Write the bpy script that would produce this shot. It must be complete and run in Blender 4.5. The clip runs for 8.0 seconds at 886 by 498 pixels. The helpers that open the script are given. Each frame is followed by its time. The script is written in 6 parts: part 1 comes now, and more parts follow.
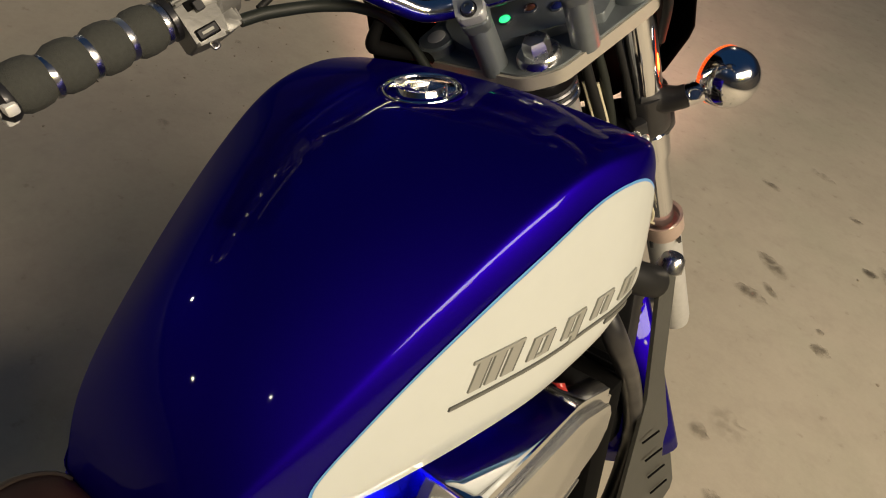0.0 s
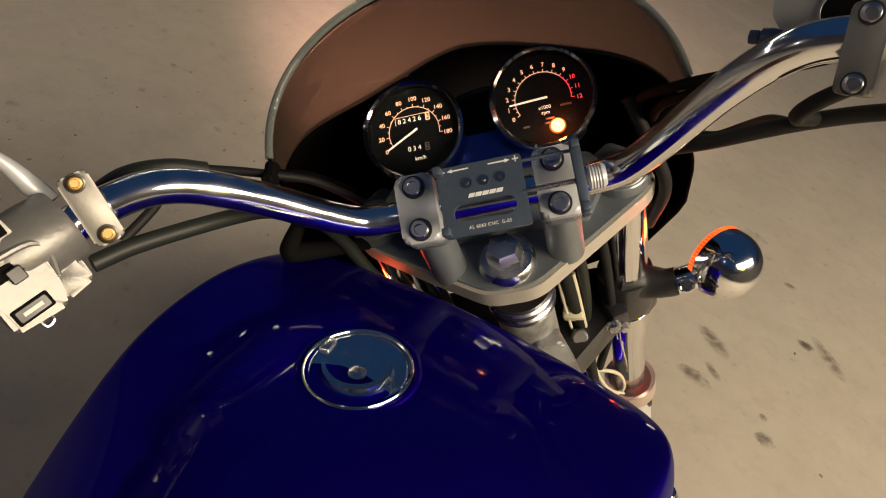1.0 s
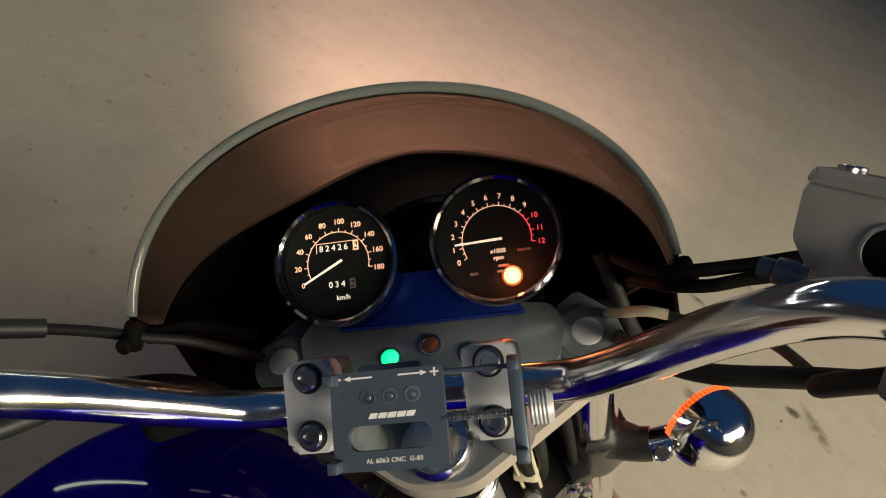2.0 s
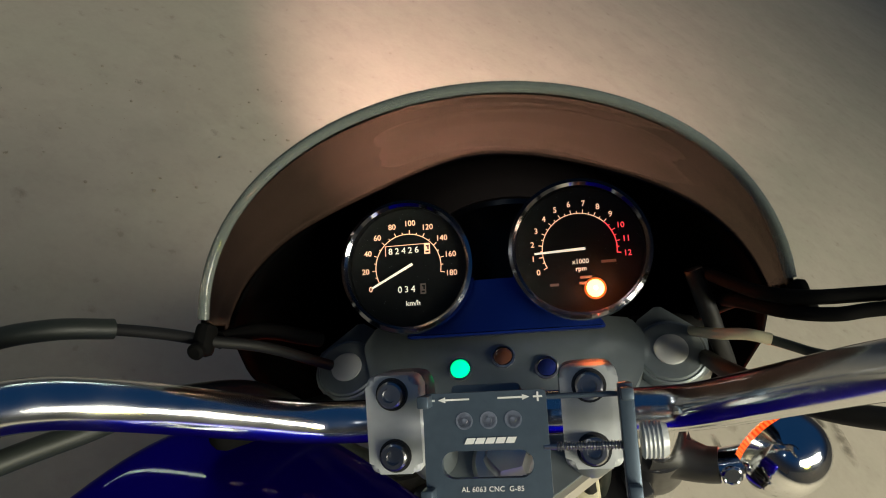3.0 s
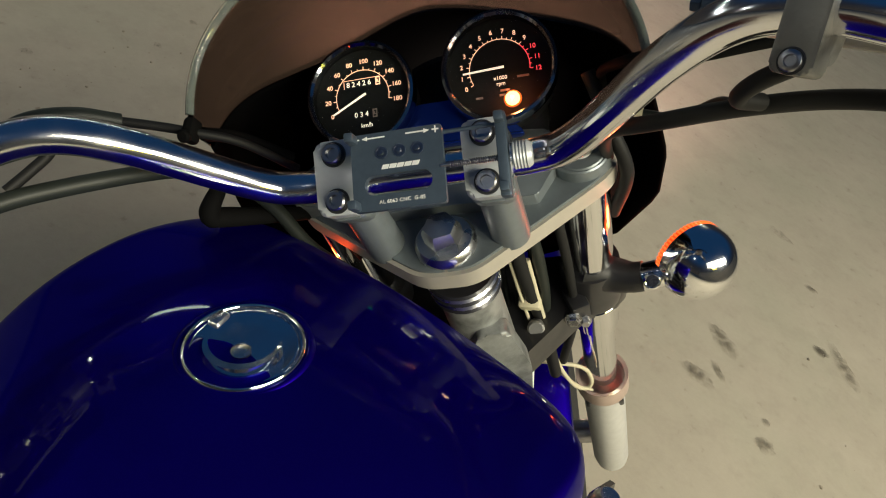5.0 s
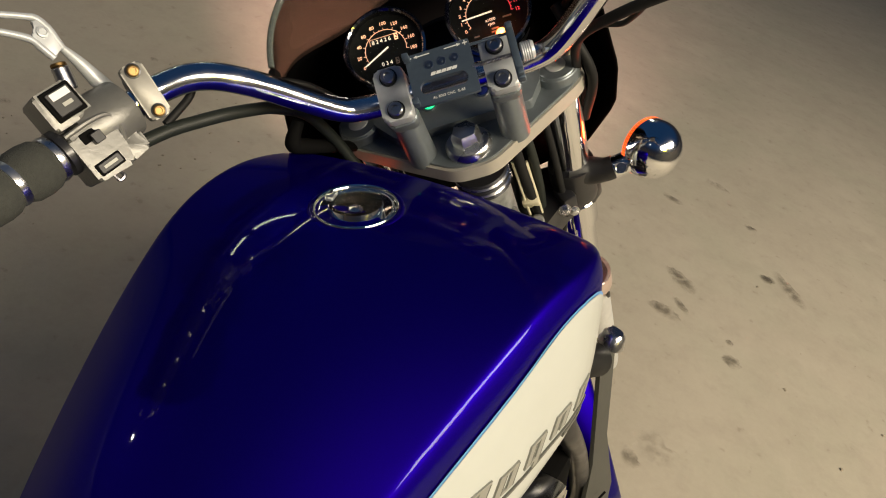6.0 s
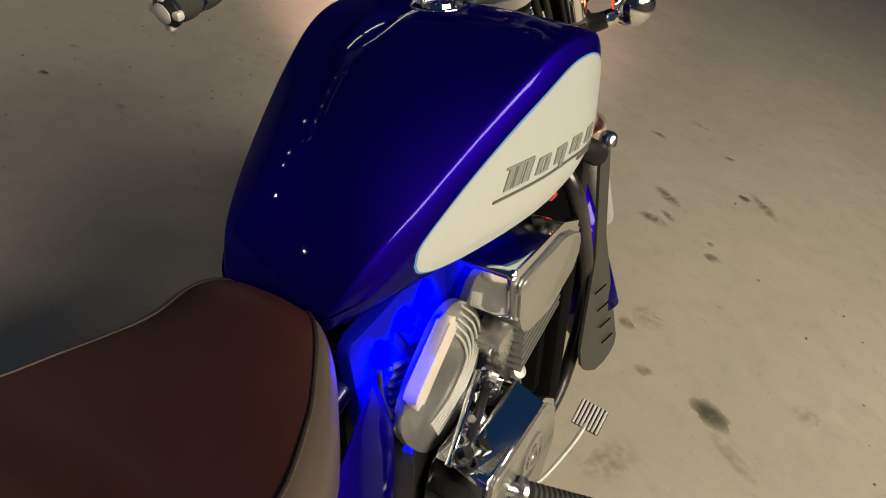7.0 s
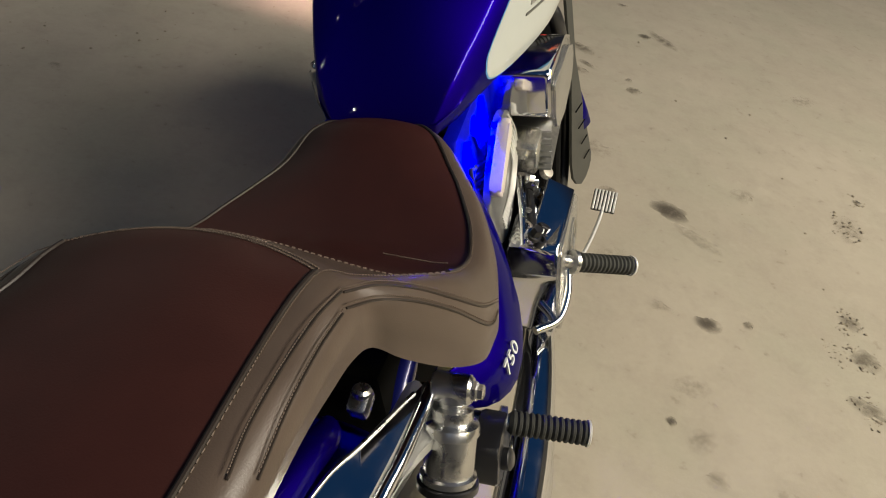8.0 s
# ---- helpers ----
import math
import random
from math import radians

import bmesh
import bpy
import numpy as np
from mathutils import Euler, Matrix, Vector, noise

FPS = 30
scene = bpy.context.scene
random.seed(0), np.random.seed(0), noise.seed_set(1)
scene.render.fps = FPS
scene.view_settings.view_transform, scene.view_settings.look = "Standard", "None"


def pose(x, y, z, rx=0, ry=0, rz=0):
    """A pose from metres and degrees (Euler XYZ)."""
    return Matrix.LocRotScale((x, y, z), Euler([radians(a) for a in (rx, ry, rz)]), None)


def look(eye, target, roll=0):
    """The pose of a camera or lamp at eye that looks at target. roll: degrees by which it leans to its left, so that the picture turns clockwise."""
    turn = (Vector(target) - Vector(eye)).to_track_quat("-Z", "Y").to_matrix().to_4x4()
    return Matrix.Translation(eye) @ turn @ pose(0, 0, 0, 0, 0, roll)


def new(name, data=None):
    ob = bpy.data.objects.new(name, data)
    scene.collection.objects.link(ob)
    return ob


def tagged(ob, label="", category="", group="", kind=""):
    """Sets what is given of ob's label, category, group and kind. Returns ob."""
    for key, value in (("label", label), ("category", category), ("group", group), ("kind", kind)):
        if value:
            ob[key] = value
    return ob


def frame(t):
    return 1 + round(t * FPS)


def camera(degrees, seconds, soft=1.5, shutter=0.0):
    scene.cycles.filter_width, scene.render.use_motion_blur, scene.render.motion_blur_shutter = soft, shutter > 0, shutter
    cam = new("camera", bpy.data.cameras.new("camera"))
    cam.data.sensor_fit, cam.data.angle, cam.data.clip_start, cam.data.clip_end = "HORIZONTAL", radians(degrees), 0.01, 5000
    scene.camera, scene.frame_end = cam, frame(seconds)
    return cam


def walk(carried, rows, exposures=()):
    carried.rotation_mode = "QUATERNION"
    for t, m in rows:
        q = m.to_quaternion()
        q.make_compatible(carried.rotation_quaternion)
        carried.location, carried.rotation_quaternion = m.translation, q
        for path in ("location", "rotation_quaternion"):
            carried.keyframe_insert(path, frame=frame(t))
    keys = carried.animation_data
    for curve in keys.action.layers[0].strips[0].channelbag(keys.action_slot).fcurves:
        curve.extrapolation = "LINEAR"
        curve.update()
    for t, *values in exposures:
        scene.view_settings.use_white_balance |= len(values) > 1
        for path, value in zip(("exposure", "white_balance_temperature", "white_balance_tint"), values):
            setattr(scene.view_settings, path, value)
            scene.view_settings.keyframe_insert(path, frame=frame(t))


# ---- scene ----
cam = camera(66.6, 8.0, soft=1.1)
PATH = [
    (0, (0.049, 0.081, 1.259), (-0.579, 1.448, -0.059), 18.8),
    (0.5, (-0.077, 0.2, 1.281), (-0.621, 1.641, 0.006), 20.6),
    (1, (-0.143, 0.293, 1.3), (-0.604, 1.787, 0.053), 23.9),
    (1.5, (-0.16, 0.396, 1.316), (-0.61, 1.898, 0.075), 26.4),
    (2, (-0.203, 0.461, 1.33), (-0.651, 1.967, 0.093), 27.9),
    (2.2, (-0.238, 0.473, 1.315), (-0.668, 1.999, 0.095), 28.6),
    (3.3, (-0.252, 0.445, 1.303), (-0.717, 1.9, 0.012), 29.9),
    (3.5, (-0.25, 0.434, 1.301), (-0.721, 1.88, 0.002), 29.8),
    (4, (-0.23, 0.413, 1.3), (-0.705, 1.836, -0.022), 29.8),
    (4.5, (-0.177, 0.396, 1.296), (-0.654, 1.81, -0.035), 28.8),
    (4.7, (-0.138, 0.392, 1.301), (-0.627, 1.802, -0.03), 27.9),
    (5.8, (-0.046, 0.198, 1.299), (-0.474, 1.688, 0.035), 22.0),
    (6, (-0.043, 0.138, 1.303), (-0.459, 1.653, 0.065), 20.7),
    (6.5, (0.039, -0.045, 1.29), (-0.402, 1.495, 0.091), 19.7),
    (7, (0.091, -0.268, 1.259), (-0.31, 1.253, 0.024), 19.5),
    (7.5, (0.04, -0.439, 1.224), (-0.186, 1.048, -0.093), 17.6),
    (8, (-0.044, -0.584, 1.212), (-0.102, 0.902, -0.125), 13.5),
]
walk(cam, [(t, look(eye, target, roll)) for t, eye, target, roll in PATH],
     exposures=[(0, 0.02, 6600, 11), (0.5, 0.2, 6600, 12), (1, 0.25, 6750, 14), (1.5, 0.25, 6750, 13), (2, 0.20, 6250, 9), (3.5, 0.26, 5800, -1), (4.5, 0.30, 5800, -1), (6, 0.22, 6350, 9), (6.5, 0.15, 6350, 9), (7, -0.13, 6250, 9), (7.5, -0.12, 6250, 9), (8, -0.04, 5950, 8)])

# ---- world and light ----
world = bpy.data.worlds.new("night")
world.use_nodes = True
bg = world.node_tree.nodes["Background"]
wn, wl = world.node_tree.nodes, world.node_tree.links
# navy night sky over the warm glow of the town along the horizon
sky_at, sky_part, sky_ramp = wn.new("ShaderNodeTexCoord"), wn.new("ShaderNodeSeparateXYZ"), wn.new("ShaderNodeValToRGB")
wl.new(sky_at.outputs["Generated"], sky_part.inputs[0])
wl.new(sky_part.outputs["Z"], sky_ramp.inputs["Fac"])
sky_ramp.color_ramp.elements[0].position, sky_ramp.color_ramp.elements[0].color = 0.0, (0.030, 0.023, 0.018, 1)
sky_ramp.color_ramp.elements[1].position, sky_ramp.color_ramp.elements[1].color = 0.55, (0.0075, 0.0245, 0.0620, 1)
skyline = sky_ramp.color_ramp.elements.new(0.32)
skyline.color = (0.0120, 0.0135, 0.0190, 1)
wl.new(sky_ramp.outputs["Color"], bg.inputs["Color"])
bg.inputs["Strength"].default_value = 1.0
scene.world = world


def lamp(name, kind, energy, colour, m, **settings):
    data = bpy.data.lights.new(name, kind)
    data.energy, data.color = energy, colour
    for key, value in settings.items():
        if key == "size":
            data.size = value
        elif key == "size_y":
            data.shape, data.size_y = "RECTANGLE", value
        elif key == "radius":
            data.shadow_soft_size = value
        elif key == "spot":
            data.spot_size, data.spot_blend = radians(value), 1.0
    ob = new(name, data)
    ob.matrix_world = m
    return ob


WARM = (1.0, 0.85, 0.65)
lamp("yard_lamp", "AREA", 415, WARM, look((3.70, 0.0, 3.90), (0.4, 0.9, 0)), size=4.6, size_y=1.1)
# a yellow lamp box beside it
lamp("yellow_lamp", "AREA", 14, (1.0, 0.82, 0.05), look((3.45, -0.75, 2.95), (0.0, 0.6, 0.8)), size=0.7, size_y=0.18)
lamp("wall_lamp", "POINT", 90, (1.0, 0.84, 0.60), pose(-3.2, 8.8, 4.6), radius=0.10)
# a bright strip along an eave on the far side of the yard
lamp("strip_lamp", "AREA", 36, (0.98, 1.0, 0.80), look((-9.3, 6.6, 4.6), (-1.0, 0.8, 0.3)), size=7.0, size_y=0.09)
# street lamps far off, seen as glints in the paint
for place, power, size in (((-12.9, -5.3, 3.2), 500, 0.22), ((-8.9, -10.2, 3.6), 260, 0.16), ((-1.0, -6.8, 6.2), 60, 0.09), ((-19.0, 1.6, 6.5), 160, 0.16), ((-19.2, -2.0, 5.5), 160, 0.16), ((-18.0, 3.2, 8.6), 160, 0.16), ((-19.5, -3.6, 5.0), 160, 0.14)):
    lamp("street_lamp", "POINT", power * 0.35, (1.0, 0.95, 0.88), pose(*place), radius=size * 0.55)

# ---- materials ----


def material(name, colour, rough=0.5, metal=0.0, coat=0.0, grain=0.0, grain_scale=60.0, wear=0.0, wear_scale=6.0,
             wear_colour=None, bump=0.0, bump_scale=200.0, alpha=1.0, transmission=0.0, emit=None, emit_strength=0.0, ior=1.5, rough_var=0.0, shine=0.5):
    m = bpy.data.materials.new(name)
    m.use_nodes = True
    n, l = m.node_tree.nodes, m.node_tree.links
    b = n["Principled BSDF"]
    b.inputs["Base Color"].default_value = (*colour, 1)
    b.inputs["Roughness"].default_value = rough
    b.inputs["Metallic"].default_value = metal
    b.inputs["Coat Weight"].default_value = coat
    b.inputs["Coat Roughness"].default_value = 0.03
    b.inputs["IOR"].default_value = ior
    b.inputs["Specular IOR Level"].default_value = shine
    b.inputs["Transmission Weight"].default_value = transmission
    b.inputs["Alpha"].default_value = alpha
    if emit:
        b.inputs["Emission Color"].default_value = (*emit, 1)
        b.inputs["Emission Strength"].default_value = emit_strength
    pos = n.new("ShaderNodeTexCoord")
    last = None
    if grain > 0 or wear > 0:
        rgb = n.new("ShaderNodeRGB")
        rgb.outputs[0].default_value = (*colour, 1)
        last = rgb.outputs[0]
        if wear > 0:
            t = n.new("ShaderNodeTexNoise")
            t.inputs["Scale"].default_value, t.inputs["Detail"].default_value = wear_scale, 6
            l.new(pos.outputs["Object"], t.inputs["Vector"])
            r = n.new("ShaderNodeMapRange")
            r.inputs["From Min"].default_value, r.inputs["From Max"].default_value = 0.45, 0.75
            r.inputs["To Max"].default_value = wear
            l.new(t.outputs["Fac"], r.inputs["Value"])
            mix = n.new("ShaderNodeMix")
            mix.data_type = "RGBA"
            l.new(r.outputs["Result"], mix.inputs["Factor"])
            l.new(last, mix.inputs["A"])
            mix.inputs["B"].default_value = (*(wear_colour or [c * 0.5 for c in colour]), 1)
            last = mix.outputs["Result"]
        if grain > 0:
            t = n.new("ShaderNodeTexNoise")
            t.inputs["Scale"].default_value, t.inputs["Detail"].default_value = grain_scale, 8
            l.new(pos.outputs["Object"], t.inputs["Vector"])
            r = n.new("ShaderNodeMapRange")
            r.inputs["To Min"].default_value, r.inputs["To Max"].default_value = 1 - grain, 1 + grain
            l.new(t.outputs["Fac"], r.inputs["Value"])
            mul = n.new("ShaderNodeVectorMath")
            mul.operation = "SCALE"
            l.new(last, mul.inputs[0])
            l.new(r.outputs["Result"], mul.inputs["Scale"])
            last = mul.outputs["Vector"]
        l.new(last, b.inputs["Base Color"])
    if rough_var > 0:
        t = n.new("ShaderNodeTexNoise")
        t.inputs["Scale"].default_value, t.inputs["Detail"].default_value = 25, 6
        l.new(pos.outputs["Object"], t.inputs["Vector"])
        r = n.new("ShaderNodeMapRange")
        r.inputs["From Min"].default_value, r.inputs["From Max"].default_value = 0.35, 0.7
        r.inputs["To Min"].default_value, r.inputs["To Max"].default_value = rough, min(1, rough + rough_var)
        l.new(t.outputs["Fac"], r.inputs["Value"])
        l.new(r.outputs["Result"], b.inputs["Roughness"])
    if bump > 0:
        t = n.new("ShaderNodeTexNoise")
        t.inputs["Scale"].default_value, t.inputs["Detail"].default_value = bump_scale, 4
        l.new(pos.outputs["Object"], t.inputs["Vector"])
        bp = n.new("ShaderNodeBump")
        bp.inputs["Strength"].default_value, bp.inputs["Distance"].default_value = bump, 0.002
        l.new(t.outputs["Fac"], bp.inputs["Height"])
        l.new(bp.outputs["Normal"], b.inputs["Normal"])
    return m


def concrete():
    m = material("concrete", (0.36, 0.32, 0.26), 0.85)
    n, l = m.node_tree.nodes, m.node_tree.links
    b = n["Principled BSDF"]
    pos = n.new("ShaderNodeTexCoord")

    def noisy(scale, low, high, detail=8, rough=0.6):
        t = n.new("ShaderNodeTexNoise")
        t.inputs["Scale"].default_value, t.inputs["Detail"].default_value, t.inputs["Roughness"].default_value = scale, detail, rough
        l.new(pos.outputs["Object"], t.inputs["Vector"])
        r = n.new("ShaderNodeMapRange")
        r.inputs["From Min"].default_value, r.inputs["From Max"].default_value = low, high
        l.new(t.outputs["Fac"], r.inputs["Value"])
        return r.outputs["Result"], t.outputs["Fac"]

    def mix(fac, a, c, amount=1.0):
        x = n.new("ShaderNodeMix")
        x.data_type = "RGBA"
        sc = n.new("ShaderNodeMath")
        sc.operation, sc.inputs[1].default_value = "MULTIPLY", amount
        l.new(fac, sc.inputs[0])
        l.new(sc.outputs[0], x.inputs["Factor"])
        if isinstance(a, tuple):
            x.inputs["A"].default_value = (*a, 1)
        else:
            l.new(a, x.inputs["A"])
        x.inputs["B"].default_value = (*c, 1)
        return x.outputs["Result"]

    broad, _ = noisy(0.9, 0.35, 0.7)
    cloud, _ = noisy(4.0, 0.4, 0.75)
    fine, raw = noisy(60, 0.3, 0.75, 10, 0.7)
    speck, _ = noisy(22, 0.66, 0.74, 3)
    blotch, _ = noisy(11, 0.48, 0.70, 6, 0.65)
    pale, _ = noisy(8.5, 0.56, 0.74, 5, 0.7)
    tint, _ = noisy(2.2, 0.45, 0.65, 4)
    c = mix(broad, (0.42, 0.375, 0.30), (0.355, 0.315, 0.25))
    c = mix(cloud, c, (0.30, 0.262, 0.205), 0.45)
    c = mix(tint, c, (0.335, 0.325, 0.245), 0.45)
    c = mix(blotch, c, (0.27, 0.235, 0.185), 0.34)
    c = mix(pale, c, (0.47, 0.42, 0.35), 0.24)
    c = mix(fine, c, (0.46, 0.41, 0.33), 0.30)
    c = mix(speck, c, (0.17, 0.14, 0.10), 0.32)
    l.new(c, b.inputs["Base Color"])
    bp = n.new("ShaderNodeBump")
    bp.inputs["Strength"].default_value, bp.inputs["Distance"].default_value = 0.25, 0.004
    l.new(raw, bp.inputs["Height"])
    l.new(bp.outputs["Normal"], b.inputs["Normal"])
    return m


CHROME = material("chrome", (0.82, 0.83, 0.85), 0.05, 1.0, rough_var=0.10)
BAR_CHROME = material("handlebar_chrome", (0.78, 0.79, 0.82), 0.08, 1.0, rough_var=0.16, bump=0.06, bump_scale=45)
CHROME_WORN = material("worn_chrome", (0.66, 0.66, 0.66), 0.16, 1.0, rough_var=0.25, grain=0.15)
ALUMINIUM = material("cast_aluminium", (0.58, 0.58, 0.56), 0.36, 0.40, grain=0.12, grain_scale=90, wear=0.3, bump=0.12, rough_var=0.15)
BRUSHED = material("brushed_aluminium", (0.46, 0.48, 0.50), 0.36, 0.25, grain=0.1, grain_scale=160, rough_var=0.1)
CAST = material("painted_casting", (0.18, 0.178, 0.165), 0.38, 0.4, grain=0.12, grain_scale=120, wear=0.25, bump=0.15)
IVORY_EDGE = material("clear_coated_alloy", (0.45, 0.42, 0.36), 0.40, 0.35, grain=0.08, wear=0.2)
SLATE = material("anodised_plate", (0.09, 0.12, 0.16), 0.38, 0.6, grain=0.15, grain_scale=200, rough_var=0.12)
BRIDGE_GREY = material("satin_slate_alloy", (0.18, 0.205, 0.22), 0.32, 0.50, grain=0.12, grain_scale=110, wear=0.25, rough_var=0.15)
MOTTLED = material("mottled_casting", (0.27, 0.28, 0.27), 0.45, 0.4, grain=0.25, grain_scale=70, wear=0.9, wear_scale=38, wear_colour=(0.05, 0.055, 0.055), bump=0.2)
LEVER_ALLOY = material("dull_lever_alloy", (0.25, 0.24, 0.215), 0.42, 0.4, grain=0.12, wear=0.3, bump=0.08)
STEEL = material("bolt_steel", (0.42, 0.42, 0.44), 0.28, 1.0, grain=0.2)
BRASS = material("brass_screw", (0.22, 0.14, 0.055), 0.40, 1.0, grain=0.2)
BLUE = material("candy_blue_paint", (0.008, 0.0004, 0.220), 0.52, 0.97, coat=0.30, grain=0.12, grain_scale=900, shine=0.06)
BLUE.node_tree.nodes["Principled BSDF"].inputs["Specular Tint"].default_value = (0.06, 0.02, 0.40, 1)
BLUE_PLAIN = material("blue_frame_paint", (0.006, 0.008, 0.13), 0.3, 0.2, coat=0.8)
BRACKET_BLUE = material("anodised_blue", (0.012, 0.035, 0.26), 0.3, 0.7, grain=0.1)
LED_COVER = material("blue_cover", (0.004, 0.005, 0.50), 0.45, 0.0, grain=0.2, rough_var=0.2, shine=0.05)
CREAM = material("cream_paint", (0.50, 0.525, 0.50), 0.35, 0.0, coat=0.6, grain=0.03, grain_scale=40)
PINSTRIPE = material("pale_blue_pinstripe", (0.10, 0.28, 0.62), 0.35)
LETTER = material("grey_lettering", (0.30, 0.30, 0.27), 0.45, 0.3)
LETTER_DARK = material("dark_lettering", (0.10, 0.10, 0.09), 0.5)
COWL_BLACK = material("dull_black_plastic", (0.0025, 0.0025, 0.0025), 0.95, grain=0.2, shine=0.015)
MATT_BLACK = material("matt_black_plastic", (0.003, 0.003, 0.003), 0.8, grain=0.2, shine=0.08)
BLACK = material("satin_black_plastic", (0.012, 0.012, 0.013), 0.35, grain=0.2, rough_var=0.2)
BLACK_METAL = material("black_enamel", (0.014, 0.014, 0.016), 0.28, coat=0.3, rough_var=0.2)
RUBBER = material("grey_black_rubber", (0.035, 0.036, 0.032), 0.75, grain=0.25, grain_scale=80, bump=0.2, bump_scale=500)
FOAM = material("foam_grip", (0.040, 0.042, 0.037), 0.9, grain=0.3, grain_scale=300, bump=0.5, bump_scale=900)
HOSE = material("black_hose", (0.009, 0.009, 0.009), 0.6, grain=0.2, shine=0.25)
GREY_HOSE = material("grey_hose", (0.014, 0.017, 0.014), 0.5, grain=0.2, shine=0.35)
PALE_CABLE = material("pale_cable", (0.50, 0.46, 0.32), 0.5)
SEAT_TOP = material("oxblood_leather", (0.037, 0.0112, 0.0088), 0.48, shine=0.28, grain=0.2, grain_scale=30, wear=0.3, wear_scale=9, wear_colour=(0.055, 0.017, 0.013), bump=0.10, bump_scale=700)
SEAT_SIDE = material("brown_leather", (0.086, 0.063, 0.049), 0.34, grain=0.18, grain_scale=25, wear=0.3, wear_scale=8, bump=0.10, bump_scale=700)
PIPING = material("black_piping", (0.026, 0.019, 0.015), 0.4)
THREAD = material("tan_thread", (0.135, 0.100, 0.078), 0.7)
TINT = material("smoked_acrylic", (0.18, 0.125, 0.105), 0.03, transmission=1.0, ior=1.15)
CLEAR = material("clear_acrylic_edge", (0.66, 0.76, 0.70), 0.06, transmission=0.85, ior=1.35)
GLASS = material("gauge_glass", (1, 1, 1), 0.02, transmission=1.0, ior=1.12)
DIAL = material("black_dial", (0.0045, 0.0050, 0.0045), 0.7, grain=0.2, shine=0.12)
BEZEL = material("dark_chrome", (0.42, 0.43, 0.46), 0.06, 1.0, rough_var=0.1)
GLOW = material("backlit_figures", (0.8, 0.4, 0.2), 0.5, emit=(1.0, 0.50, 0.30), emit_strength=0.95)
GLOW_WHITE = material("backlit_white", (0.8, 0.7, 0.5), 0.5, emit=(1.0, 0.84, 0.66), emit_strength=0.62)
GLOW_RED = material("backlit_red", (0.8, 0.05, 0.05), 0.5, emit=(1.0, 0.06, 0.07), emit_strength=1.0)
DIM = material("unlit_figures", (0.16, 0.12, 0.10), 0.6)
AMBER_ON = material("lit_amber_lens", (1, 0.5, 0.1), 0.3, emit=(1.0, 0.46, 0.13), emit_strength=4)
AMBER_HALO = material("amber_lamp_surround", (0.6, 0.15, 0.02), 0.4, emit=(1.0, 0.16, 0.01), emit_strength=0.30)
GREEN_ON = material("lit_green_lens", (0.2, 1, 0.6), 0.3, emit=(0.01, 1.0, 0.24), emit_strength=1.5)
LENS_BROWN = material("unlit_amber_lens", (0.12, 0.045, 0.02), 0.2, coat=0.6)
LENS_BLUE = material("unlit_blue_lens", (0.01, 0.015, 0.10), 0.2, coat=0.6)
ORANGE_DEEP = material("deep_orange_lens", (0.80, 0.08, 0.01), 0.25, emit=(1.0, 0.05, 0.004), emit_strength=0.45)
ORANGE = material("orange_lens", (0.85, 0.13, 0.02), 0.25, emit=(1.0, 0.14, 0.02), emit_strength=1.1)
RED_GLINT = material("red_plastic", (0.55, 0.04, 0.03), 0.3, coat=0.4)
WHITE_MARK = material("white_marking", (0.75, 0.76, 0.76), 0.5)
GUARD = material("grey_guard_plastic", (0.055, 0.055, 0.048), 0.55, grain=0.15, wear=0.3, bump=0.1)
TYRE = material("tyre_rubber", (0.020, 0.020, 0.020), 0.8, grain=0.3, bump=0.3)
DUST_COVER = material("pale_bronze_cover", (0.52, 0.40, 0.34), 0.38, 0.35, grain=0.1, wear=0.3)
PINKISH = material("satin_cover", (0.74, 0.66, 0.58), 0.32, 0.1, grain=0.05)
RIB_WHITE = material("polished_rib", (0.80, 0.79, 0.75), 0.30, 0.35, grain=0.06)
SATIN_GREY = material("satin_grey_alloy", (0.30, 0.30, 0.29), 0.28, 0.7, grain=0.1, wear=0.2)
TARNISHED = material("tarnished_brass", (0.20, 0.13, 0.045), 0.4, 0.8, grain=0.3, wear=0.4)
RESERVOIR = material("grey_reservoir_alloy", (0.31, 0.31, 0.305), 0.36, 0.4, grain=0.2, wear=0.5, wear_scale=30, bump=0.05)
GREY_PLATE = material("satin_grey_cover", (0.50, 0.49, 0.45), 0.27, 0.75, grain=0.08, wear=0.2)
HEADLAMP = material("lit_headlamp_glass", (1, 0.9, 0.8), 0.2, emit=(1.0, 0.72, 0.58), emit_strength=3)
MUD = material("dried_mud_crumb", (0.29, 0.25, 0.19), 0.9, grain=0.5, grain_scale=160)
PLASTER = material("rendered_wall", (0.62, 0.56, 0.46), 0.8, grain=0.1, grain_scale=8, wear=0.3, wear_scale=1.5, bump=0.3, bump_scale=60)
CONCRETE = concrete()
STAIN = material("dried_mud", (0.125, 0.105, 0.076), 0.9, grain=0.4, grain_scale=70, wear=0.6, wear_scale=30, wear_colour=(0.29, 0.255, 0.20))
STAIN_FAINT = material("faint_dirt", (0.17, 0.145, 0.108), 0.9, grain=0.4, grain_scale=70)
STAIN_DARK = material("damp_spot", (0.065, 0.053, 0.040), 0.8, grain=0.4, grain_scale=60, wear=0.25, wear_scale=30, wear_colour=(0.2, 0.17, 0.13))


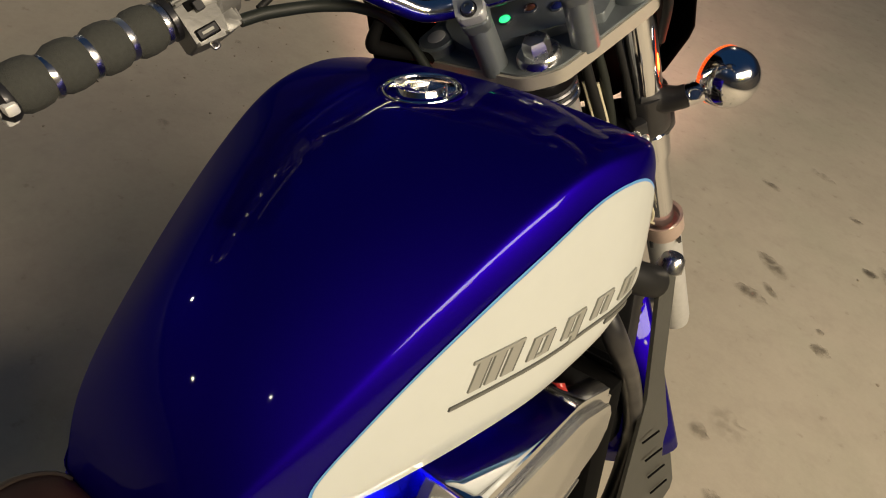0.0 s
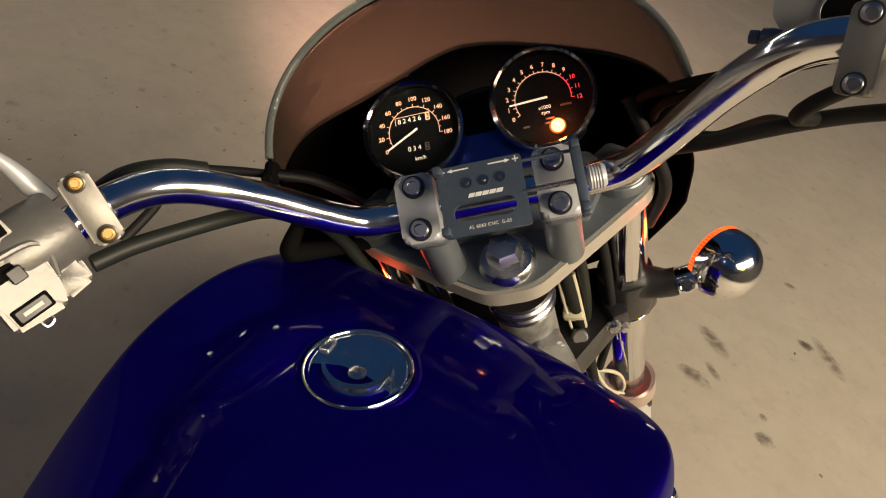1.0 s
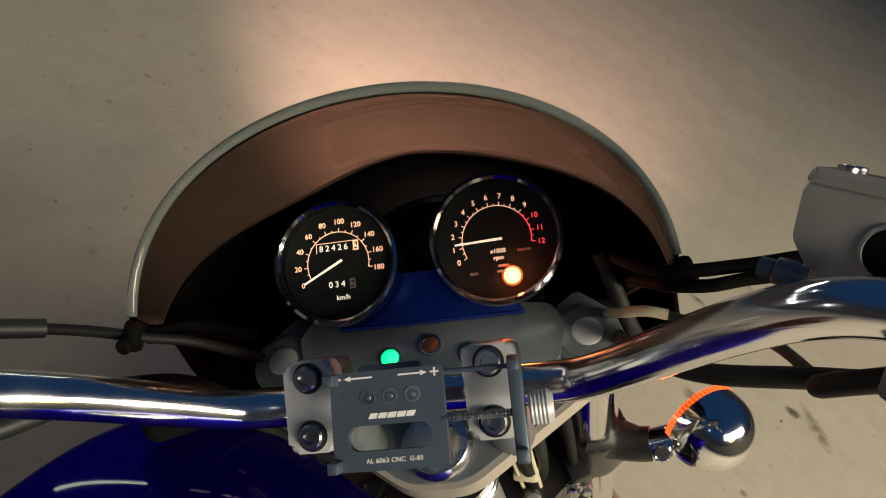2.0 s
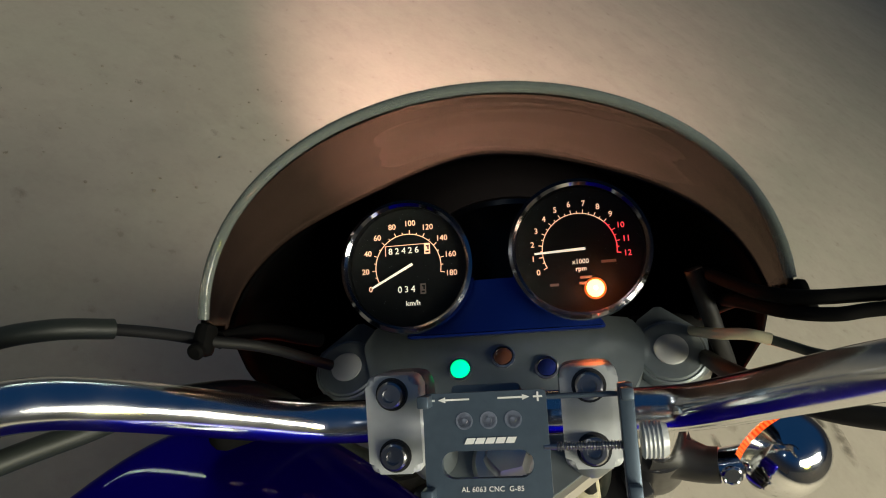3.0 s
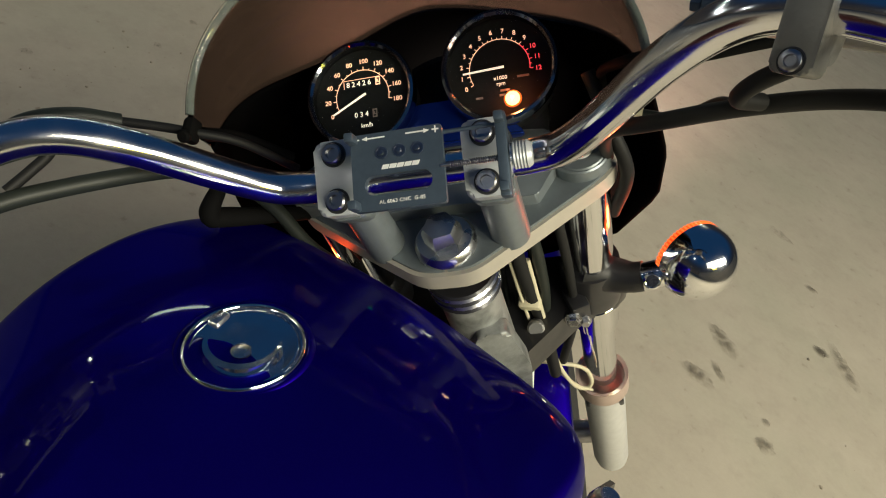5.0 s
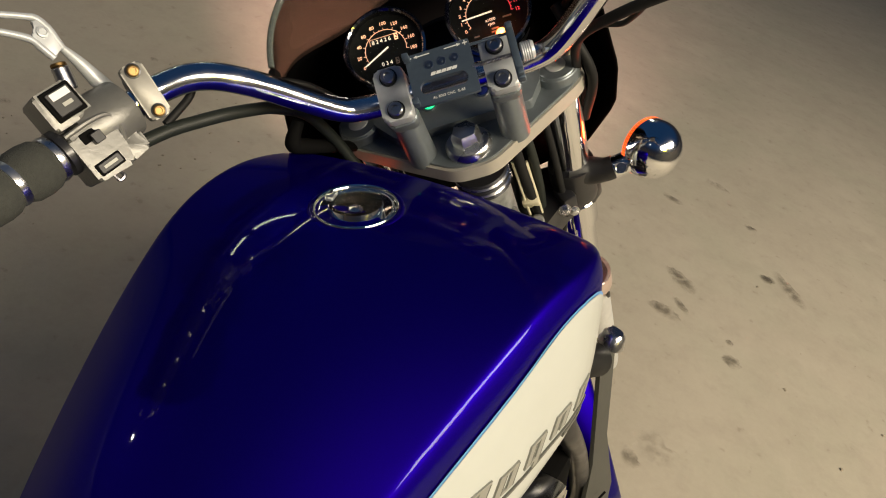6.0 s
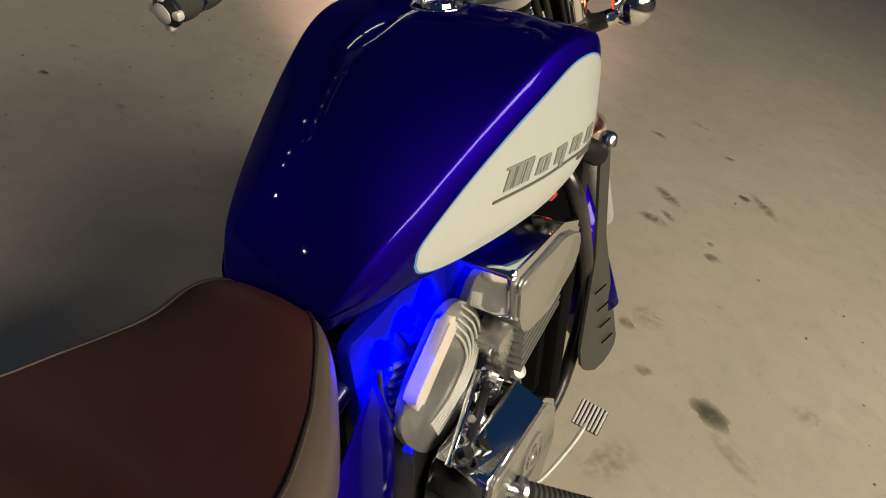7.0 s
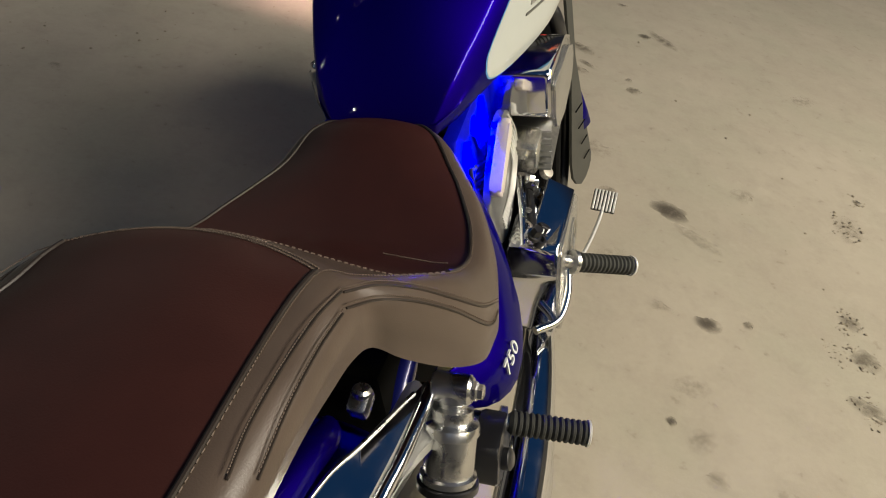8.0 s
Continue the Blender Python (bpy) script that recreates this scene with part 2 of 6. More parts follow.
def patchy(m, low, high, most, scale=45):
    """Lets a thin deposit break up into crumbs."""
    n, l = m.node_tree.nodes, m.node_tree.links
    t, r, pos = n.new("ShaderNodeTexNoise"), n.new("ShaderNodeMapRange"), n.new("ShaderNodeTexCoord")
    t.inputs["Scale"].default_value, t.inputs["Detail"].default_value = scale, 5
    r.inputs["From Min"].default_value, r.inputs["From Max"].default_value = low, high
    spot, shift = n.new("ShaderNodeObjectInfo"), n.new("ShaderNodeVectorMath")
    shift.operation = "MULTIPLY_ADD"
    shift.inputs[1].default_value = (3.7, 3.7, 3.7)
    l.new(spot.outputs["Location"], shift.inputs[0])
    l.new(pos.outputs["Object"], shift.inputs[2])
    l.new(shift.outputs["Vector"], t.inputs["Vector"])
    l.new(t.outputs["Fac"], r.inputs["Value"])
    # thins out toward the rim
    off, far, fade, mul = n.new("ShaderNodeVectorMath"), n.new("ShaderNodeVectorMath"), n.new("ShaderNodeMapRange"), n.new("ShaderNodeMath")
    off.operation, off.inputs[1].default_value = "MULTIPLY_ADD", (1.0, 1.0, 0.0)
    off.inputs[2].default_value = (-0.5, -0.5, 0.0)
    far.operation = "LENGTH"
    fade.inputs["From Min"].default_value, fade.inputs["From Max"].default_value = 0.47, 0.16
    fade.inputs["To Max"].default_value = most
    mul.operation = "MULTIPLY"
    l.new(pos.outputs["Generated"], off.inputs[0])
    l.new(off.outputs["Vector"], far.inputs[0])
    l.new(far.outputs["Value"], fade.inputs["Value"])
    l.new(r.outputs["Result"], mul.inputs[0])
    l.new(fade.outputs["Result"], mul.inputs[1])
    l.new(mul.outputs[0], n["Principled BSDF"].inputs["Alpha"])


patchy(STAIN, 0.30, 0.60, 0.60)
patchy(STAIN_DARK, 0.18, 0.46, 0.70)
patchy(STAIN_FAINT, 0.36, 0.80, 0.45)

# ---- mesh helpers ----


def finish(name, bm, mat, angle=38):
    bmesh.ops.recalc_face_normals(bm, faces=bm.faces)
    me = bpy.data.meshes.new(name)
    bm.to_mesh(me)
    bm.free()
    for p in me.polygons:
        p.use_smooth = True
    me.set_sharp_from_angle(angle=radians(angle))
    for one in (mat if isinstance(mat, (list, tuple)) else [mat]):
        me.materials.append(one)
    return me


def part(name, bm, mat, parent, label="", at=None, angle=38):
    """One mesh object under a thing or under a part; at: its place in the parent's space."""
    ob = new(name, finish(name, bm, mat, angle))
    ob.parent = parent
    if at is not None:
        ob.matrix_local = at
    if label:
        tagged(ob, label)
    return ob


def box(bm, sx, sy, sz, m=Matrix(), bevel=0.0, seg=2):
    g = bmesh.ops.create_cube(bm, size=1.0, matrix=m @ Matrix.Diagonal((sx, sy, sz, 1)))
    if bevel > 0:
        edges = {e for v in g["verts"] for e in v.link_edges}
        bmesh.ops.bevel(bm, geom=list(edges), offset=bevel, segments=seg, affect="EDGES", profile=0.5)
    return bm


def frame_of(direction):
    """A turn whose z points along the direction."""
    return Vector(direction).to_track_quat("Z", "Y").to_matrix().to_4x4()


def lathe(bm, profile, m=Matrix(), seg=32):
    """Revolves (radius, height) rows round z."""
    rings = []
    for r, z in profile:
        if r < 1e-6:
            rings.append([bm.verts.new(m @ Vector((0, 0, z)))])
        else:
            rings.append([bm.verts.new(m @ Vector((r * math.cos(2 * math.pi * i / seg), r * math.sin(2 * math.pi * i / seg), z))) for i in range(seg)])
    for a, b in zip(rings, rings[1:]):
        for i in range(seg):
            j = (i + 1) % seg
            q = [a[i % len(a)], a[j % len(a)], b[j % len(b)], b[i % len(b)]]
            q = list(dict.fromkeys(q))
            if len(q) > 2:
                bm.faces.new(q)
    for ring, _ in ((rings[0], 0), (rings[-1], 1)):
        if len(ring) > 2:
            bm.faces.new(ring)
    return bm


def rod(bm, a, b, r, r2=None, seg=20, bevel=0.0):
    a, b = Vector(a), Vector(b)
    m, h = Matrix.Translation(a) @ frame_of(b - a), (b - a).length
    r2 = r if r2 is None else r2
    k = bevel
    prof = [(r - k, 0), (r, k), (r2, h - k), (r2 - k, h)] if k else [(r, 0), (r2, h)]
    return lathe(bm, prof, m, seg)


def spline(points, steps=10):
    """A smooth line through the points (Catmull-Rom)."""
    p = [Vector(q) for q in points]
    p = [2 * p[0] - p[1]] + p + [2 * p[-1] - p[-2]]
    out = []
    for i in range(1, len(p) - 2):
        for k in range(steps):
            t = k / steps
            out.append(0.5 * (2 * p[i] + (p[i + 1] - p[i - 1]) * t + (2 * p[i - 1] - 5 * p[i] + 4 * p[i + 1] - p[i + 2]) * t * t
                              + (3 * p[i] - p[i - 1] - 3 * p[i + 1] + p[i + 2]) * t ** 3))
    return out + [p[-2]]


def tube(bm, points, r, seg=14, steps=8, squash=1.0):
    """A round bar along a smooth line; r is one radius or one for each given point."""
    line = spline(points, steps) if steps else [Vector(q) for q in points]
    rs = [r] * len(line) if not isinstance(r, (list, tuple)) else [float(v) for v in np.interp(np.linspace(0, len(r) - 1, len(line)), range(len(r)), r)]
    normal, rings = None, []
    for i, p in enumerate(line):
        d = (line[min(i + 1, len(line) - 1)] - line[max(i - 1, 0)]).normalized()
        if normal is None:
            normal = d.orthogonal().normalized()
        normal = (normal - d * normal.dot(d)).normalized()
        side = d.cross(normal)
        rings.append([bm.verts.new(p + rs[i] * (math.cos(2 * math.pi * k / seg) * normal + squash * math.sin(2 * math.pi * k / seg) * side)) for k in range(seg)])
    skin(bm, rings, True)
    return bm


def skin(bm, rings, caps=True, closed=True):
    n = len(rings[0])
    for a, b in zip(rings, rings[1:]):
        for i in range(n if closed else n - 1):
            j = (i + 1) % n
            bm.faces.new((a[i], a[j], b[j], b[i]))
    if caps:
        bm.faces.new(rings[0])
        bm.faces.new(rings[-1])


def slab(bm, outline, low, high, m=Matrix(), bevel=0.0, seg=2):
    """A flat plate with that outline (x, y), from low to high in z."""
    a = [bm.verts.new(m @ Vector((x, y, low))) for x, y in outline]
    b = [bm.verts.new(m @ Vector((x, y, high))) for x, y in outline]
    skin(bm, [a, b])
    if bevel > 0:
        ring = [e for e in bm.edges if (e.verts[0] in a) == (e.verts[1] in a) and (e.verts[0] in a or e.verts[0] in b)]
        bmesh.ops.bevel(bm, geom=ring, offset=bevel, segments=seg, affect="EDGES", profile=0.5)
    return bm


def rounded(outline, r, n=5):
    """Rounds the corners of a flat outline."""
    out, k = [], len(outline)
    for i in range(k):
        p, a, b = Vector(outline[i]), Vector(outline[i - 1]), Vector(outline[(i + 1) % k])
        ra = min(r, (a - p).length * 0.45)
        rb = min(r, (b - p).length * 0.45)
        p0, p1 = p + (a - p).normalized() * ra, p + (b - p).normalized() * rb
        for j in range(n + 1):
            t = j / n
            q = p0 * (1 - t) ** 2 + 2 * p * t * (1 - t) + p1 * t * t
            out.append((q.x, q.y))
    return out


def bolt(bm, m, r=0.006, h=0.005, hex_head=False):
    """A cap screw with a socket, head upward along z."""
    if hex_head:
        lathe(bm, [(r * 1.35, 0), (r * 1.35, h * 0.3)], m, 20)
        lathe(bm, [(r, h * 0.3), (r, h * 0.9), (r * 0.85, h)], m, 6)
    else:
        lathe(bm, [(r, 0), (r, h * 0.8), (r * 0.85, h), (r * 0.55, h), (r * 0.5, h * 0.45), (0, h * 0.45)], m, 18)
    return bm


def words(text, size, m, mat, parent, name="figure", depth=0.0002, spacing=1.0):
    """Lettering as a thin mesh, centred on the place m."""
    cu = bpy.data.curves.new(name, "FONT")
    cu.body, cu.size, cu.extrude, cu.align_x, cu.align_y, cu.space_character = text, size, depth, "CENTER", "CENTER", spacing
    cu.resolution_u = 3
    tmp = bpy.data.objects.new("tmp", cu)
    scene.collection.objects.link(tmp)
    me = bpy.data.meshes.new_from_object(tmp.evaluated_get(bpy.context.evaluated_depsgraph_get()))
    bpy.data.objects.remove(tmp)
    me.materials.clear()
    me.materials.append(mat)
    ob = new(name, me)
    ob.parent = parent
    ob.matrix_local = m
    return ob


def axes(origin, x, y, z):
    """A frame with those three directions."""
    m = Matrix((Vector(x).normalized(), Vector(y).normalized(), Vector(z).normalized())).transposed().to_4x4()
    m.translation = origin
    return m

# ---- ground ----


def rippled(x, y):
    return 0.004 * noise.noise((x * 0.7, y * 0.7, 3.0))


bm = bmesh.new()
N = 60
edge = [math.copysign(abs(k) ** 2.2, k) * 60 + 0.4 for k in np.linspace(-1, 1, N)]
rows = [[bm.verts.new((x, y + 0.8, rippled(x, y) - 0.004 if math.hypot(x, y) < 8 else -0.004)) for x in edge] for y in edge]
for a, b in zip(rows, rows[1:]):
    for i in range(N - 1):
        bm.faces.new((a[i], a[i + 1], b[i + 1], b[i]))
tagged(new("ground", finish("ground", bm, CONCRETE)), "bare beige concrete yard floor, dusty and stained with mud", "ground", kind="structure")


bm = bmesh.new()
box(bm, 0.24, 26.0, 3.6, pose(8.0, 1.0, 1.79), 0.01)
tagged(new("wall_east", finish("wall_east", bm, PLASTER)), "plain cream rendered wall along the yard", "wall", kind="structure")


def blot(x, y, rx, ry, turn, mat, name, label, seed, lobes=0.3):
    """A thin patch of dirt with a ragged rim, lying on the ground."""
    rng = random.Random(seed)
    bm = bmesh.new()
    ph = [rng.uniform(0, 6.28) for _ in range(4)]
    c, s, k = math.cos(radians(turn)), math.sin(radians(turn)), 40
    ring = []
    for i in range(k):
        a = 2 * math.pi * i / k
        f = 0.82 + lobes * (0.5 * math.sin(2 * a + ph[0]) + 0.35 * math.sin(3 * a + ph[1]) + 0.25 * math.sin(5 * a + ph[2]) + 0.2 * math.sin(9 * a + ph[3])) + rng.uniform(-0.06, 0.06)
        u, v = rx * f * math.cos(a), ry * f * math.sin(a)
        ring.append((u, v))
    def lay(p, q, lift):
        return bm.verts.new((p, q, rippled(x + p * c - q * s, y + p * s + q * c - 0.8) + lift))

    low = [lay(p, q, -0.0040) for p, q in ring]
    mid = [lay(p * 0.85, q * 0.85, 0.0012) for p, q in ring]
    top = lay(0.0, 0.0, 0.0016)
    skin(bm, [low, mid], False)
    for i in range(k):
        bm.faces.new((mid[i], mid[(i + 1) % k], top))
    ob = tagged(new(name, finish(name, bm, mat)), label, "stain", kind="stuff")
    ob.matrix_world = pose(x, y, 0, 0, 0, turn)
    return ob


CRUMBS = ((1.17, 1.38, 0.07, 60), (1.25, 1.56, 0.04, 20), (1.05, 0.90, 0.05, 40), (0.98, 0.77, 0.04, 30), (1.06, 0.77, 0.05, 40), (1.02, 0.60, 0.05, 40), (0.80, 1.30, 0.30, 15),
          (-1.55, 1.45, 0.30, 50), (-1.30, 1.9, 0.5, 40), (-1.60, 1.05, 0.30, 30), (0.9, 2.2, 0.6, 20))
SPOTS = (  # x, y, half length, half width, turn, dark
    (0.228, 2.248, 0.075, 0.028, -35, 0), (0.598, 2.547, 0.085, 0.032, -50, 0), (0.510, 2.544, 0.028, 0.020, 0, 1), (0.206, 2.033, 0.050, 0.034, 0, 0), (0.250, 2.110, 0.032, 0.014, -40, 0),
    (0.452, 1.970, 0.032, 0.022, 20, 0), (0.432, 2.056, 0.014, 0.010, 0, 0), (0.405, 2.860, 0.024, 0.013, 0, 0), (0.074, 2.770, 0.035, 0.020, -10, 0), (0.313, 1.468, 0.056, 0.046, 10, 2),
    (0.261, 1.390, 0.028, 0.022, 0, 0), (0.225, 3.080, 0.060, 0.020, -10, 2), (0.557, 1.210, 0.060, 0.040, -15, 1), (0.645, 1.095, 0.070, 0.028, -35, 2), (0.635, 0.745, 0.034, 0.027, -20, 1),
    (0.810, 1.410, 0.050, 0.032, 15, 2), (0.497, 0.767, 0.030, 0.018, 0, 2), (0.574, 0.519, 0.050, 0.030, 20, 2), (0.583, 0.367, 0.038, 0.030, 40, 2), (0.514, 0.402, 0.012, 0.010, 0, 1),
    (0.607, 0.278, 0.032, 0.022, 0, 2), (0.354, 0.892, 0.080, 0.050, 60, 2), (0.349, 1.238, 0.026, 0.016, 0, 0), (0.746, 0.783, 0.014, 0.012, 0, 0), (1.200, 2.280, 0.060, 0.030, 20, 2),
    (1.170, 1.380, 0.070, 0.050, 80, 2), (1.055, 0.905, 0.040, 0.022, -50, 0), (1.065, 0.765, 0.045, 0.030, 10, 0), (1.020, 0.600, 0.050, 0.024, -20, 0), (1.250, 1.562, 0.014, 0.010, 0, 1),
    (-1.72, 1.092, 0.0168, 0.0112, 20, 1), (-1.437, 1.13, 0.021, 0.0154, 0, 2), (-1.43, 1.7, 0.0168, 0.0126, 0, 2), (-1.81, 1.285, 0.0182, 0.0126, 30, 2), (-1.78, 1.832, 0.0182, 0.0112, 0, 2), (-1.71, 1.642, 0.014, 0.0098, 0, 2))
for i, (x, y, rx, ry, turn, dark) in enumerate(SPOTS):
    blot(x, y, rx * 1.35, ry * 1.45, turn, (STAIN, STAIN_DARK, STAIN_FAINT)[dark], "mud_stain", ("dried brown mud print on the concrete floor", "dark damp spot soaked into the concrete", "faint worn patch of dirt on the concrete")[dark], i)



def crumbs(x, y, spread, count, seed):
    """Bits of dried mud broken loose on the concrete."""
    rng = random.Random(seed)
    bm = bmesh.new()
    for _ in range(count):
        a, d, r = rng.uniform(0, 6.28), spread * rng.random() ** 0.7, 0.0012 + 0.005 * rng.random() ** 3
        g = bmesh.ops.create_icosphere(bm, subdivisions=1, radius=r, matrix=pose(x + d * math.cos(a), y + 1.3 * d * math.sin(a), r * 0.1 - 0.002, 0, 0, rng.uniform(0, 360)) @ Matrix.Diagonal((1.0, rng.uniform(0.5, 1), 0.5, 1)))
        for v in g["verts"]:
            v.co += Vector((rng.uniform(-0.3, 0.3), rng.uniform(-0.3, 0.3), 0)) * r
    return tagged(new("mud_crumbs", finish("mud_crumbs", bm, MUD)), "crumbs of dried mud scattered on the concrete", "debris", kind="stuff")


for i, (x, y, spread, count) in enumerate(CRUMBS):
    crumbs(x, y, spread, count, 40 + i)

# ---- motorcycle ----
LEAN_ANGLE = 16.0
bike = tagged(new("motorcycle"), "candy blue cruiser motorcycle with cream tank panels leaning on its stand", "motorcycle")
HEADING = Matrix.Translation((-0.006, 0.69, 0)) @ pose(0, 0, 0, 0, 0, -4.3) @ Matrix.Translation((0, -0.69, 0))
bike.matrix_world = pose(0.045, 0, 0, 0, -LEAN_ANGLE, 0) @ HEADING
EX, EY, EZ = Vector((0.8318, 0.4529, 0.3209)), Vector((-0.5466, 0.7689, 0.3317)), Vector((-0.0966, -0.4513, 0.8871))
STEER = HEADING.inverted() @ Matrix.Translation((-0.008, 0.751, 1.002)) @ Matrix((EX, EY, EZ)).transposed().to_4x4()


def bpart(name, bm, mat, label="", angle=38):
    return part(name, bm, mat, bike, label, None, angle)


def spart(name, bm, mat, label="", angle=38):
    """A part that turns with the handlebar."""
    return part(name, bm, mat, bike, label, STEER, angle)


# -- fuel tank --
TANK = (  # y, half width, top, crease, bottom
    (0.738, 0.030, 0.912, 0.902, 0.872), (0.731, 0.094, 0.930, 0.915, 0.850), (0.712, 0.156, 0.948, 0.928, 0.824), (0.678, 0.1935, 0.967, 0.942, 0.795),
    (0.62, 0.2035, 0.983, 0.954, 0.768), (0.56, 0.1985, 0.989, 0.957, 0.753), (0.50, 0.191, 0.985, 0.944, 0.746), (0.43, 0.175, 0.967, 0.910, 0.742),
    (0.36, 0.156, 0.934, 0.868, 0.739), (0.30, 0.138, 0.892, 0.828, 0.735), (0.26, 0.123, 0.852, 0.801, 0.730), (0.23, 0.110, 0.812, 0.776, 0.725),
    (0.207, 0.094, 0.774, 0.752, 0.720), (0.192, 0.080, 0.744, 0.735, 0.714))
TANK_LINES = [spline([(r[0], r[k], 0) for r in TANK], 3) for k in (1, 2, 3, 4)]


TANK_OFF = 0.004  # the tank sits a little to the right


def tank_section(w, top, crease, low):
    """Half of a cross-section, from the bottom out and up to the crown."""
    w = w - TANK_OFF
    h = min(1.0, (top - crease) / 0.030)
    side = [(0.55 * w, low), (0.86 * w, low + 0.004), (0.96 * w, low + 0.014), (0.995 * w, low + 0.034)]
    side += [(w * (1.0 - 0.020 * q * q), low + 0.034 + (crease - 0.013 - low - 0.034) * q) for q in (0.25, 0.5, 0.75, 1.0)]
    # a sloping shoulder between the flank and the crease
    side += [(0.972 * w, crease - 0.006), (0.961 * w, crease + 0.002), (0.947 * w, crease + 0.0090 * h), (0.935 * w, crease + 0.0132 * h), (0.918 * w, crease + 0.0158 * h)]
    edge = crease + 0.0158 * h
    side += [(0.918 * w * q, edge + (top - edge) * (1 - q ** 2)) for q in (0.96, 0.85, 0.7, 0.55, 0.4, 0.2, 0.0)]
    return side


def tank_side(y, z):
    """The tank's half width at that place along it and height."""
    sec = tank_section(*[float(np.interp(y, [p.x for p in line][::-1], [p.y for p in line][::-1])) for line in TANK_LINES])
    sec = sec[1:13]
    return float(np.interp(z, [q[1] for q in sec], [q[0] for q in sec])) + TANK_OFF


bm = bmesh.new()
tr = []
for i in range(len(TANK_LINES[0])):
    half = tank_section(*[q[i].y for q in TANK_LINES])
    tr.append([bm.verts.new((x + TANK_OFF, TANK_LINES[0][i].x, z)) for x, z in [(-x, z) for x, z in half] + half[::-1][1:]])
skin(bm, tr)
tank = bpart("fuel_tank", bm, BLUE, "glossy candy blue teardrop fuel tank", angle=70)
sub = tank.modifiers.new("round", "SUBSURF")
sub.levels = sub.render_levels = 1

PANEL_TOP = ((0.287, 0.780), (0.297, 0.802), (0.34, 0.836), (0.39, 0.869), (0.45, 0.902), (0.51, 0.930), (0.55, 0.943), (0.59, 0.947), (0.626, 0.941), (0.654, 0.924), (0.674, 0.898), (0.682, 0.870))
PANEL_LOW = ((0.287, 0.779), (0.293, 0.768), (0.315, 0.760), (0.35, 0.756), (0.40, 0.755), (0.47, 0.759), (0.54, 0.767), (0.59, 0.778), (0.63, 0.797), (0.660, 0.822), (0.676, 0.846), (0.682, 0.869))


def on_side(bm, rows, lift, side=1):
    """A skin on the tank's flank; rows of (y, z)."""
    grid = [[bm.verts.new((side * (tank_side(y, z) + lift) + (0 if side > 0 else 2 * TANK_OFF), y, z)) for y, z in row] for row in rows]
    skin(bm, grid, False, False)


def panel_rows(grow=0.0, m=14):
    up, down = spline([(y, z, 0) for y, z in PANEL_TOP], 5), spline([(y, z, 0) for y, z in PANEL_LOW], 5)
    rows = []
    for a, b in zip(up, down):
        mid = Vector((0.49, 0.855, 0))
        a, b = a + (a - mid).normalized() * grow, b + (b - mid).normalized() * grow
        rows.append([tuple(a.lerp(b, j / m))[:2] for j in range(m + 1)])
    return rows


for side in (1, -1):
    bm = bmesh.new()
    on_side(bm, panel_rows(0.0028), 0.0010, side)
    part("pinstripe", bm, PINSTRIPE, tank, "thin pale blue pinstripe", angle=70)
    bm = bmesh.new()
    on_side(bm, panel_rows(), 0.0016, side)
    part("cream_panel", bm, CREAM, tank, "cream painted teardrop side panel", angle=70)


# emblem: slanted grey strokes over underlines, no letters
def stroke(name, s0, s1, t0, t1, mat=LETTER, slant=0.45):
    """A slanted bar in emblem space: s along the tank, t upward."""
    def place(s, t, lift):
        s = s + slant * t
        y, z = 0.419 + s * 0.955, 0.823 + t
        return Vector((tank_side(y, z) + lift, y, z))
    n = max(2, int((s1 - s0) / 0.006))
    rings = []
    for k in range(n + 1):
        s = s0 + (s1 - s0) * k / n
        rings.append([s, t0, t1])
    bm = bmesh.new()
    skin(bm, [[bm.verts.new(place(s, t, h)) for t, h in ((a, 0.0010), (b, 0.0010), (b, 0.0034), (a, 0.0034))] for s, a, b in rings])
    part(name, bm, mat, emblem)


emblem = new("emblem")
emblem.parent = tank
tagged(emblem, "raised grey slanted emblem bars with an underline")
for s0, w in ((0.0, 0.0105), (0.0165, 0.0105), (0.034, 0.0115)):
    stroke("emblem_bar", s0, s0 + w, 0, 0.0262)
    stroke("bar_shade", s0 + w, s0 + w + 0.0022, 0, 0.0262, LETTER_DARK)
stroke("emblem_bar", -0.006, 0.0475, 0.0262, 0.0290)
for k, s0 in enumerate((0.062, 0.106, 0.150, 0.196)):
    low = -0.007 if k == 1 else 0.0
    stroke("emblem_bar", s0, s0 + 0.0085, 0.001, 0.0190)
    stroke("bar_shade", s0 + 0.0085, s0 + 0.0105, 0.001, 0.0190, LETTER_DARK)
    stroke("emblem_bar", s0 + 0.0170, s0 + 0.0255, low, 0.0190)
    stroke("bar_shade", s0 + 0.0255, s0 + 0.0275, low, 0.0190, LETTER_DARK)
    stroke("emblem_bar", s0, s0 + 0.0255, 0.0190, 0.0216)
    if k % 3 != 2:
        stroke("emblem_bar", s0 + 0.0085, s0 + 0.0170, 0.0, 0.0030)
stroke("underline", -0.014, 0.236, -0.0100, -0.0068, LETTER_DARK)
stroke("underline", 0.186, 0.228, -0.0175, -0.0125, LETTER_DARK)

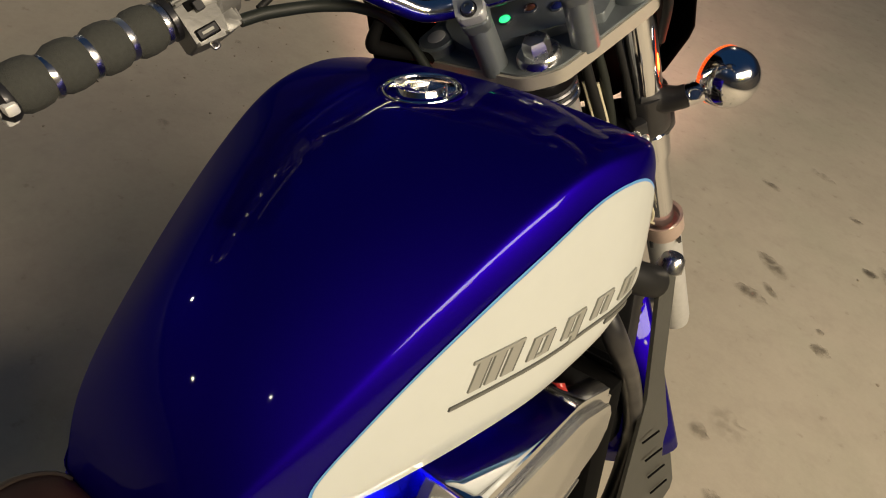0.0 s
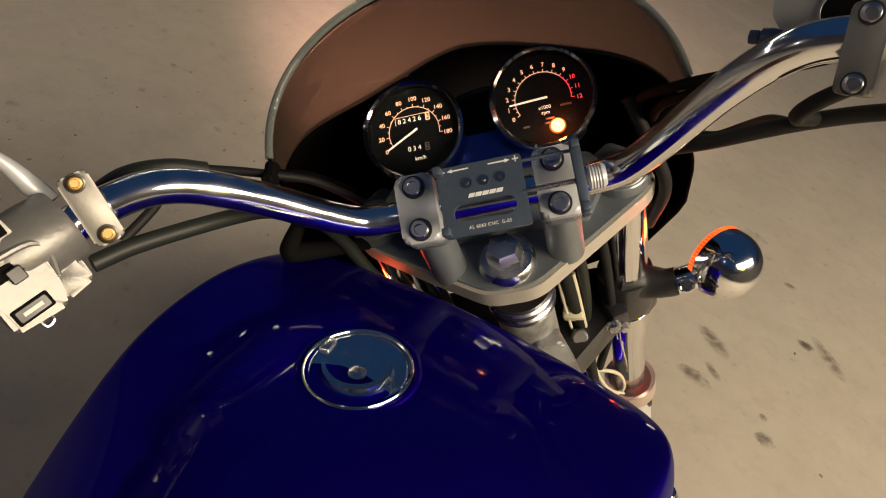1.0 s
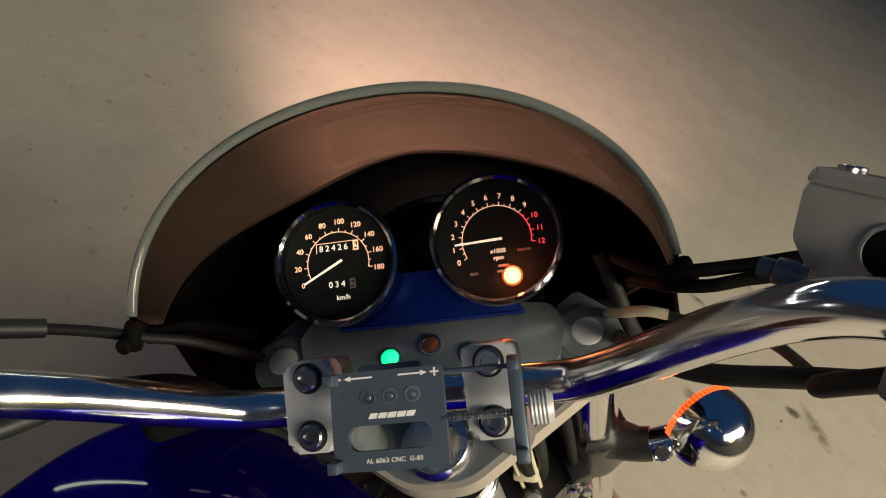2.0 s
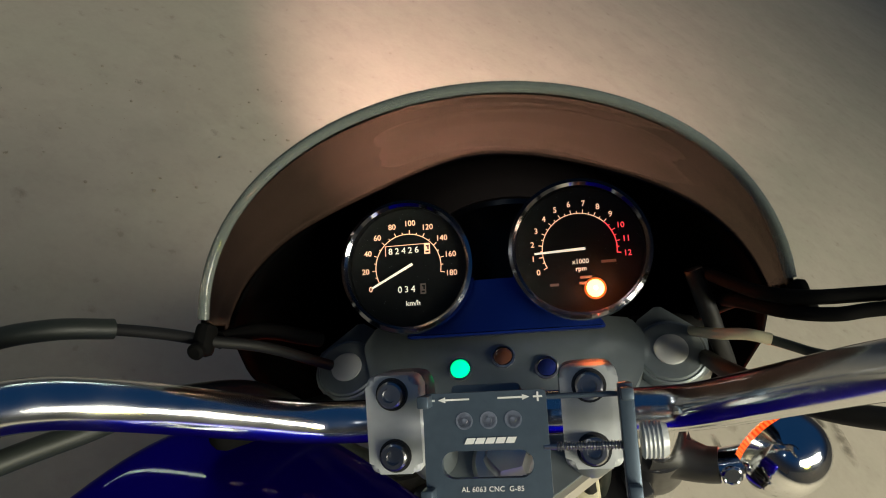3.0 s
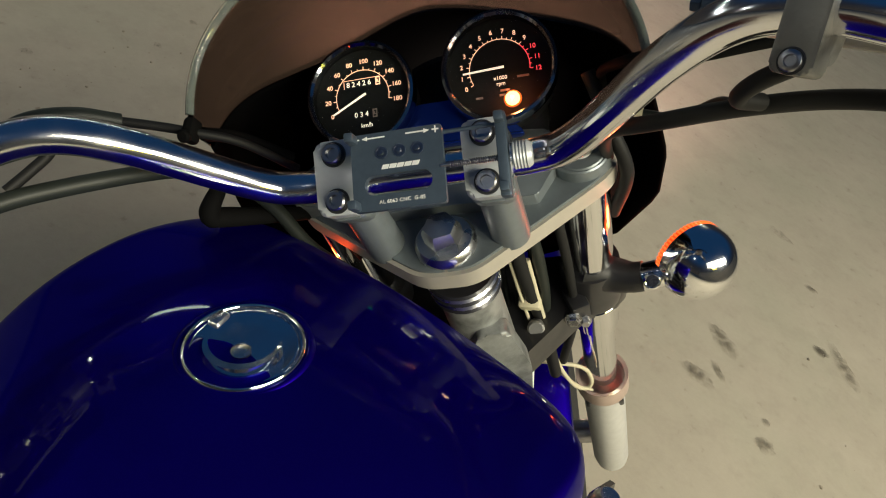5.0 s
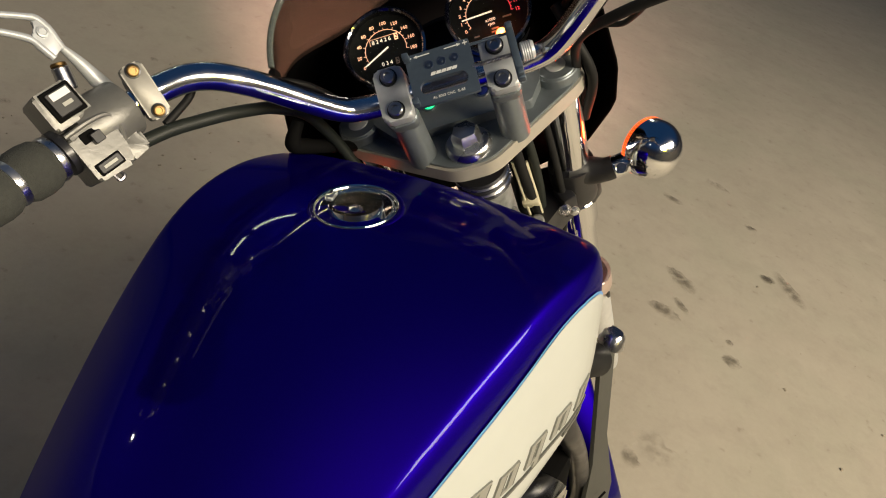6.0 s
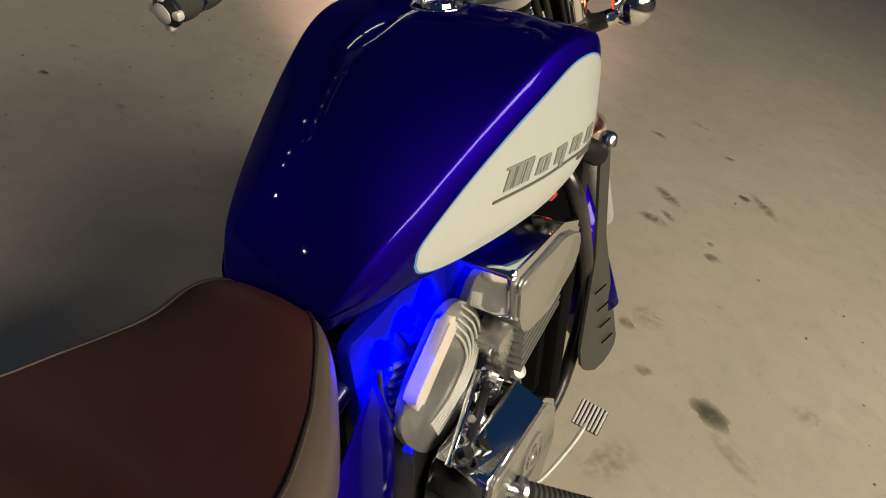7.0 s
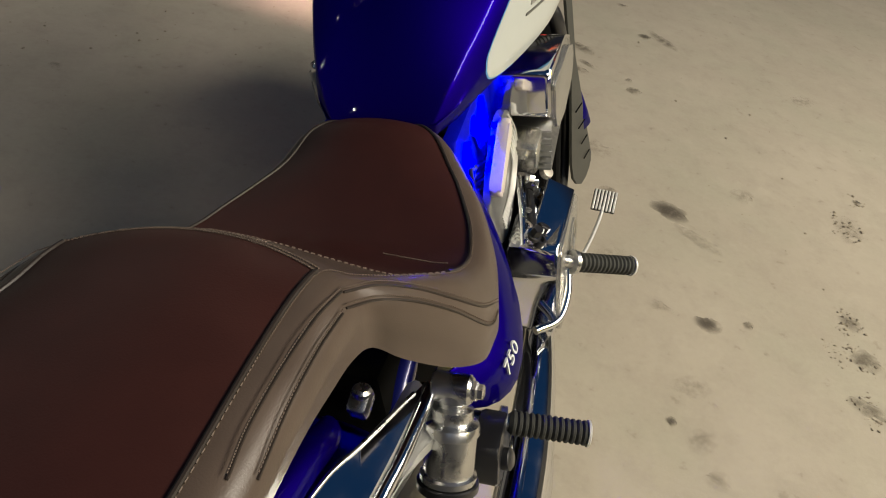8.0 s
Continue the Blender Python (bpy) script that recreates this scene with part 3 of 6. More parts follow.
# filler cap with a hinged D-shaped flap
CAP = Matrix.Translation((-0.006, 0.566, 0.9875)) @ pose(0, 0, 0, 2, 0, 0) @ Matrix.Diagonal((0.83, 0.83, 1, 1))
bm = bmesh.new()
lathe(bm, [(0.052, -0.003), (0.051, 0.0008), (0.048, 0.0018), (0.0462, 0.0010), (0.0455, -0.002)], CAP, 64)
cap = part("filler_cap", bm, BLUE, tank, "flush chrome filler cap with a key flap", angle=60)
bm = bmesh.new()
lathe(bm, [(0.0455, -0.002), (0.0455, 0.0022), (0.0440, 0.0034), (0.0425, 0.0026), (0.0420, -0.001)], CAP, 64)
part("cap_ring", bm, CHROME, cap, "bright chrome ring", angle=60)
bm = bmesh.new()
lathe(bm, [(0.0410, -0.002), (0.0405, 0.0006), (0.0392, 0.0013), (0.0380, 0.0010), (0.020, 0.00105), (0, 0.0011)], CAP, 64)
part("cap_lid", bm, CHROME, cap, angle=60)
bm = bmesh.new()
sweep = np.linspace(radians(-150), radians(40), 30)
rows = []
for a in sweep:
    w = 0.0045 * math.sin((a - sweep[0]) / (sweep[-1] - sweep[0]) * math.pi) ** 0.6 + 0.0006
    rows.append([bm.verts.new(CAP @ Vector((r * math.cos(a), r * math.sin(a), z))) for r, z in ((0.0275 - w, 0.0010), (0.0275 - 0.7 * w, 0.0062), (0.0275 + 0.5 * w, 0.0066), (0.0275 + w, 0.0010))])
skin(bm, rows)
part("flap_rim", bm, CHROME, cap, "raised crescent of the key flap")
bm = bmesh.new()
box(bm, 0.010, 0.016, 0.006, CAP @ pose(-0.0365, 0.004, 0.001, 0, 0, 15), 0.002)
part("cap_hinge", bm, CHROME_WORN, cap)
bm = bmesh.new()
lathe(bm, [(0.0075, 0.0015), (0.0075, 0.0030), (0.0060, 0.0036), (0, 0.0036)], CAP @ pose(0.004, -0.006, 0), 20)
part("cap_lock", bm, CHROME_WORN, cap)

# -- handlebar --
def both(pts):
    return [(-x, y, z) for x, y, z in pts[::-1]] + pts[1:]


BAR = [(0, -0.005, 0.064), (0.045, -0.005, 0.064), (0.085, -0.006, 0.065), (0.114, -0.011, 0.081), (0.165, -0.030, 0.149), (0.198, -0.041, 0.178), (0.231, -0.056, 0.187), (0.260, -0.080, 0.190), (0.289, -0.118, 0.2005), (0.3115, -0.151, 0.2122), (0.339, -0.191, 0.2255), (0.376, -0.243, 0.242)]
bm = bmesh.new()
tube(bm, both(BAR), 0.0122, 28, 10)
spart("handlebar", bm, BAR_CHROME, "swept-back chrome tube handlebar")

CLAMP_TILT = pose(0, 0, 0, 33, 0, 0)
for sx in (-1, 1):
    at = Matrix.Translation((sx * 0.053, -0.005, 0.064)) @ CLAMP_TILT
    bm = bmesh.new()
    slab(bm, rounded([(-0.0150, -0.0265), (0.0150, -0.0265), (0.0150, 0.0265), (-0.0150, 0.0265)], 0.006), 0.001, 0.019, at, 0.0035, 3)
    clamp = spart("bar_clamp", bm, BRUSHED, "brushed alloy handlebar clamp")
    bm = bmesh.new()
    slab(bm, rounded([(-0.016, -0.028), (0.016, -0.028), (0.016, 0.026), (-0.016, 0.026)], 0.008), -0.022, -0.001, at, 0.003)
    rod(bm, (sx * 0.053, 0.008, -0.036), (sx * 0.053, -0.004, 0.048), 0.0165, 0.0155, 28)
    part("riser", bm, BRIDGE_GREY, clamp)
    for k in (-0.0165, 0.0165):
        bm = bmesh.new()
        lathe(bm, [(0.0090, 0.0180), (0.0090, 0.0197)], at @ pose(0, k, 0), 24)
        part("bolt_seat", bm, BLACK_METAL, clamp)
        bm = bmesh.new()
        bolt(bm, at @ pose(0, k, 0.0192), 0.0072, 0.006)
        part("clamp_bolt", bm, STEEL, clamp)

# -- top bridge with fork caps and warning lamps --
bm = bmesh.new()
outline = [(-0.022, -0.030), (0.022, -0.030), (0.079, 0.011), (0.138, 0.054), (0.148, 0.075), (0.132, 0.100), (0.095, 0.098), (0.060, 0.082), (-0.060, 0.082), (-0.095, 0.098), (-0.132, 0.100), (-0.148, 0.075), (-0.138, 0.054), (-0.079, 0.010)]
slab(bm, rounded(outline, 0.014), -0.052, -0.034, Matrix(), 0.004)
bridge = spart("top_bridge", bm, IVORY_EDGE, "pale clear-coated alloy top fork bridge")
bm = bmesh.new()
slab(bm, rounded([(x * 0.95, y * 0.93 + 0.002) for x, y in outline], 0.013), -0.036, -0.031, Matrix(), 0.0015)
part("bridge_face", bm, BRIDGE_GREY, bridge, "brushed grey upper face")
for x in (-0.121, 0.1145):
    bm = bmesh.new()
    lathe(bm, [(0.0250, -0.034), (0.0250, -0.0205), (0.0238, -0.0190), (0.0225, -0.0195), (0.0215, -0.0178), (0.0140, -0.0168)], pose(x, 0.0727, 0), 44)
    cap_top = part("fork_cap", bm, BRIDGE_GREY, bridge, "flat grey fork cap")
    bm = bmesh.new()
    lathe(bm, [(0.0118, -0.0172), (0.0116, -0.0158), (0.0104, -0.0152), (0.0, -0.0150)], pose(x, 0.0727, 0), 28)
    part("cap_centre", bm, ALUMINIUM, cap_top)
bm = bmesh.new()
lathe(bm, [(0.026, -0.034), (0.026, -0.026), (0.023, -0.022)], Matrix(), 40)
lathe(bm, [(0.0165, -0.024), (0.0165, -0.010), (0.014, -0.005), (0.006, -0.004)], pose(0, 0, 0, 0, 0, 12), 6)
part("stem_nut", bm, CHROME_WORN, bridge, "chrome steering stem nut")
PANEL = pose(0, 0.058, -0.0200, 4, 0, 0)
bm = bmesh.new()
slab(bm, rounded([(-0.078, -0.028), (0.078, -0.028), (0.094, 0.000), (0.0985, 0.027), (0.0900, 0.0405), (0.060, 0.0455), (-0.060, 0.0475), (-0.0985, 0.0465), (-0.1085, 0.0300), (-0.100, 0.000)], 0.003), -0.012, 0.004, PANEL, 0.0015)
lamps = spart("lamp_panel", bm, BRIDGE_GREY, "grey alloy panel with warning lamps")
for name, x, y, mat, label in (("green_lamp", -0.0335, 0.0070, GREEN_ON, "lit green neutral lamp"), ("amber_lamp", -0.0022, 0.0150, LENS_BROWN, "unlit brown lamp"), ("blue_lamp", 0.0285, 0.0050, LENS_BLUE, "unlit dark blue lamp")):
    bm = bmesh.new()
    lathe(bm, [(0.0085, 0.003), (0.0085, 0.006), (0.0072, 0.0065), (0.0072, 0.004)], PANEL @ pose(x, y, 0), 24)
    part("lamp_ring", bm, STEEL, lamps)
    bm = bmesh.new()
    lathe(bm, [(0.0070, 0.004), (0.0066, 0.006), (0.004, 0.0072), (0, 0.0075)], PANEL @ pose(x, y, 0), 24)
    part(name, bm, mat, lamps, label)
for ear in ([(-0.1005, 0.1045), (-0.1160, 0.1145), (-0.1475, 0.0860), (-0.1440, 0.0600), (-0.1200, 0.0480), (-0.1060, 0.0600), (-0.1110, 0.0880)],
            [(0.0930, 0.0985), (0.1110, 0.1125), (0.1410, 0.0865), (0.1400, 0.0620), (0.1150, 0.0480), (0.1000, 0.0600), (0.1012, 0.0850)]):
    bm = bmesh.new()
    slab(bm, rounded(ear, 0.003), -0.035, -0.0215, Matrix(), 0.0018)
    spart("panel_ear", bm, BRIDGE_GREY, "grey alloy ear round the fork cap")
bm = bmesh.new()
slab(bm, rounded([(-0.074, -0.020), (0.074, -0.020), (0.050, 0.006), (0.022, 0.020), (-0.022, 0.020), (-0.050, 0.006)], 0.006), -0.004, 0.004, pose(0, 0.104, 0.004, 24), 0.002)
spart("gauge_bracket", bm, BRACKET_BLUE, "dark blue gauge bracket")

# -- gauges --
def on_dial(face, a, r):
    return face @ pose(r * math.cos(radians(a)), r * math.sin(radians(a)), 0)


def gauge(x, ahead, height, name, label, R=0.0495):
    face = Matrix.Translation((x, ahead, height)) @ pose(0, 0, 0, 28, 0, 0)
    bm = bmesh.new()
    lathe(bm, [(0.020, -0.058), (0.036, -0.050), (0.045, -0.030), (0.0465, -0.002), (0.0465, 0.004), (0.0455, 0.004), (0.0445, -0.0025), (0, -0.0025)], face, 56)
    g = spart(name, bm, BLACK, label)
    bm = bmesh.new()
    lathe(bm, [(0.0462, -0.006), (R - 0.0005, -0.004), (R, 0.004), (R - 0.001, 0.0085), (R - 0.0035, 0.0095), (R - 0.0055, 0.0075), (R - 0.0055, 0.006), (0.0440, 0.006), (0.0440, -0.006)], face, 64)
    part("bezel", bm, BEZEL, g, "chrome bezel ring")
    bm = bmesh.new()
    lathe(bm, [(0, -0.0020), (0.0438, -0.0020), (0.0438, -0.0014), (0, -0.0014)], face, 56)
    part("dial", bm, DIAL, g, "black dial face")
    return g, face


def arc(bm, face, a0, a1, r, w, z=0.0):
    n = 48
    rows = [[bm.verts.new(face @ Vector((q * math.cos(radians(a)), q * math.sin(radians(a)), z + h))) for q, h in ((r - w, 0), (r + w, 0), (r + w, 0.0003), (r - w, 0.0003))] for a in np.linspace(a0, a1, n)]
    skin(bm, rows)


def tick(bm, face, a, r0, r1, w, z=0.0):
    box(bm, r1 - r0, w, 0.0003, face @ pose(0, 0, z, 0, 0, a) @ pose((r0 + r1) / 2, 0, 0))


def needle(g, face, a):
    bm = bmesh.new()
    m = face @ pose(0, 0, 0.0012, 0, 0, a)
    slab(bm, [(-0.004, -0.0009), (0.031, -0.0006), (0.031, 0.0006), (-0.004, 0.0009)], 0, 0.0008, m)
    part("needle", bm, GLOW_WHITE, g, "cream pointer needle")


speedo, sf = gauge(-0.0662, 0.1270, 0.0300, "speedometer", "round backlit speedometer with black dial")
TWIST = -2
for k in range(10):
    a = 209 - 24.3 * k + TWIST
    words(str(20 * k), 0.0058, on_dial(sf, a, 0.0325), GLOW, speedo, "numeral")
bm = bmesh.new()
arc(bm, sf, 209 + TWIST, -10 + TWIST, 0.0245, 0.00024)
for k in range(19):
    tick(bm, sf, 209 - 12.15 * k + TWIST, 0.0245, 0.0275 if k % 2 == 0 else 0.0260, 0.0005)
part("scale", bm, GLOW, speedo)
bm = bmesh.new()
box(bm, 0.0335, 0.0075, 0.0004, sf @ pose(0.000, 0.0125, -0.0004), 0.0)
part("odometer_window", bm, DIAL, speedo)
bm = bmesh.new()
box(bm, 0.0335, 0.0004, 0.0003, sf @ pose(0, 0.0165, 0))
box(bm, 0.0004, 0.0075, 0.0003, sf @ pose(-0.0167, 0.0128, 0))
part("odometer_frame", bm, GLOW, speedo)
words("82426", 0.0066, sf @ pose(-0.0030, 0.0122, 0), GLOW_WHITE, speedo, "numeral", spacing=1.5)
words("034", 0.0066, sf @ pose(-0.0020, -0.0165, 0), GLOW_WHITE, speedo, "numeral", spacing=1.5)
# the last wheel of each counter, stopped between two figures
for x, y, mat in ((0.0148, 0.0126, GLOW), (0.0104, -0.0166, DIM)):
    bm = bmesh.new()
    box(bm, 0.0042, 0.0076, 0.0003, sf @ pose(x, y, 0))
    wheel = part("counter_wheel", bm, mat, speedo, "pale counter wheel stopped between two figures")
    bm = bmesh.new()
    box(bm, 0.0022, 0.0010, 0.0003, sf @ pose(x + 0.0004, y + 0.0020, 0.0003))
    box(bm, 0.0010, 0.0026, 0.0003, sf @ pose(x + 0.0008, y + 0.0008, 0.0003))
    box(bm, 0.0024, 0.0012, 0.0003, sf @ pose(x, y - 0.0022, 0.0003))
    part("figure_mark", bm, DIAL, wheel)
words("km/h", 0.0054, sf @ pose(0.0025, -0.0268, 0), GLOW_WHITE, speedo, "unit")
needle(speedo, sf, 209 + TWIST)

tacho, tf = gauge(0.0575, 0.1250, 0.0375, "tachometer", "round backlit tachometer with a glowing amber lamp")
for k in range(13):
    a = 208 - 17.9 * k + TWIST
    words(str(k), 0.0056, on_dial(tf, a, 0.0325), GLOW_RED if k > 9 else GLOW, tacho, "numeral")
bm = bmesh.new()
arc(bm, tf, 208 + TWIST, 47 + TWIST, 0.0255, 0.00024)
for k in range(19):
    tick(bm, tf, 208 - 8.95 * k + TWIST, 0.0255, 0.0282 if k % 2 == 0 else 0.0270, 0.0005)
part("scale", bm, GLOW, tacho)
bm = bmesh.new()
arc(bm, tf, 47 + TWIST, -7 + TWIST, 0.0255, 0.00030)
for k in range(19, 25):
    tick(bm, tf, 208 - 8.95 * k + TWIST, 0.0255, 0.0282 if k % 2 == 0 else 0.0270, 0.0005)
part("red_scale", bm, GLOW_RED, tacho, "red-line part of the scale")
words("x1000", 0.0046, tf @ pose(0.000, -0.0085, 0), GLOW_WHITE, tacho, "unit")
words("rpm", 0.0046, tf @ pose(0.000, -0.0135, 0), GLOW_WHITE, tacho, "unit")
bm = bmesh.new()
for x, y, w in ((0.019, -0.0095, 0.010), (0.003, -0.0195, 0.008), (0.003, -0.0235, 0.010), (-0.019, -0.0235, 0.006)):
    box(bm, w, 0.0018, 0.0003, tf @ pose(x, y, 0))
part("unlit_caption", bm, DIM, tacho)
needle(tacho, tf, 184 + TWIST)
bm = bmesh.new()
lathe(bm, [(0.0076, -0.0014), (0.0074, -0.0008), (0.0, -0.0006)], tf @ pose(0.0085, -0.0275, 0), 28)
part("lamp_surround", bm, AMBER_HALO, tacho, "orange glowing lamp surround")
bm = bmesh.new()
lathe(bm, [(0.0060, -0.0010), (0.0060, 0.0004), (0.004, 0.0014), (0, 0.0018)], tf @ pose(0.0085, -0.0275, 0), 24)
part("amber_lamp", bm, AMBER_ON, tacho, "glowing amber warning lamp")
for g, f in ((speedo, sf), (tacho, tf)):
    bm = bmesh.new()
    lathe(bm, [(0, 0.0046), (0.0438, 0.0046), (0.0438, 0.0060), (0, 0.0060)], f, 48)
    part("gauge_glass", bm, GLASS, g).visible_shadow = False

# -- fly screen and headlamp cowl --
COWL = (  # half width, rim ends (y, z), middle (y, z)
    (0.168, 0.041, 0.091, 0.150, 0.168), (0.172, 0.048, 0.082, 0.180, 0.126), (0.176, 0.058, 0.068, 0.206, 0.082), (0.178, 0.070, 0.046, 0.230, 0.036),
    (0.190, 0.088, 0.000, 0.255, -0.010), (0.204, 0.098, -0.060, 0.272, -0.065), (0.202, 0.100, -0.122, 0.272, -0.125), (0.162, 0.100, -0.178, 0.255, -0.180), (0.070, 0.100, -0.204, 0.225, -0.210))


COWL_TURN = Matrix.Translation((0, 0.150, 0.168)) @ pose(0, 0, 0, 0, 3.7, 2.5) @ Matrix.Translation((0, -0.150, -0.168))


def cowl_point(v, i, n=48):
    """A point of the cowl: v from the screen's rim down, i across."""
    k = [float(np.interp(v, range(len(COWL)), [r[j] for r in COWL])) for j in range(5)]
    a = math.pi * (i / n - 0.5)
    c = math.cos(a) ** 0.9
    return COWL_TURN @ Vector((k[0] * math.sin(a), k[1] + (k[3] - k[1]) * c, k[2] + (k[4] - k[2]) * c))


def masked(i, n=48):
    """Where the clear screen ends and the black begins: highest in the middle."""
    q = math.sin(math.pi * (i / n - 0.5))
    return 3.0 + (0.75 if q < 0 else 0.35) * math.sin(math.pi * min(1.0, abs(q)) ** 1.3) ** 1.2


def cowl_row(v):
    return [cowl_point(v, i) for i in range(49)]


def cowl(bm, top, low, steps):
    rows = [[bm.verts.new(cowl_point(top(i) + (low(i) - top(i)) * k / (steps - 1), i)) for i in range(49)] for k in range(steps)]
    skin(bm, rows, False, False)


bm = bmesh.new()
cowl(bm, lambda i: 0.0, masked, 14)
screen = spart("fly_screen", bm, TINT, "brown smoked acrylic fly screen", 60)
solid = screen.modifiers.new("thick", "SOLIDIFY")
solid.thickness, solid.offset = 0.003, 0
bm = bmesh.new()
tube(bm, cowl_row(0)[1:-1], 0.0034, 10, 0)
part("screen_edge", bm, CLEAR, screen, "clear polished screen edge")
bm = bmesh.new()
cowl(bm, masked, lambda i: 8.0, 20)
cowling = spart("headlamp_cowl", bm, COWL_BLACK, "black plastic headlamp cowl", 60)
solid = cowling.modifiers.new("thick", "SOLIDIFY")
solid.thickness, solid.offset = 0.003, 0
for sx, x, y, z in ((-1, -0.1675, 0.0335, 0.101), (1, 0.1715, 0.0490, 0.0795)):
    bm = bmesh.new()
    box(bm, 0.010, 0.020, 0.014, pose(x, y, z, 20, 0, sx * 10), 0.004)
    tube(bm, [(x * 0.975, y + 0.004, z - 0.008), (x * 0.91, y + 0.028, z - 0.040), (x * 0.79, y + 0.045, z - 0.085)], 0.0055, 10)
    lathe(bm, [(0.0050, 0), (0.0050, 0.0035), (0.0035, 0.0050)], Matrix.Translation((x, y - 0.009, z + 0.004)) @ frame_of((0, -0.8, 0.6)), 14)
    spart("screen_bracket", bm, MATT_BLACK, "black screen bracket")
bm = bmesh.new()
slab(bm, rounded([(-0.152, -0.13), (-0.110, -0.205), (0.110, -0.205), (0.152, -0.13), (0.150, -0.045), (-0.150, -0.045)], 0.02), -0.118, -0.108, Matrix(((1, 0, 0, 0), (0, 0, -1, 0), (0, 1, 0, 0), (0, 0, 0, 1))), 0.003)
spart("lamp_bracket", bm, MATT_BLACK, "black headlamp bracket behind the forks")
bm = bmesh.new()
lathe(bm, [(0.03, -0.10), (0.07, -0.075), (0.085, -0.02), (0.088, 0.03), (0.080, 0.032)], pose(0, 0.190, -0.105, -90), 40)
shell = spart("headlamp", bm, BLACK_METAL, "round black headlamp, switched on")
bm = bmesh.new()
lathe(bm, [(0.086, 0.028), (0.090, 0.034), (0.086, 0.040), (0.078, 0.036)], pose(0, 0.190, -0.105, -90), 40)
part("headlamp_rim", bm, BLACK_METAL, shell)
bm = bmesh.new()
lathe(bm, [(0.078, 0.034), (0.05, 0.044), (0, 0.048)], pose(0, 0.190, -0.105, -90), 32)
part("headlamp_glass", bm, HEADLAMP, shell)

# -- forks, front wheel --
AXLE = Vector((0, 0.105, -0.745))
for sx in (-1, 1):
    bm = bmesh.new()
    rod(bm, (sx * 0.115, 0.070, -0.036), (sx * 0.113, 0.070, -0.24), 0.0235, None, 32)
    rod(bm, (sx * 0.113, 0.070, -0.20), (sx * 0.112, 0.070, -0.50), 0.0205, None, 28)
    leg = spart("fork_leg", bm, CHROME, "chrome telescopic fork leg")
    bm = bmesh.new()
    lathe(bm, [(0.0215, -0.020), (0.027, -0.022), (0.0285, -0.034), (0.0285, -0.30), (0.026, -0.32)], pose(sx * 0.112, 0.070, -0.455), 28)
    part("fork_slider", bm, ALUMINIUM, leg, "dull alloy fork slider")
    bm = bmesh.new()
    lathe(bm, [(0.0215, -0.012), (0.0290, -0.010), (0.0295, 0.004), (0.0345, 0.006), (0.0350, -0.024), (0.0325, -0.030), (0.0285, -0.031)], pose(sx * 0.112, 0.070, -0.450), 36)
    part("dust_cover", bm, DUST_COVER, leg, "pale pinkish dust cover ring")
    for k in (-1, 1):
        bm = bmesh.new()
        box(bm, 0.006, 0.010, 0.016, pose(sx * 0.112 + 0.021 * k, 0.048, -0.486, 0, 0, 20 * k), 0.0015)
        part("cover_clip", bm, BLACK_METAL, leg)
    bm = bmesh.new()
    lathe(bm, [(0.022, 0.0), (0.0255, -0.004), (0.0255, -0.050), (0.022, -0.054)], pose(sx * 0.113, 0.070, -0.245), 28)
    part("fork_cover", bm, CHROME, leg, "chrome collar below the lower bridge")
bm = bmesh.new()
slab(bm, rounded([(-0.02, -0.035), (0.02, -0.035), (0.10, 0.040), (0.150, 0.060), (0.145, 0.100), (0.08, 0.100), (-0.08, 0.100), (-0.145, 0.100), (-0.150, 0.060), (-0.10, 0.040)], 0.015), -0.252, -0.208, Matrix(), 0.006)
rod(bm, (0, 0, -0.24), (0, 0, -0.05), 0.020)
lower = spart("lower_bridge", bm, BLACK_METAL, "black lower fork bridge and stem")
for sx in (-1, 1):
    bm = bmesh.new()
    lathe(bm, [(0.024, 0.020), (0.0300, 0.018), (0.0310, 0.010), (0.0310, -0.036), (0.0295, -0.044), (0.024, -0.045)], pose(sx * 0.113, 0.070, -0.195), 32)
    box(bm, 0.020, 0.030, 0.036, pose(sx * 0.095, 0.040, -0.215, 0, 0, sx * 20), 0.004)
    part("pinch_clamp", bm, BLACK_METAL, lower)
    bm = bmesh.new()
    bolt(bm, Matrix.Translation((sx * 0.090, 0.024, -0.212)) @ frame_of((0, -1, 0.2)), 0.0065, 0.008, True)
    bolt(bm, Matrix.Translation((sx * 0.102, 0.026, -0.222)) @ frame_of((0, -1, 0.2)), 0.0050, 0.007, True)
    part("pinch_bolt", bm, CHROME_WORN, lower)
bm = bmesh.new()
rod(bm, (0.004, -0.002, -0.275), (0.004, -0.002, -0.085), 0.030, 0.028, 28, 0.003)
slab(bm, rounded([(-0.022, -0.075), (0.026, -0.085), (0.034, -0.020), (0.022, 0.055), (-0.004, 0.062), (-0.020, 0.030)], 0.007), 0.016, 0.036, Matrix.Translation((0.006, -0.002, -0.185)) @ pose(0, 0, 0, 90, 0, 12), 0.004, 3)
head = spart("steering_head", bm, MOTTLED, "mottled grey cast steering head")
for k in range(5):
    bm = bmesh.new()
    lathe(bm, [(0.0305, -0.002), (0.0325, 0), (0.0305, 0.002)], pose(0.004, -0.002, -0.088 + 0.0055 * k), 28)
    part("bearing_ring", bm, CHROME_WORN if k % 2 else BLACK_METAL, head)
bm = bmesh.new()
box(bm, 0.026, 0.020, 0.060, pose(0.020, 0.034, -0.345, -20, 10, 0), 0.004)
plug = spart("wire_connector", bm, WHITE_MARK, "white plastic wire connector")
bm = bmesh.new()
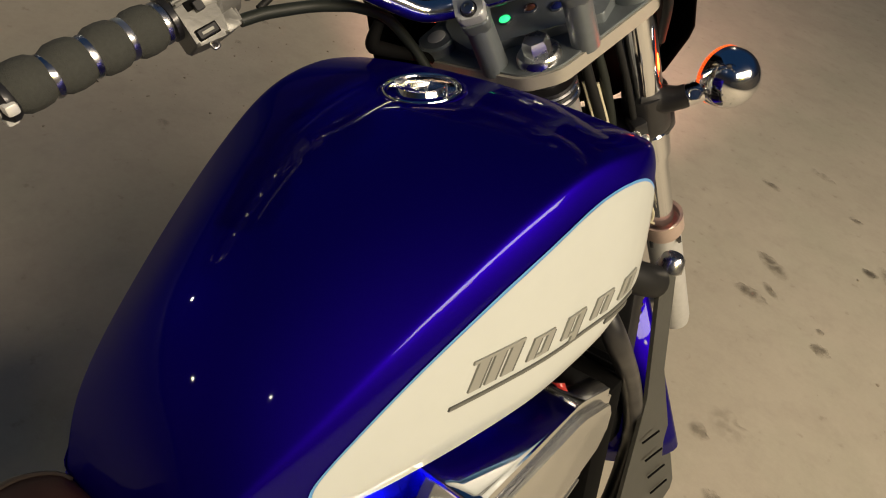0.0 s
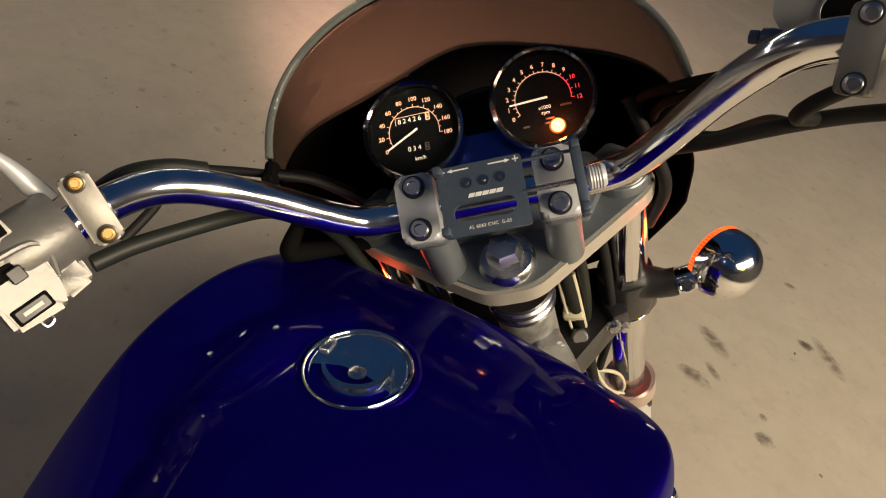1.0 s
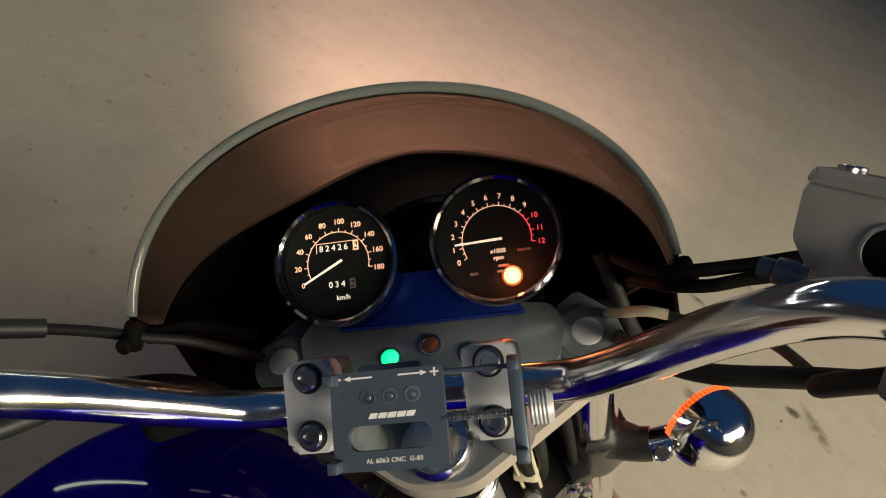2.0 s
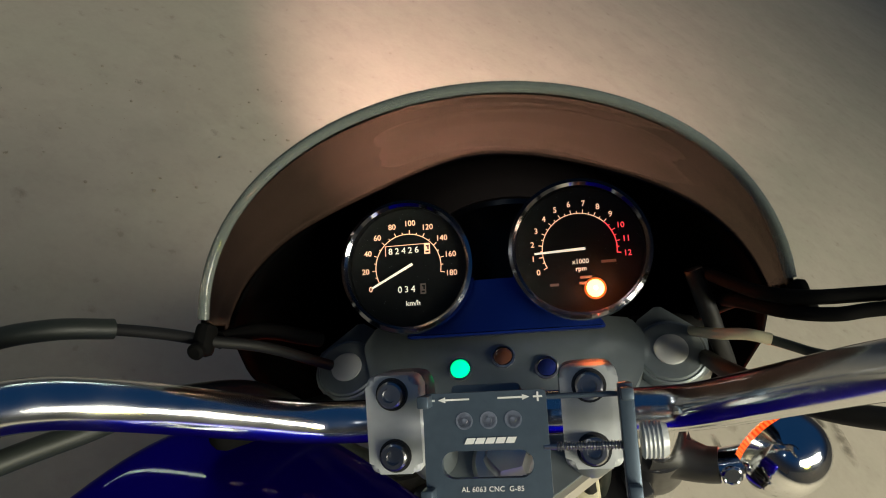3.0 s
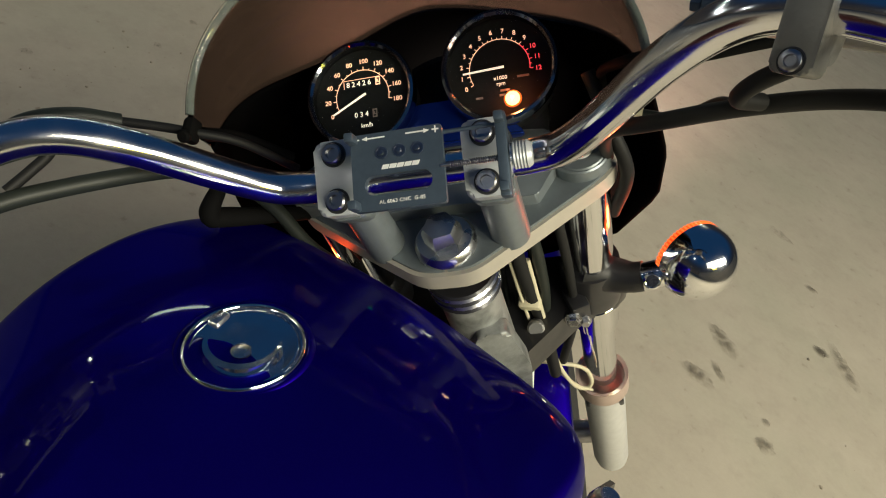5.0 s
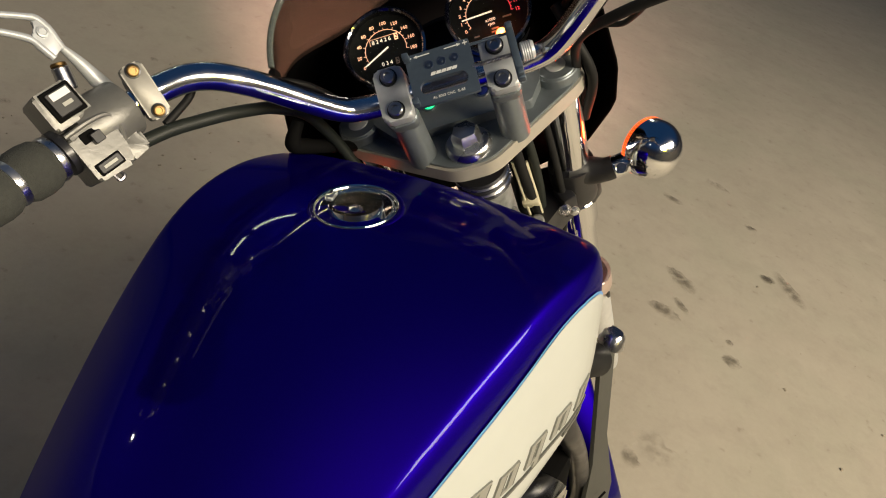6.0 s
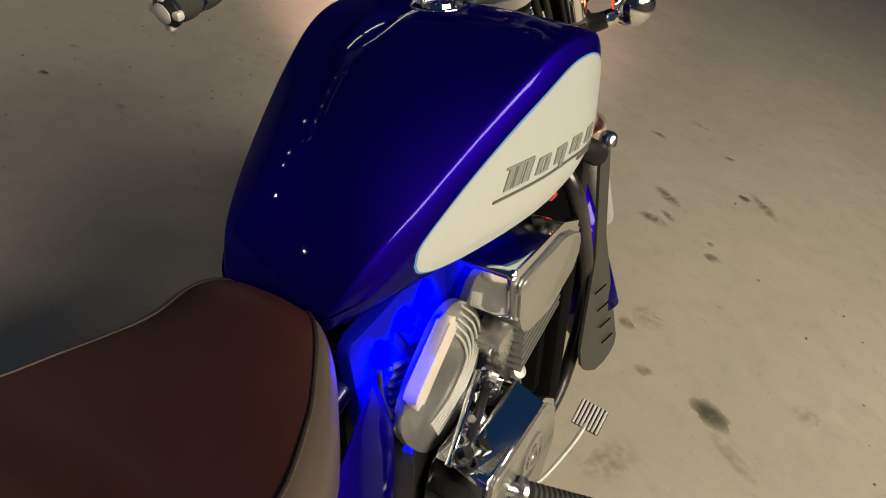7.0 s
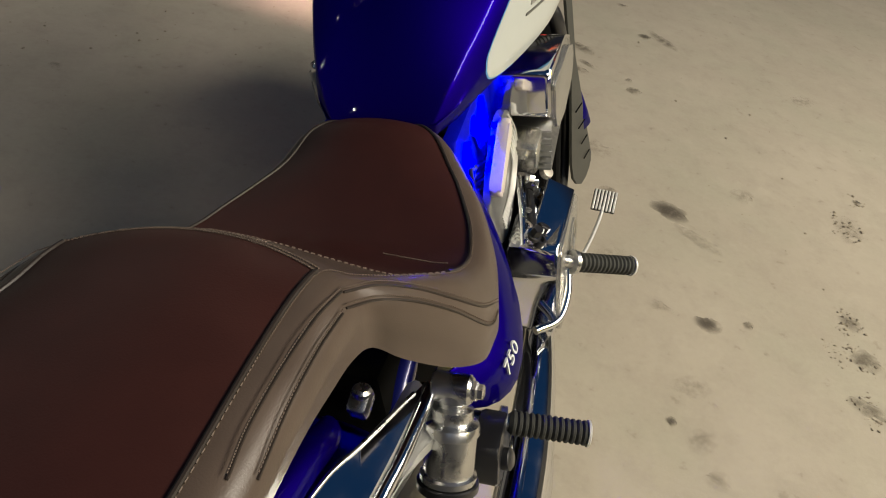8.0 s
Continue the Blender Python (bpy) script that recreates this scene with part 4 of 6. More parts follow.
for k in range(4):
    tube(bm, [(0.012 + 0.006 * k, 0.032, -0.318), (0.016 + 0.009 * k, 0.036, -0.270), (0.024 + 0.010 * k, 0.044, -0.210), (0.030 + 0.010 * k, 0.050, -0.120)], 0.0024, 8)
part("wire_bundle", bm, HOSE, plug, "bundle of thin black wires")
bm = bmesh.new()
box(bm, 0.040, 0.026, 0.050, pose(0.052, 0.040, -0.235, 30, 0, 12), 0.005)
rod(bm, (0.052, 0.020, -0.215), (0.052, 0.010, -0.205), 0.009, None, 18, 0.002)
spart("ignition_box", bm, CAST, "grey cast ignition switch body")
bm = bmesh.new()
box(bm, 0.022, 0.014, 0.020, pose(0.050, 0.030, -0.185, 20, 0, -10), 0.003)
spart("plug_socket", bm, PALE_CABLE, "pale plastic plug by the steering head")

bm = bmesh.new()
wm = Matrix.Translation(AXLE) @ pose(0, 0, 0, 0, 90, 0)
lathe(bm, [(0.235, -0.045), (0.270, -0.055), (0.300, -0.045), (0.314, -0.020), (0.317, 0), (0.314, 0.020), (0.300, 0.045), (0.270, 0.055), (0.235, 0.045)], wm, 72)
wheel = spart("front_wheel", bm, TYRE, "black front tyre on a cast rim")
bm = bmesh.new()
lathe(bm, [(0.205, -0.035), (0.240, -0.045), (0.240, 0.045), (0.205, 0.035)], wm, 60)
part("rim", bm, ALUMINIUM, wheel)
for k in range(5):
    bm = bmesh.new()
    a = 2 * math.pi * k / 5
    rod(bm, wm @ Vector((0.03 * math.cos(a), 0.03 * math.sin(a), 0)), wm @ Vector((0.21 * math.cos(a), 0.21 * math.sin(a), 0)), 0.022, 0.014, 10)
    part("spoke", bm, ALUMINIUM, wheel)
bm = bmesh.new()
rod(bm, AXLE + Vector((-0.13, 0, 0)), AXLE + Vector((0.13, 0, 0)), 0.02)
part("axle", bm, STEEL, wheel)
bm = bmesh.new()
rows = []
for a in np.linspace(radians(-5), radians(170), 30):
    row = []
    for k in range(13):
        b = math.pi * (k / 12 - 0.5)
        r = 0.325 + 0.024 * math.cos(b)
        row.append(bm.verts.new(AXLE + Vector((0.070 * math.sin(b), r * math.cos(a), r * math.sin(a)))))
    rows.append(row)
skin(bm, rows, False, False)
fender = spart("front_fender", bm, BLUE, "candy blue front fender", 60)
solid = fender.modifiers.new("thick", "SOLIDIFY")
solid.thickness = 0.003

# -- turn signals --
for sx in (1, -1):
    bm = bmesh.new()
    tube(bm, [(sx * 0.110, 0.066, -0.186), (sx * 0.134, 0.058, -0.190), (sx * 0.152, 0.051, -0.188), (sx * 0.164, 0.049, -0.185)], [0.026, 0.019, 0.0158, 0.0152], 20)
    signal = spart("turn_signal", bm, BLACK, "chrome ball turn signal with an orange lens, on a black stalk")
    bm = bmesh.new()
    rod(bm, (sx * 0.159, 0.048, -0.186), (sx * 0.194, 0.052, -0.182), 0.0146, None, 24, 0.002)
    lathe(bm, [(0.0085, 0), (0.0085, 0.0025), (0.0070, 0.0034), (0.0062, 0.0016), (0.003, 0.0016)], Matrix.Translation((sx * 0.170, 0.037, -0.176)) @ frame_of((0, -0.75, 0.66)), 18)
    part("signal_collar", bm, CHROME, signal)
    head = Matrix.Translation((sx * 0.213, 0.059, -0.180)) @ frame_of((-sx * 0.46, 0.86, -0.22))
    bm = bmesh.new()
    prof = [(0, -0.040)] + [(0.0385 * math.sin(a), -0.004 - 0.036 * math.cos(a)) for a in np.linspace(0.15, math.pi / 2, 14)] + [(0.0385, 0.004), (0.0365, 0.006)]
    lathe(bm, prof, head, 40)
    part("signal_bowl", bm, CHROME, signal, "polished chrome bowl")
    bm = bmesh.new()
    lathe(bm, [(0.036, 0.004), (0.0374, 0.0045), (0.0374, 0.0098), (0.034, 0.0116), (0.02, 0.015), (0, 0.017)], head, 40)
    lens = part("signal_lens", bm, ORANGE_DEEP, signal, "ribbed orange lens")
    bm = bmesh.new()
    for k in range(60):
        box(bm, 0.0016, 0.0022, 0.0056, head @ pose(0, 0, 0, 0, 0, 6 * k) @ pose(0.0377, 0, 0.0072), 0)
    part("lens_ribs", bm, ORANGE, lens, "bright ribs round the lens")

# -- left grip, switch housing, clutch lever --
def along(points, d):
    """The place and direction d metres along a line."""
    line, run = spline(points, 12), 0.0
    for a, b in zip(line, line[1:]):
        step = (b - a).length
        if run + step >= d:
            return a.lerp(b, (d - run) / step), (b - a).normalized()
        run += step
    return line[-1], (line[-1] - line[-2]).normalized()


def bar_frame(d, sx):
    """A frame on the bar d metres from its middle: z outward, y up and back toward the rider."""
    p, w = along(BAR, d)
    p, w = Vector((sx * p.x, p.y, p.z)), Vector((sx * w.x, w.y, w.z))
    up = Vector((0, -0.70, 0.71))
    up = (up - w * up.dot(w)).normalized()
    return Matrix.Translation(p) @ Matrix((up.cross(w), up, w)).transposed().to_4x4()


BAR_LEN = sum((b - a).length for a, b in zip(spline(BAR, 12), spline(BAR, 12)[1:]))
for sx, name in ((-1, "left"), (1, "right")):
    start = BAR_LEN - 0.146
    bm = bmesh.new()
    prof = [(0.0135, 0)]
    for k in range(4):
        z = 0.004 + 0.035 * k
        prof += [(0.017, z), (0.0205, z + 0.006), (0.0215, z + 0.014), (0.0210, z + 0.024), (0.0175, z + 0.031)]
    prof += [(0.0135, 0.146)]
    grip = lathe(bm, prof, bar_frame(start, sx), 28)
    grip = spart("handgrip", bm, FOAM, "ridged dark foam handgrip with chrome rings")
    for k in range(4):
        bm = bmesh.new()
        lathe(bm, [(0.0160, -0.0038), (0.0184, -0.0028), (0.0189, 0.0), (0.0184, 0.0028), (0.0160, 0.0038)], bar_frame(start + 0.002 + 0.035 * k, sx), 28)
        part("grip_ring", bm, CHROME_WORN, grip)
    bm = bmesh.new()
    f = bar_frame(BAR_LEN - 0.006, sx)
    lathe(bm, [(0.017, 0), (0.019, 0.003), (0.019, 0.008), (0.013, 0.014), (0.004, 0.015)], f, 24)
    end = part("bar_end", bm, BLACK_METAL, grip, "dark end cap of the handgrip")
    bm = bmesh.new()
    for turn in (25, 115):
        box(bm, 0.044, 0.0105, 0.011, f @ pose(0, 0, 0.0075, 0, 0, turn), 0.003)
    lathe(bm, [(0.012, 0.006), (0.012, 0.015), (0.008, 0.0175), (0, 0.018)], f, 20)
    part("end_cross", bm, RIB_WHITE, end, "bright four-armed cap")

# local axes: outward along the bar, down its face, out of the face
SWITCH = axes((-0.262, -0.083, 0.191), (-0.6253, -0.7565, 0.1916), (0.2459, -0.4241, -0.8716), (0.7406, -0.4979, 0.4512))
bm = bmesh.new()
lathe(bm, [(0.0130, -0.016), (0.0235, -0.0155), (0.0245, -0.013), (0.0255, 0.004), (0.0250, 0.020), (0.0225, 0.030), (0.0130, 0.032)], SWITCH @ pose(0, -0.003, -0.003, 0, 90, 0), 40)
housing = spart("switch_housing", bm, CAST, "grey painted left switch housing with black rockers")
bm = bmesh.new()
slab(bm, rounded([(0.008, -0.007), (0.046, -0.006), (0.0475, 0.033), (0.016, 0.036), (0.011, 0.022)], 0.003), -0.018, 0.020, SWITCH, 0.0035, 3)
part("switch_body", bm, CAST, housing)
bm = bmesh.new()
slab(bm, rounded([(-0.007, 0.016), (0.012, 0.017), (0.014, 0.035), (-0.006, 0.033)], 0.003), -0.018, 0.012, SWITCH, 0.003)
part("housing_tab", bm, CAST, housing)
bm = bmesh.new()
slab(bm, rounded([(0.013, -0.013), (0.0465, -0.013), (0.0455, -0.0435), (0.015, -0.0435)], 0.003), -0.018, 0.018, SWITCH, 0.003)
part("switch_hood", bm, CAST, housing)
bm = bmesh.new()
tube(bm, [SWITCH @ Vector(p) for p in ((0.045, -0.008, 0.018), (0.026, -0.0085, 0.021), (0.010, -0.006, 0.021), (0.006, 0.004, 0.019), (0.010, 0.018, 0.018))], 0.0022, 8)
part("housing_ridge", bm, CAST, housing)
for name, v0, v1, u0, u1, h0, h1, mat in (("beam_switch", 0.0155, 0.0405, -0.0420, -0.0175, 0.0170, 0.0200, MATT_BLACK), ("beam_rocker", 0.0180, 0.0375, -0.0395, -0.0205, 0.0195, 0.0216, BLACK),
                                          ("turn_slot", 0.0180, 0.0375, -0.0042, 0.0045, 0.0190, 0.0207, MATT_BLACK), ("turn_switch", 0.0225, 0.0315, -0.0005, 0.0085, 0.0195, 0.0260, BLACK),
                                          ("horn_slot", 0.0205, 0.0435, 0.0200, 0.0305, 0.0190, 0.0206, MATT_BLACK), ("horn_button", 0.0220, 0.0420, 0.0212, 0.0293, 0.0200, 0.0222, BLACK)):
    bm = bmesh.new()
    slab(bm, rounded([(v0, u0), (v1, u0), (v1, u1), (v0, u1)], 0.0015, 3), h0, h1, SWITCH, 0.0006, 1)
    part(name, bm, mat, housing)
for v, u, sv, su, h, mat in ((0.0270, -0.0355, 0.0150, 0.0055, 0.0217, WHITE_MARK), (0.0262, -0.0275, 0.0080, 0.0030, 0.0217, LETTER), (0.0200, -0.0145, 0.0110, 0.0022, 0.0181, LETTER_DARK), (0.0320, 0.0252, 0.0120, 0.0024, 0.0223, LETTER)):
    bm = bmesh.new()
    box(bm, sv, su, 0.0006, SWITCH @ pose(v, u, h))
    part("switch_mark", bm, mat, housing)
bm = bmesh.new()
tube(bm, [SWITCH @ Vector(p) for p in ((0.027, 0.034, 0.010), (0.027, 0.039, 0.011), (0.032, 0.040, 0.011), (0.033, 0.034, 0.010))], 0.0016, 8)
part("housing_loop", bm, STEEL, housing)
bm = bmesh.new()
lathe(bm, [(0.0130, 0.044), (0.0190, 0.046), (0.0190, 0.052), (0.0130, 0.054)], SWITCH @ pose(0, 0, 0, 0, 90, 0), 28)
part("grip_flange", bm, BLACK_METAL, housing)

# lever clamps with two screws
for base, middle, mat, screw, hold in ((axes((-0.238, -0.060, 0.187), (-0.8038, -0.5727, 0.1608), (0.1645, -0.4737, -0.8652), (0.5717, -0.6690, 0.4749)), (0.0010, -0.0038), LEVER_ALLOY, BRASS, "pale"),
                                       (axes((0.236, -0.045, 0.187), (0.8037, -0.5827, 0.1206), (0.3269, 0.6016, 0.7288), (-0.4972, -0.5464, 0.6740)), (-0.0010, -0.0165), CAST, STEEL, "grey")):
    bm = bmesh.new()
    v, u = middle
    rise = 0.0 if v > 0 else 0.009
    slab(bm, rounded([(v - 0.0095, u - 0.0235), (v + 0.0095, u - 0.0235), (v + 0.0095, u + 0.0235), (v - 0.0095, u + 0.0235)], 0.004), 0.004, 0.018 + rise, base, 0.002)
    lathe(bm, [(0.0125, -0.009), (0.0165, -0.0085), (0.0165, 0.0085), (0.0125, 0.009)], base @ pose(v, u, -0.001, 0, 90, 0), 24)
    lc = spart("lever_clamp", bm, mat, hold + " alloy lever clamp with two screws")
    for k in (-0.0178, 0.0178):
        bm = bmesh.new()
        lathe(bm, [(0.0062, 0), (0.0062, 0.0010), (0.0056, 0.0012)], base @ pose(v, u + k, 0.0176 + rise), 20)
        part("screw_seat", bm, BLACK_METAL, lc)
        bm = bmesh.new()
        bolt(bm, base @ pose(v, u + k, 0.0180 + rise), 0.0050, 0.0028)
        part("clamp_screw", bm, screw, lc)
RIGHT = base

# clutch lever
UPPER = [(0.130, -0.172), (0.080, -0.143), (0.0318, -0.1154), (0.015, -0.105), (0.0004, -0.0957), (-0.0055, -0.0905), (-0.0080, -0.0803), (-0.0074, -0.0692), (-0.0068, -0.0630)]
UNDER = [(0.130, -0.172), (0.086, -0.140), (0.0382, -0.1072), (0.0229, -0.0947), (0.0085, -0.0807), (0.0057, -0.0715), (0.0031, -0.0601)]
bm = bmesh.new()
for line, r in ((UPPER, [0.006, 0.0034, 0.0027, 0.0027, 0.0028, 0.0034, 0.0034, 0.0030, 0.0028]), (UNDER, [0.006, 0.0034, 0.0027, 0.0027, 0.0032, 0.0034, 0.0032])):
    tube(bm, [SWITCH @ Vector((v, u, -0.004)) for v, u in line], r, 12)
slab(bm, rounded([(0.0, -0.0905), (-0.0060, -0.0890), (-0.0078, -0.0780), (-0.0070, -0.0640), (0.0028, -0.0605), (0.0055, -0.0715), (0.0075, -0.0800), (0.0045, -0.0830), (-0.0005, -0.0850)], 0.001, 2), -0.0062, -0.0012, SWITCH, 0.001)
lathe(bm, [(0.0045, -0.0012), (0.0045, 0.0005), (0.0030, 0.0010), (0.0024, 0.0002), (0, 0.0002)], SWITCH @ pose(-0.002, -0.0800, 0), 20)
tube(bm, [SWITCH @ Vector(p) for p in ((-0.0068, -0.0640, -0.004), (-0.012, -0.050, -0.010), (-0.016, -0.032, -0.014), (-0.018, -0.018, -0.012))], [0.003, 0.005, 0.007, 0.007], 12)
lever = spart("clutch_lever", bm, BRUSHED, "slotted pale alloy clutch lever")
bm = bmesh.new()
rod(bm, SWITCH @ Vector((0.0100, -0.0360, -0.006)), SWITCH @ Vector((0.0050, -0.0535, -0.004)), 0.0072, 0.0066, 14, 0.001)
adj = part("adjuster", bm, STEEL, lever, "steel cable adjuster")
bm = bmesh.new()
rod(bm, SWITCH @ Vector((0.0050, -0.0535, -0.004)), SWITCH @ Vector((0.0042, -0.0562, -0.004)), 0.0062, None, 20, 0.0005)
part("brass_ring", bm, BRASS, adj, "brass washer")

# brake master cylinder, in the clamp's axes
bm = bmesh.new()
slab(bm, rounded([(-0.0575, 0.0290), (-0.0600, 0.0240), (-0.0585, 0.0030), (-0.0480, -0.0100), (0.0300, -0.0100), (0.0330, 0.0290)], 0.003), -0.055, -0.013, RIGHT, 0.0025)
rod(bm, RIGHT @ Vector((-0.050, -0.008, -0.028)), RIGHT @ Vector((0.050, -0.010, -0.026)), 0.013)
tube(bm, [RIGHT @ Vector(p) for p in ((0.010, 0.004, -0.015), (0.000, -0.004, -0.006), (-0.002, -0.012, 0.002))], [0.012, 0.010, 0.009], 14)
master = spart("brake_reservoir", bm, RESERVOIR, "grey alloy front brake fluid reservoir")
bm = bmesh.new()
slab(bm, rounded([(-0.0600, 0.0275), (0.0345, 0.0275), (0.0345, 0.0345), (-0.0580, 0.0345)], 0.002), -0.057, -0.011, RIGHT, 0.002)
part("reservoir_lid", bm, RESERVOIR, master, "grey reservoir lid")
for v, h in ((-0.047, -0.020), (-0.047, -0.047), (0.022, -0.020), (0.022, -0.047)):
    bm = bmesh.new()
    bolt(bm, RIGHT @ pose(v, 0.0340, h, -90, 0, 0), 0.0045, 0.003)
    part("lid_screw", bm, STEEL, master)
for k in range(8):
    bm = bmesh.new()
    box(bm, 0.0025, 0.003, 0.030, RIGHT @ pose(-0.032 + 0.0065 * k, 0.0352, -0.034), 0.0008)
    part("lid_rib", bm, CHROME_WORN, master)
bm = bmesh.new()
lathe(bm, [(0.0125, -0.0135), (0.0125, -0.0118), (0.0110, -0.0110), (0.0104, -0.0116)], RIGHT @ pose(-0.0215, 0.0065, 0), 32)
part("sight_ring", bm, RESERVOIR, master)
bm = bmesh.new()
lathe(bm, [(0.0106, -0.0125), (0.0106, -0.0112), (0, -0.0106)], RIGHT @ pose(-0.0215, 0.0065, 0), 28)
part("sight_glass", bm, MATT_BLACK, master, "round dark fluid sight glass")
bm = bmesh.new()
lathe(bm, [(0.0044, 0), (0.0046, 0.001), (0.0046, 0.0055), (0.0036, 0.0065)], RIGHT @ pose(-0.0660, -0.0110, -0.004, 0, 90, 0), 6)
lathe(bm, [(0.0040, 0.006), (0.0060, 0.0072), (0.0062, 0.0125), (0.0050, 0.0185)], RIGHT @ pose(-0.0660, -0.0110, -0.004, 0, 90, 0), 20)
spart("banjo_bolt", bm, SLATE, "dark banjo bolt at the reservoir")

# hoses and cables
CABLES = (
    ("switch_cable", GREY_HOSE, 0.0062, [(-0.256, -0.078, 0.158), (-0.2387, -0.0619, 0.1494), (-0.2218, -0.0469, 0.1383), (-0.2043, -0.0320, 0.1261), (-0.188, -0.012, 0.108), (-0.172, 0.004, 0.090), (-0.152, 0.020, 0.058), (-0.141, 0.028, 0.010), (-0.128, 0.024, -0.050), (-0.100, 0.030, -0.120)], "dark wiring sleeve from the left switches"),
    ("short_lead", HOSE, 0.0036, [(-0.2120, -0.0230, 0.1640), (-0.2212, -0.0305, 0.1553), (-0.2295, -0.0435, 0.1547), (-0.2420, -0.0585, 0.1540)], "short black lead behind the lever clamp"),
    ("clutch_cable", GREY_HOSE, 0.0060, [(-0.292, -0.010, 0.150), (-0.262, 0.008, 0.154), (-0.234, 0.020, 0.144), (-0.214, 0.032, 0.122)], "grey-green cable sleeve"),
    ("clutch_cable_core", HOSE, 0.0036, [(-0.216, 0.031, 0.124), (-0.190, 0.034, 0.110), (-0.165, 0.034, 0.098), (-0.140, 0.040, 0.076), (-0.115, 0.050, 0.030)], "thin black clutch cable"),
    ("brake_hose", HOSE, 0.0054, [(0.300, -0.100, 0.150), (0.255, -0.060, 0.130), (0.210, -0.044, 0.120), (0.160, -0.024, 0.098), (0.135, 0.020, 0.050), (0.138, 0.080, -0.040)], "black brake hose"),
    ("throttle_cable", MATT_BLACK, 0.0040, [(0.360, -0.050, 0.150), (0.320, -0.006, 0.132), (0.260, 0.028, 0.112), (0.199, 0.036, 0.100), (0.169, 0.037, 0.099), (0.150, 0.050, 0.086), (0.138, 0.086, 0.050), (0.140, 0.125, 0.000)], "black throttle cable"),
    ("return_cable", MATT_BLACK, 0.0038, [(0.360, -0.040, 0.135), (0.318, -0.006, 0.120), (0.260, 0.020, 0.108), (0.203, 0.027, 0.100), (0.178, 0.0265, 0.098), (0.158, 0.036, 0.088), (0.146, 0.064, 0.055), (0.148, 0.100, 0.000), (0.150, 0.130, -0.040)], "black throttle return cable"),
    ("switch_lead", HOSE, 0.0050, [(0.222, -0.068, 0.168), (0.204, -0.062, 0.154), (0.198, -0.055, 0.138), (0.212, -0.048, 0.126)], "thin black switch lead"),
    ("pale_cable", PALE_CABLE, 0.0036, [(0.163, 0.0455, 0.040), (0.150, 0.0500, 0.040), (0.137, 0.0580, 0.028), (0.132, 0.078, -0.004), (0.131, 0.098, -0.040), (0.131, 0.104, -0.080)], "pale sleeved cable"),
    ("cable_end", GREY_HOSE, 0.0030, [(0.160, 0.0465, 0.040), (0.171, 0.0415, 0.040), (0.184, 0.0340, 0.042), (0.195, 0.0180, 0.062), (0.201, -0.0120, 0.096), (0.206, -0.0420, 0.118)], "thin grey cable end"),
    ("side_hose", HOSE, 0.0060, [(0.128, 0.100, 0.040), (0.140, 0.070, 0.010), (0.152, 0.060, -0.040), (0.140, 0.075, -0.110)], "black hose beside the fork"),
    ("speedometer_cable", PALE_CABLE, 0.0026, [(0.056, 0.038, -0.120), (0.059, 0.028, -0.180), (0.062, 0.024, -0.260), (0.066, 0.024, -0.325), (0.078, 0.028, -0.385), (0.092, 0.034, -0.410), (0.099, 0.038, -0.398), (0.095, 0.040, -0.372), (0.082, 0.040, -0.355), (0.060, 0.040, -0.345), (0.036, 0.040, -0.334)], "pale thin cable looped beside the fork"),
    ("signal_lead", PALE_CABLE, 0.0018, [(0.040, 0.034, -0.110), (0.044, 0.026, -0.190), (0.050, 0.024, -0.270), (0.060, 0.026, -0.330), (0.082, 0.030, -0.392), (0.098, 0.036, -0.420)], "thin pale signal wire"),
    ("clutch_line", HOSE, 0.0070, [(0.046, 0.040, -0.060), (0.050, 0.032, -0.140), (0.058, 0.028, -0.230), (0.060, 0.020, -0.330)], "black line behind the fork"),
    ("steering_lead", GREY_HOSE, 0.0062, [(0.062, 0.044, -0.060), (0.066, 0.040, -0.130), (0.062, 0.036, -0.210), (0.040, 0.030, -0.300)], "grey wiring sleeve behind the fork"),
    ("ignition_lead", HOSE, 0.0050, [(0.088, 0.050, -0.062), (0.092, 0.046, -0.150), (0.090, 0.040, -0.240), (0.070, 0.030, -0.320)], "black lead behind the fork"))
for name, mat, r, pts, label in CABLES:
    bm = bmesh.new()
    tube(bm, pts, r, 12)
    spart(name, bm, mat, label)
bm = bmesh.new()
tube(bm, [(-0.158, 0.008, 0.064), (-0.172, -0.004, 0.048), (-0.166, 0.006, 0.030), (-0.128, 0.060, -0.040)], [0.006, 0.0085, 0.0085, 0.006], 12)
spart("cable_guide", bm, MATT_BLACK, "small black cable guide")

# -- phone holder clamped on the bar --
holder = tagged(new("phone_holder"), "dark anodised alloy phone holder clamped on the handlebar", "phone holder")
HOLD = Matrix.Translation((0.000, -0.038, 0.098)) @ pose(0, 0, 0, 28, 0, 0) @ pose(0.001, 0.003, 0)
holder.matrix_world = bike.matrix_world @ STEER @ HOLD


def hpart(name, bm, mat, label=""):
    return part(name, bm, mat, holder, label)


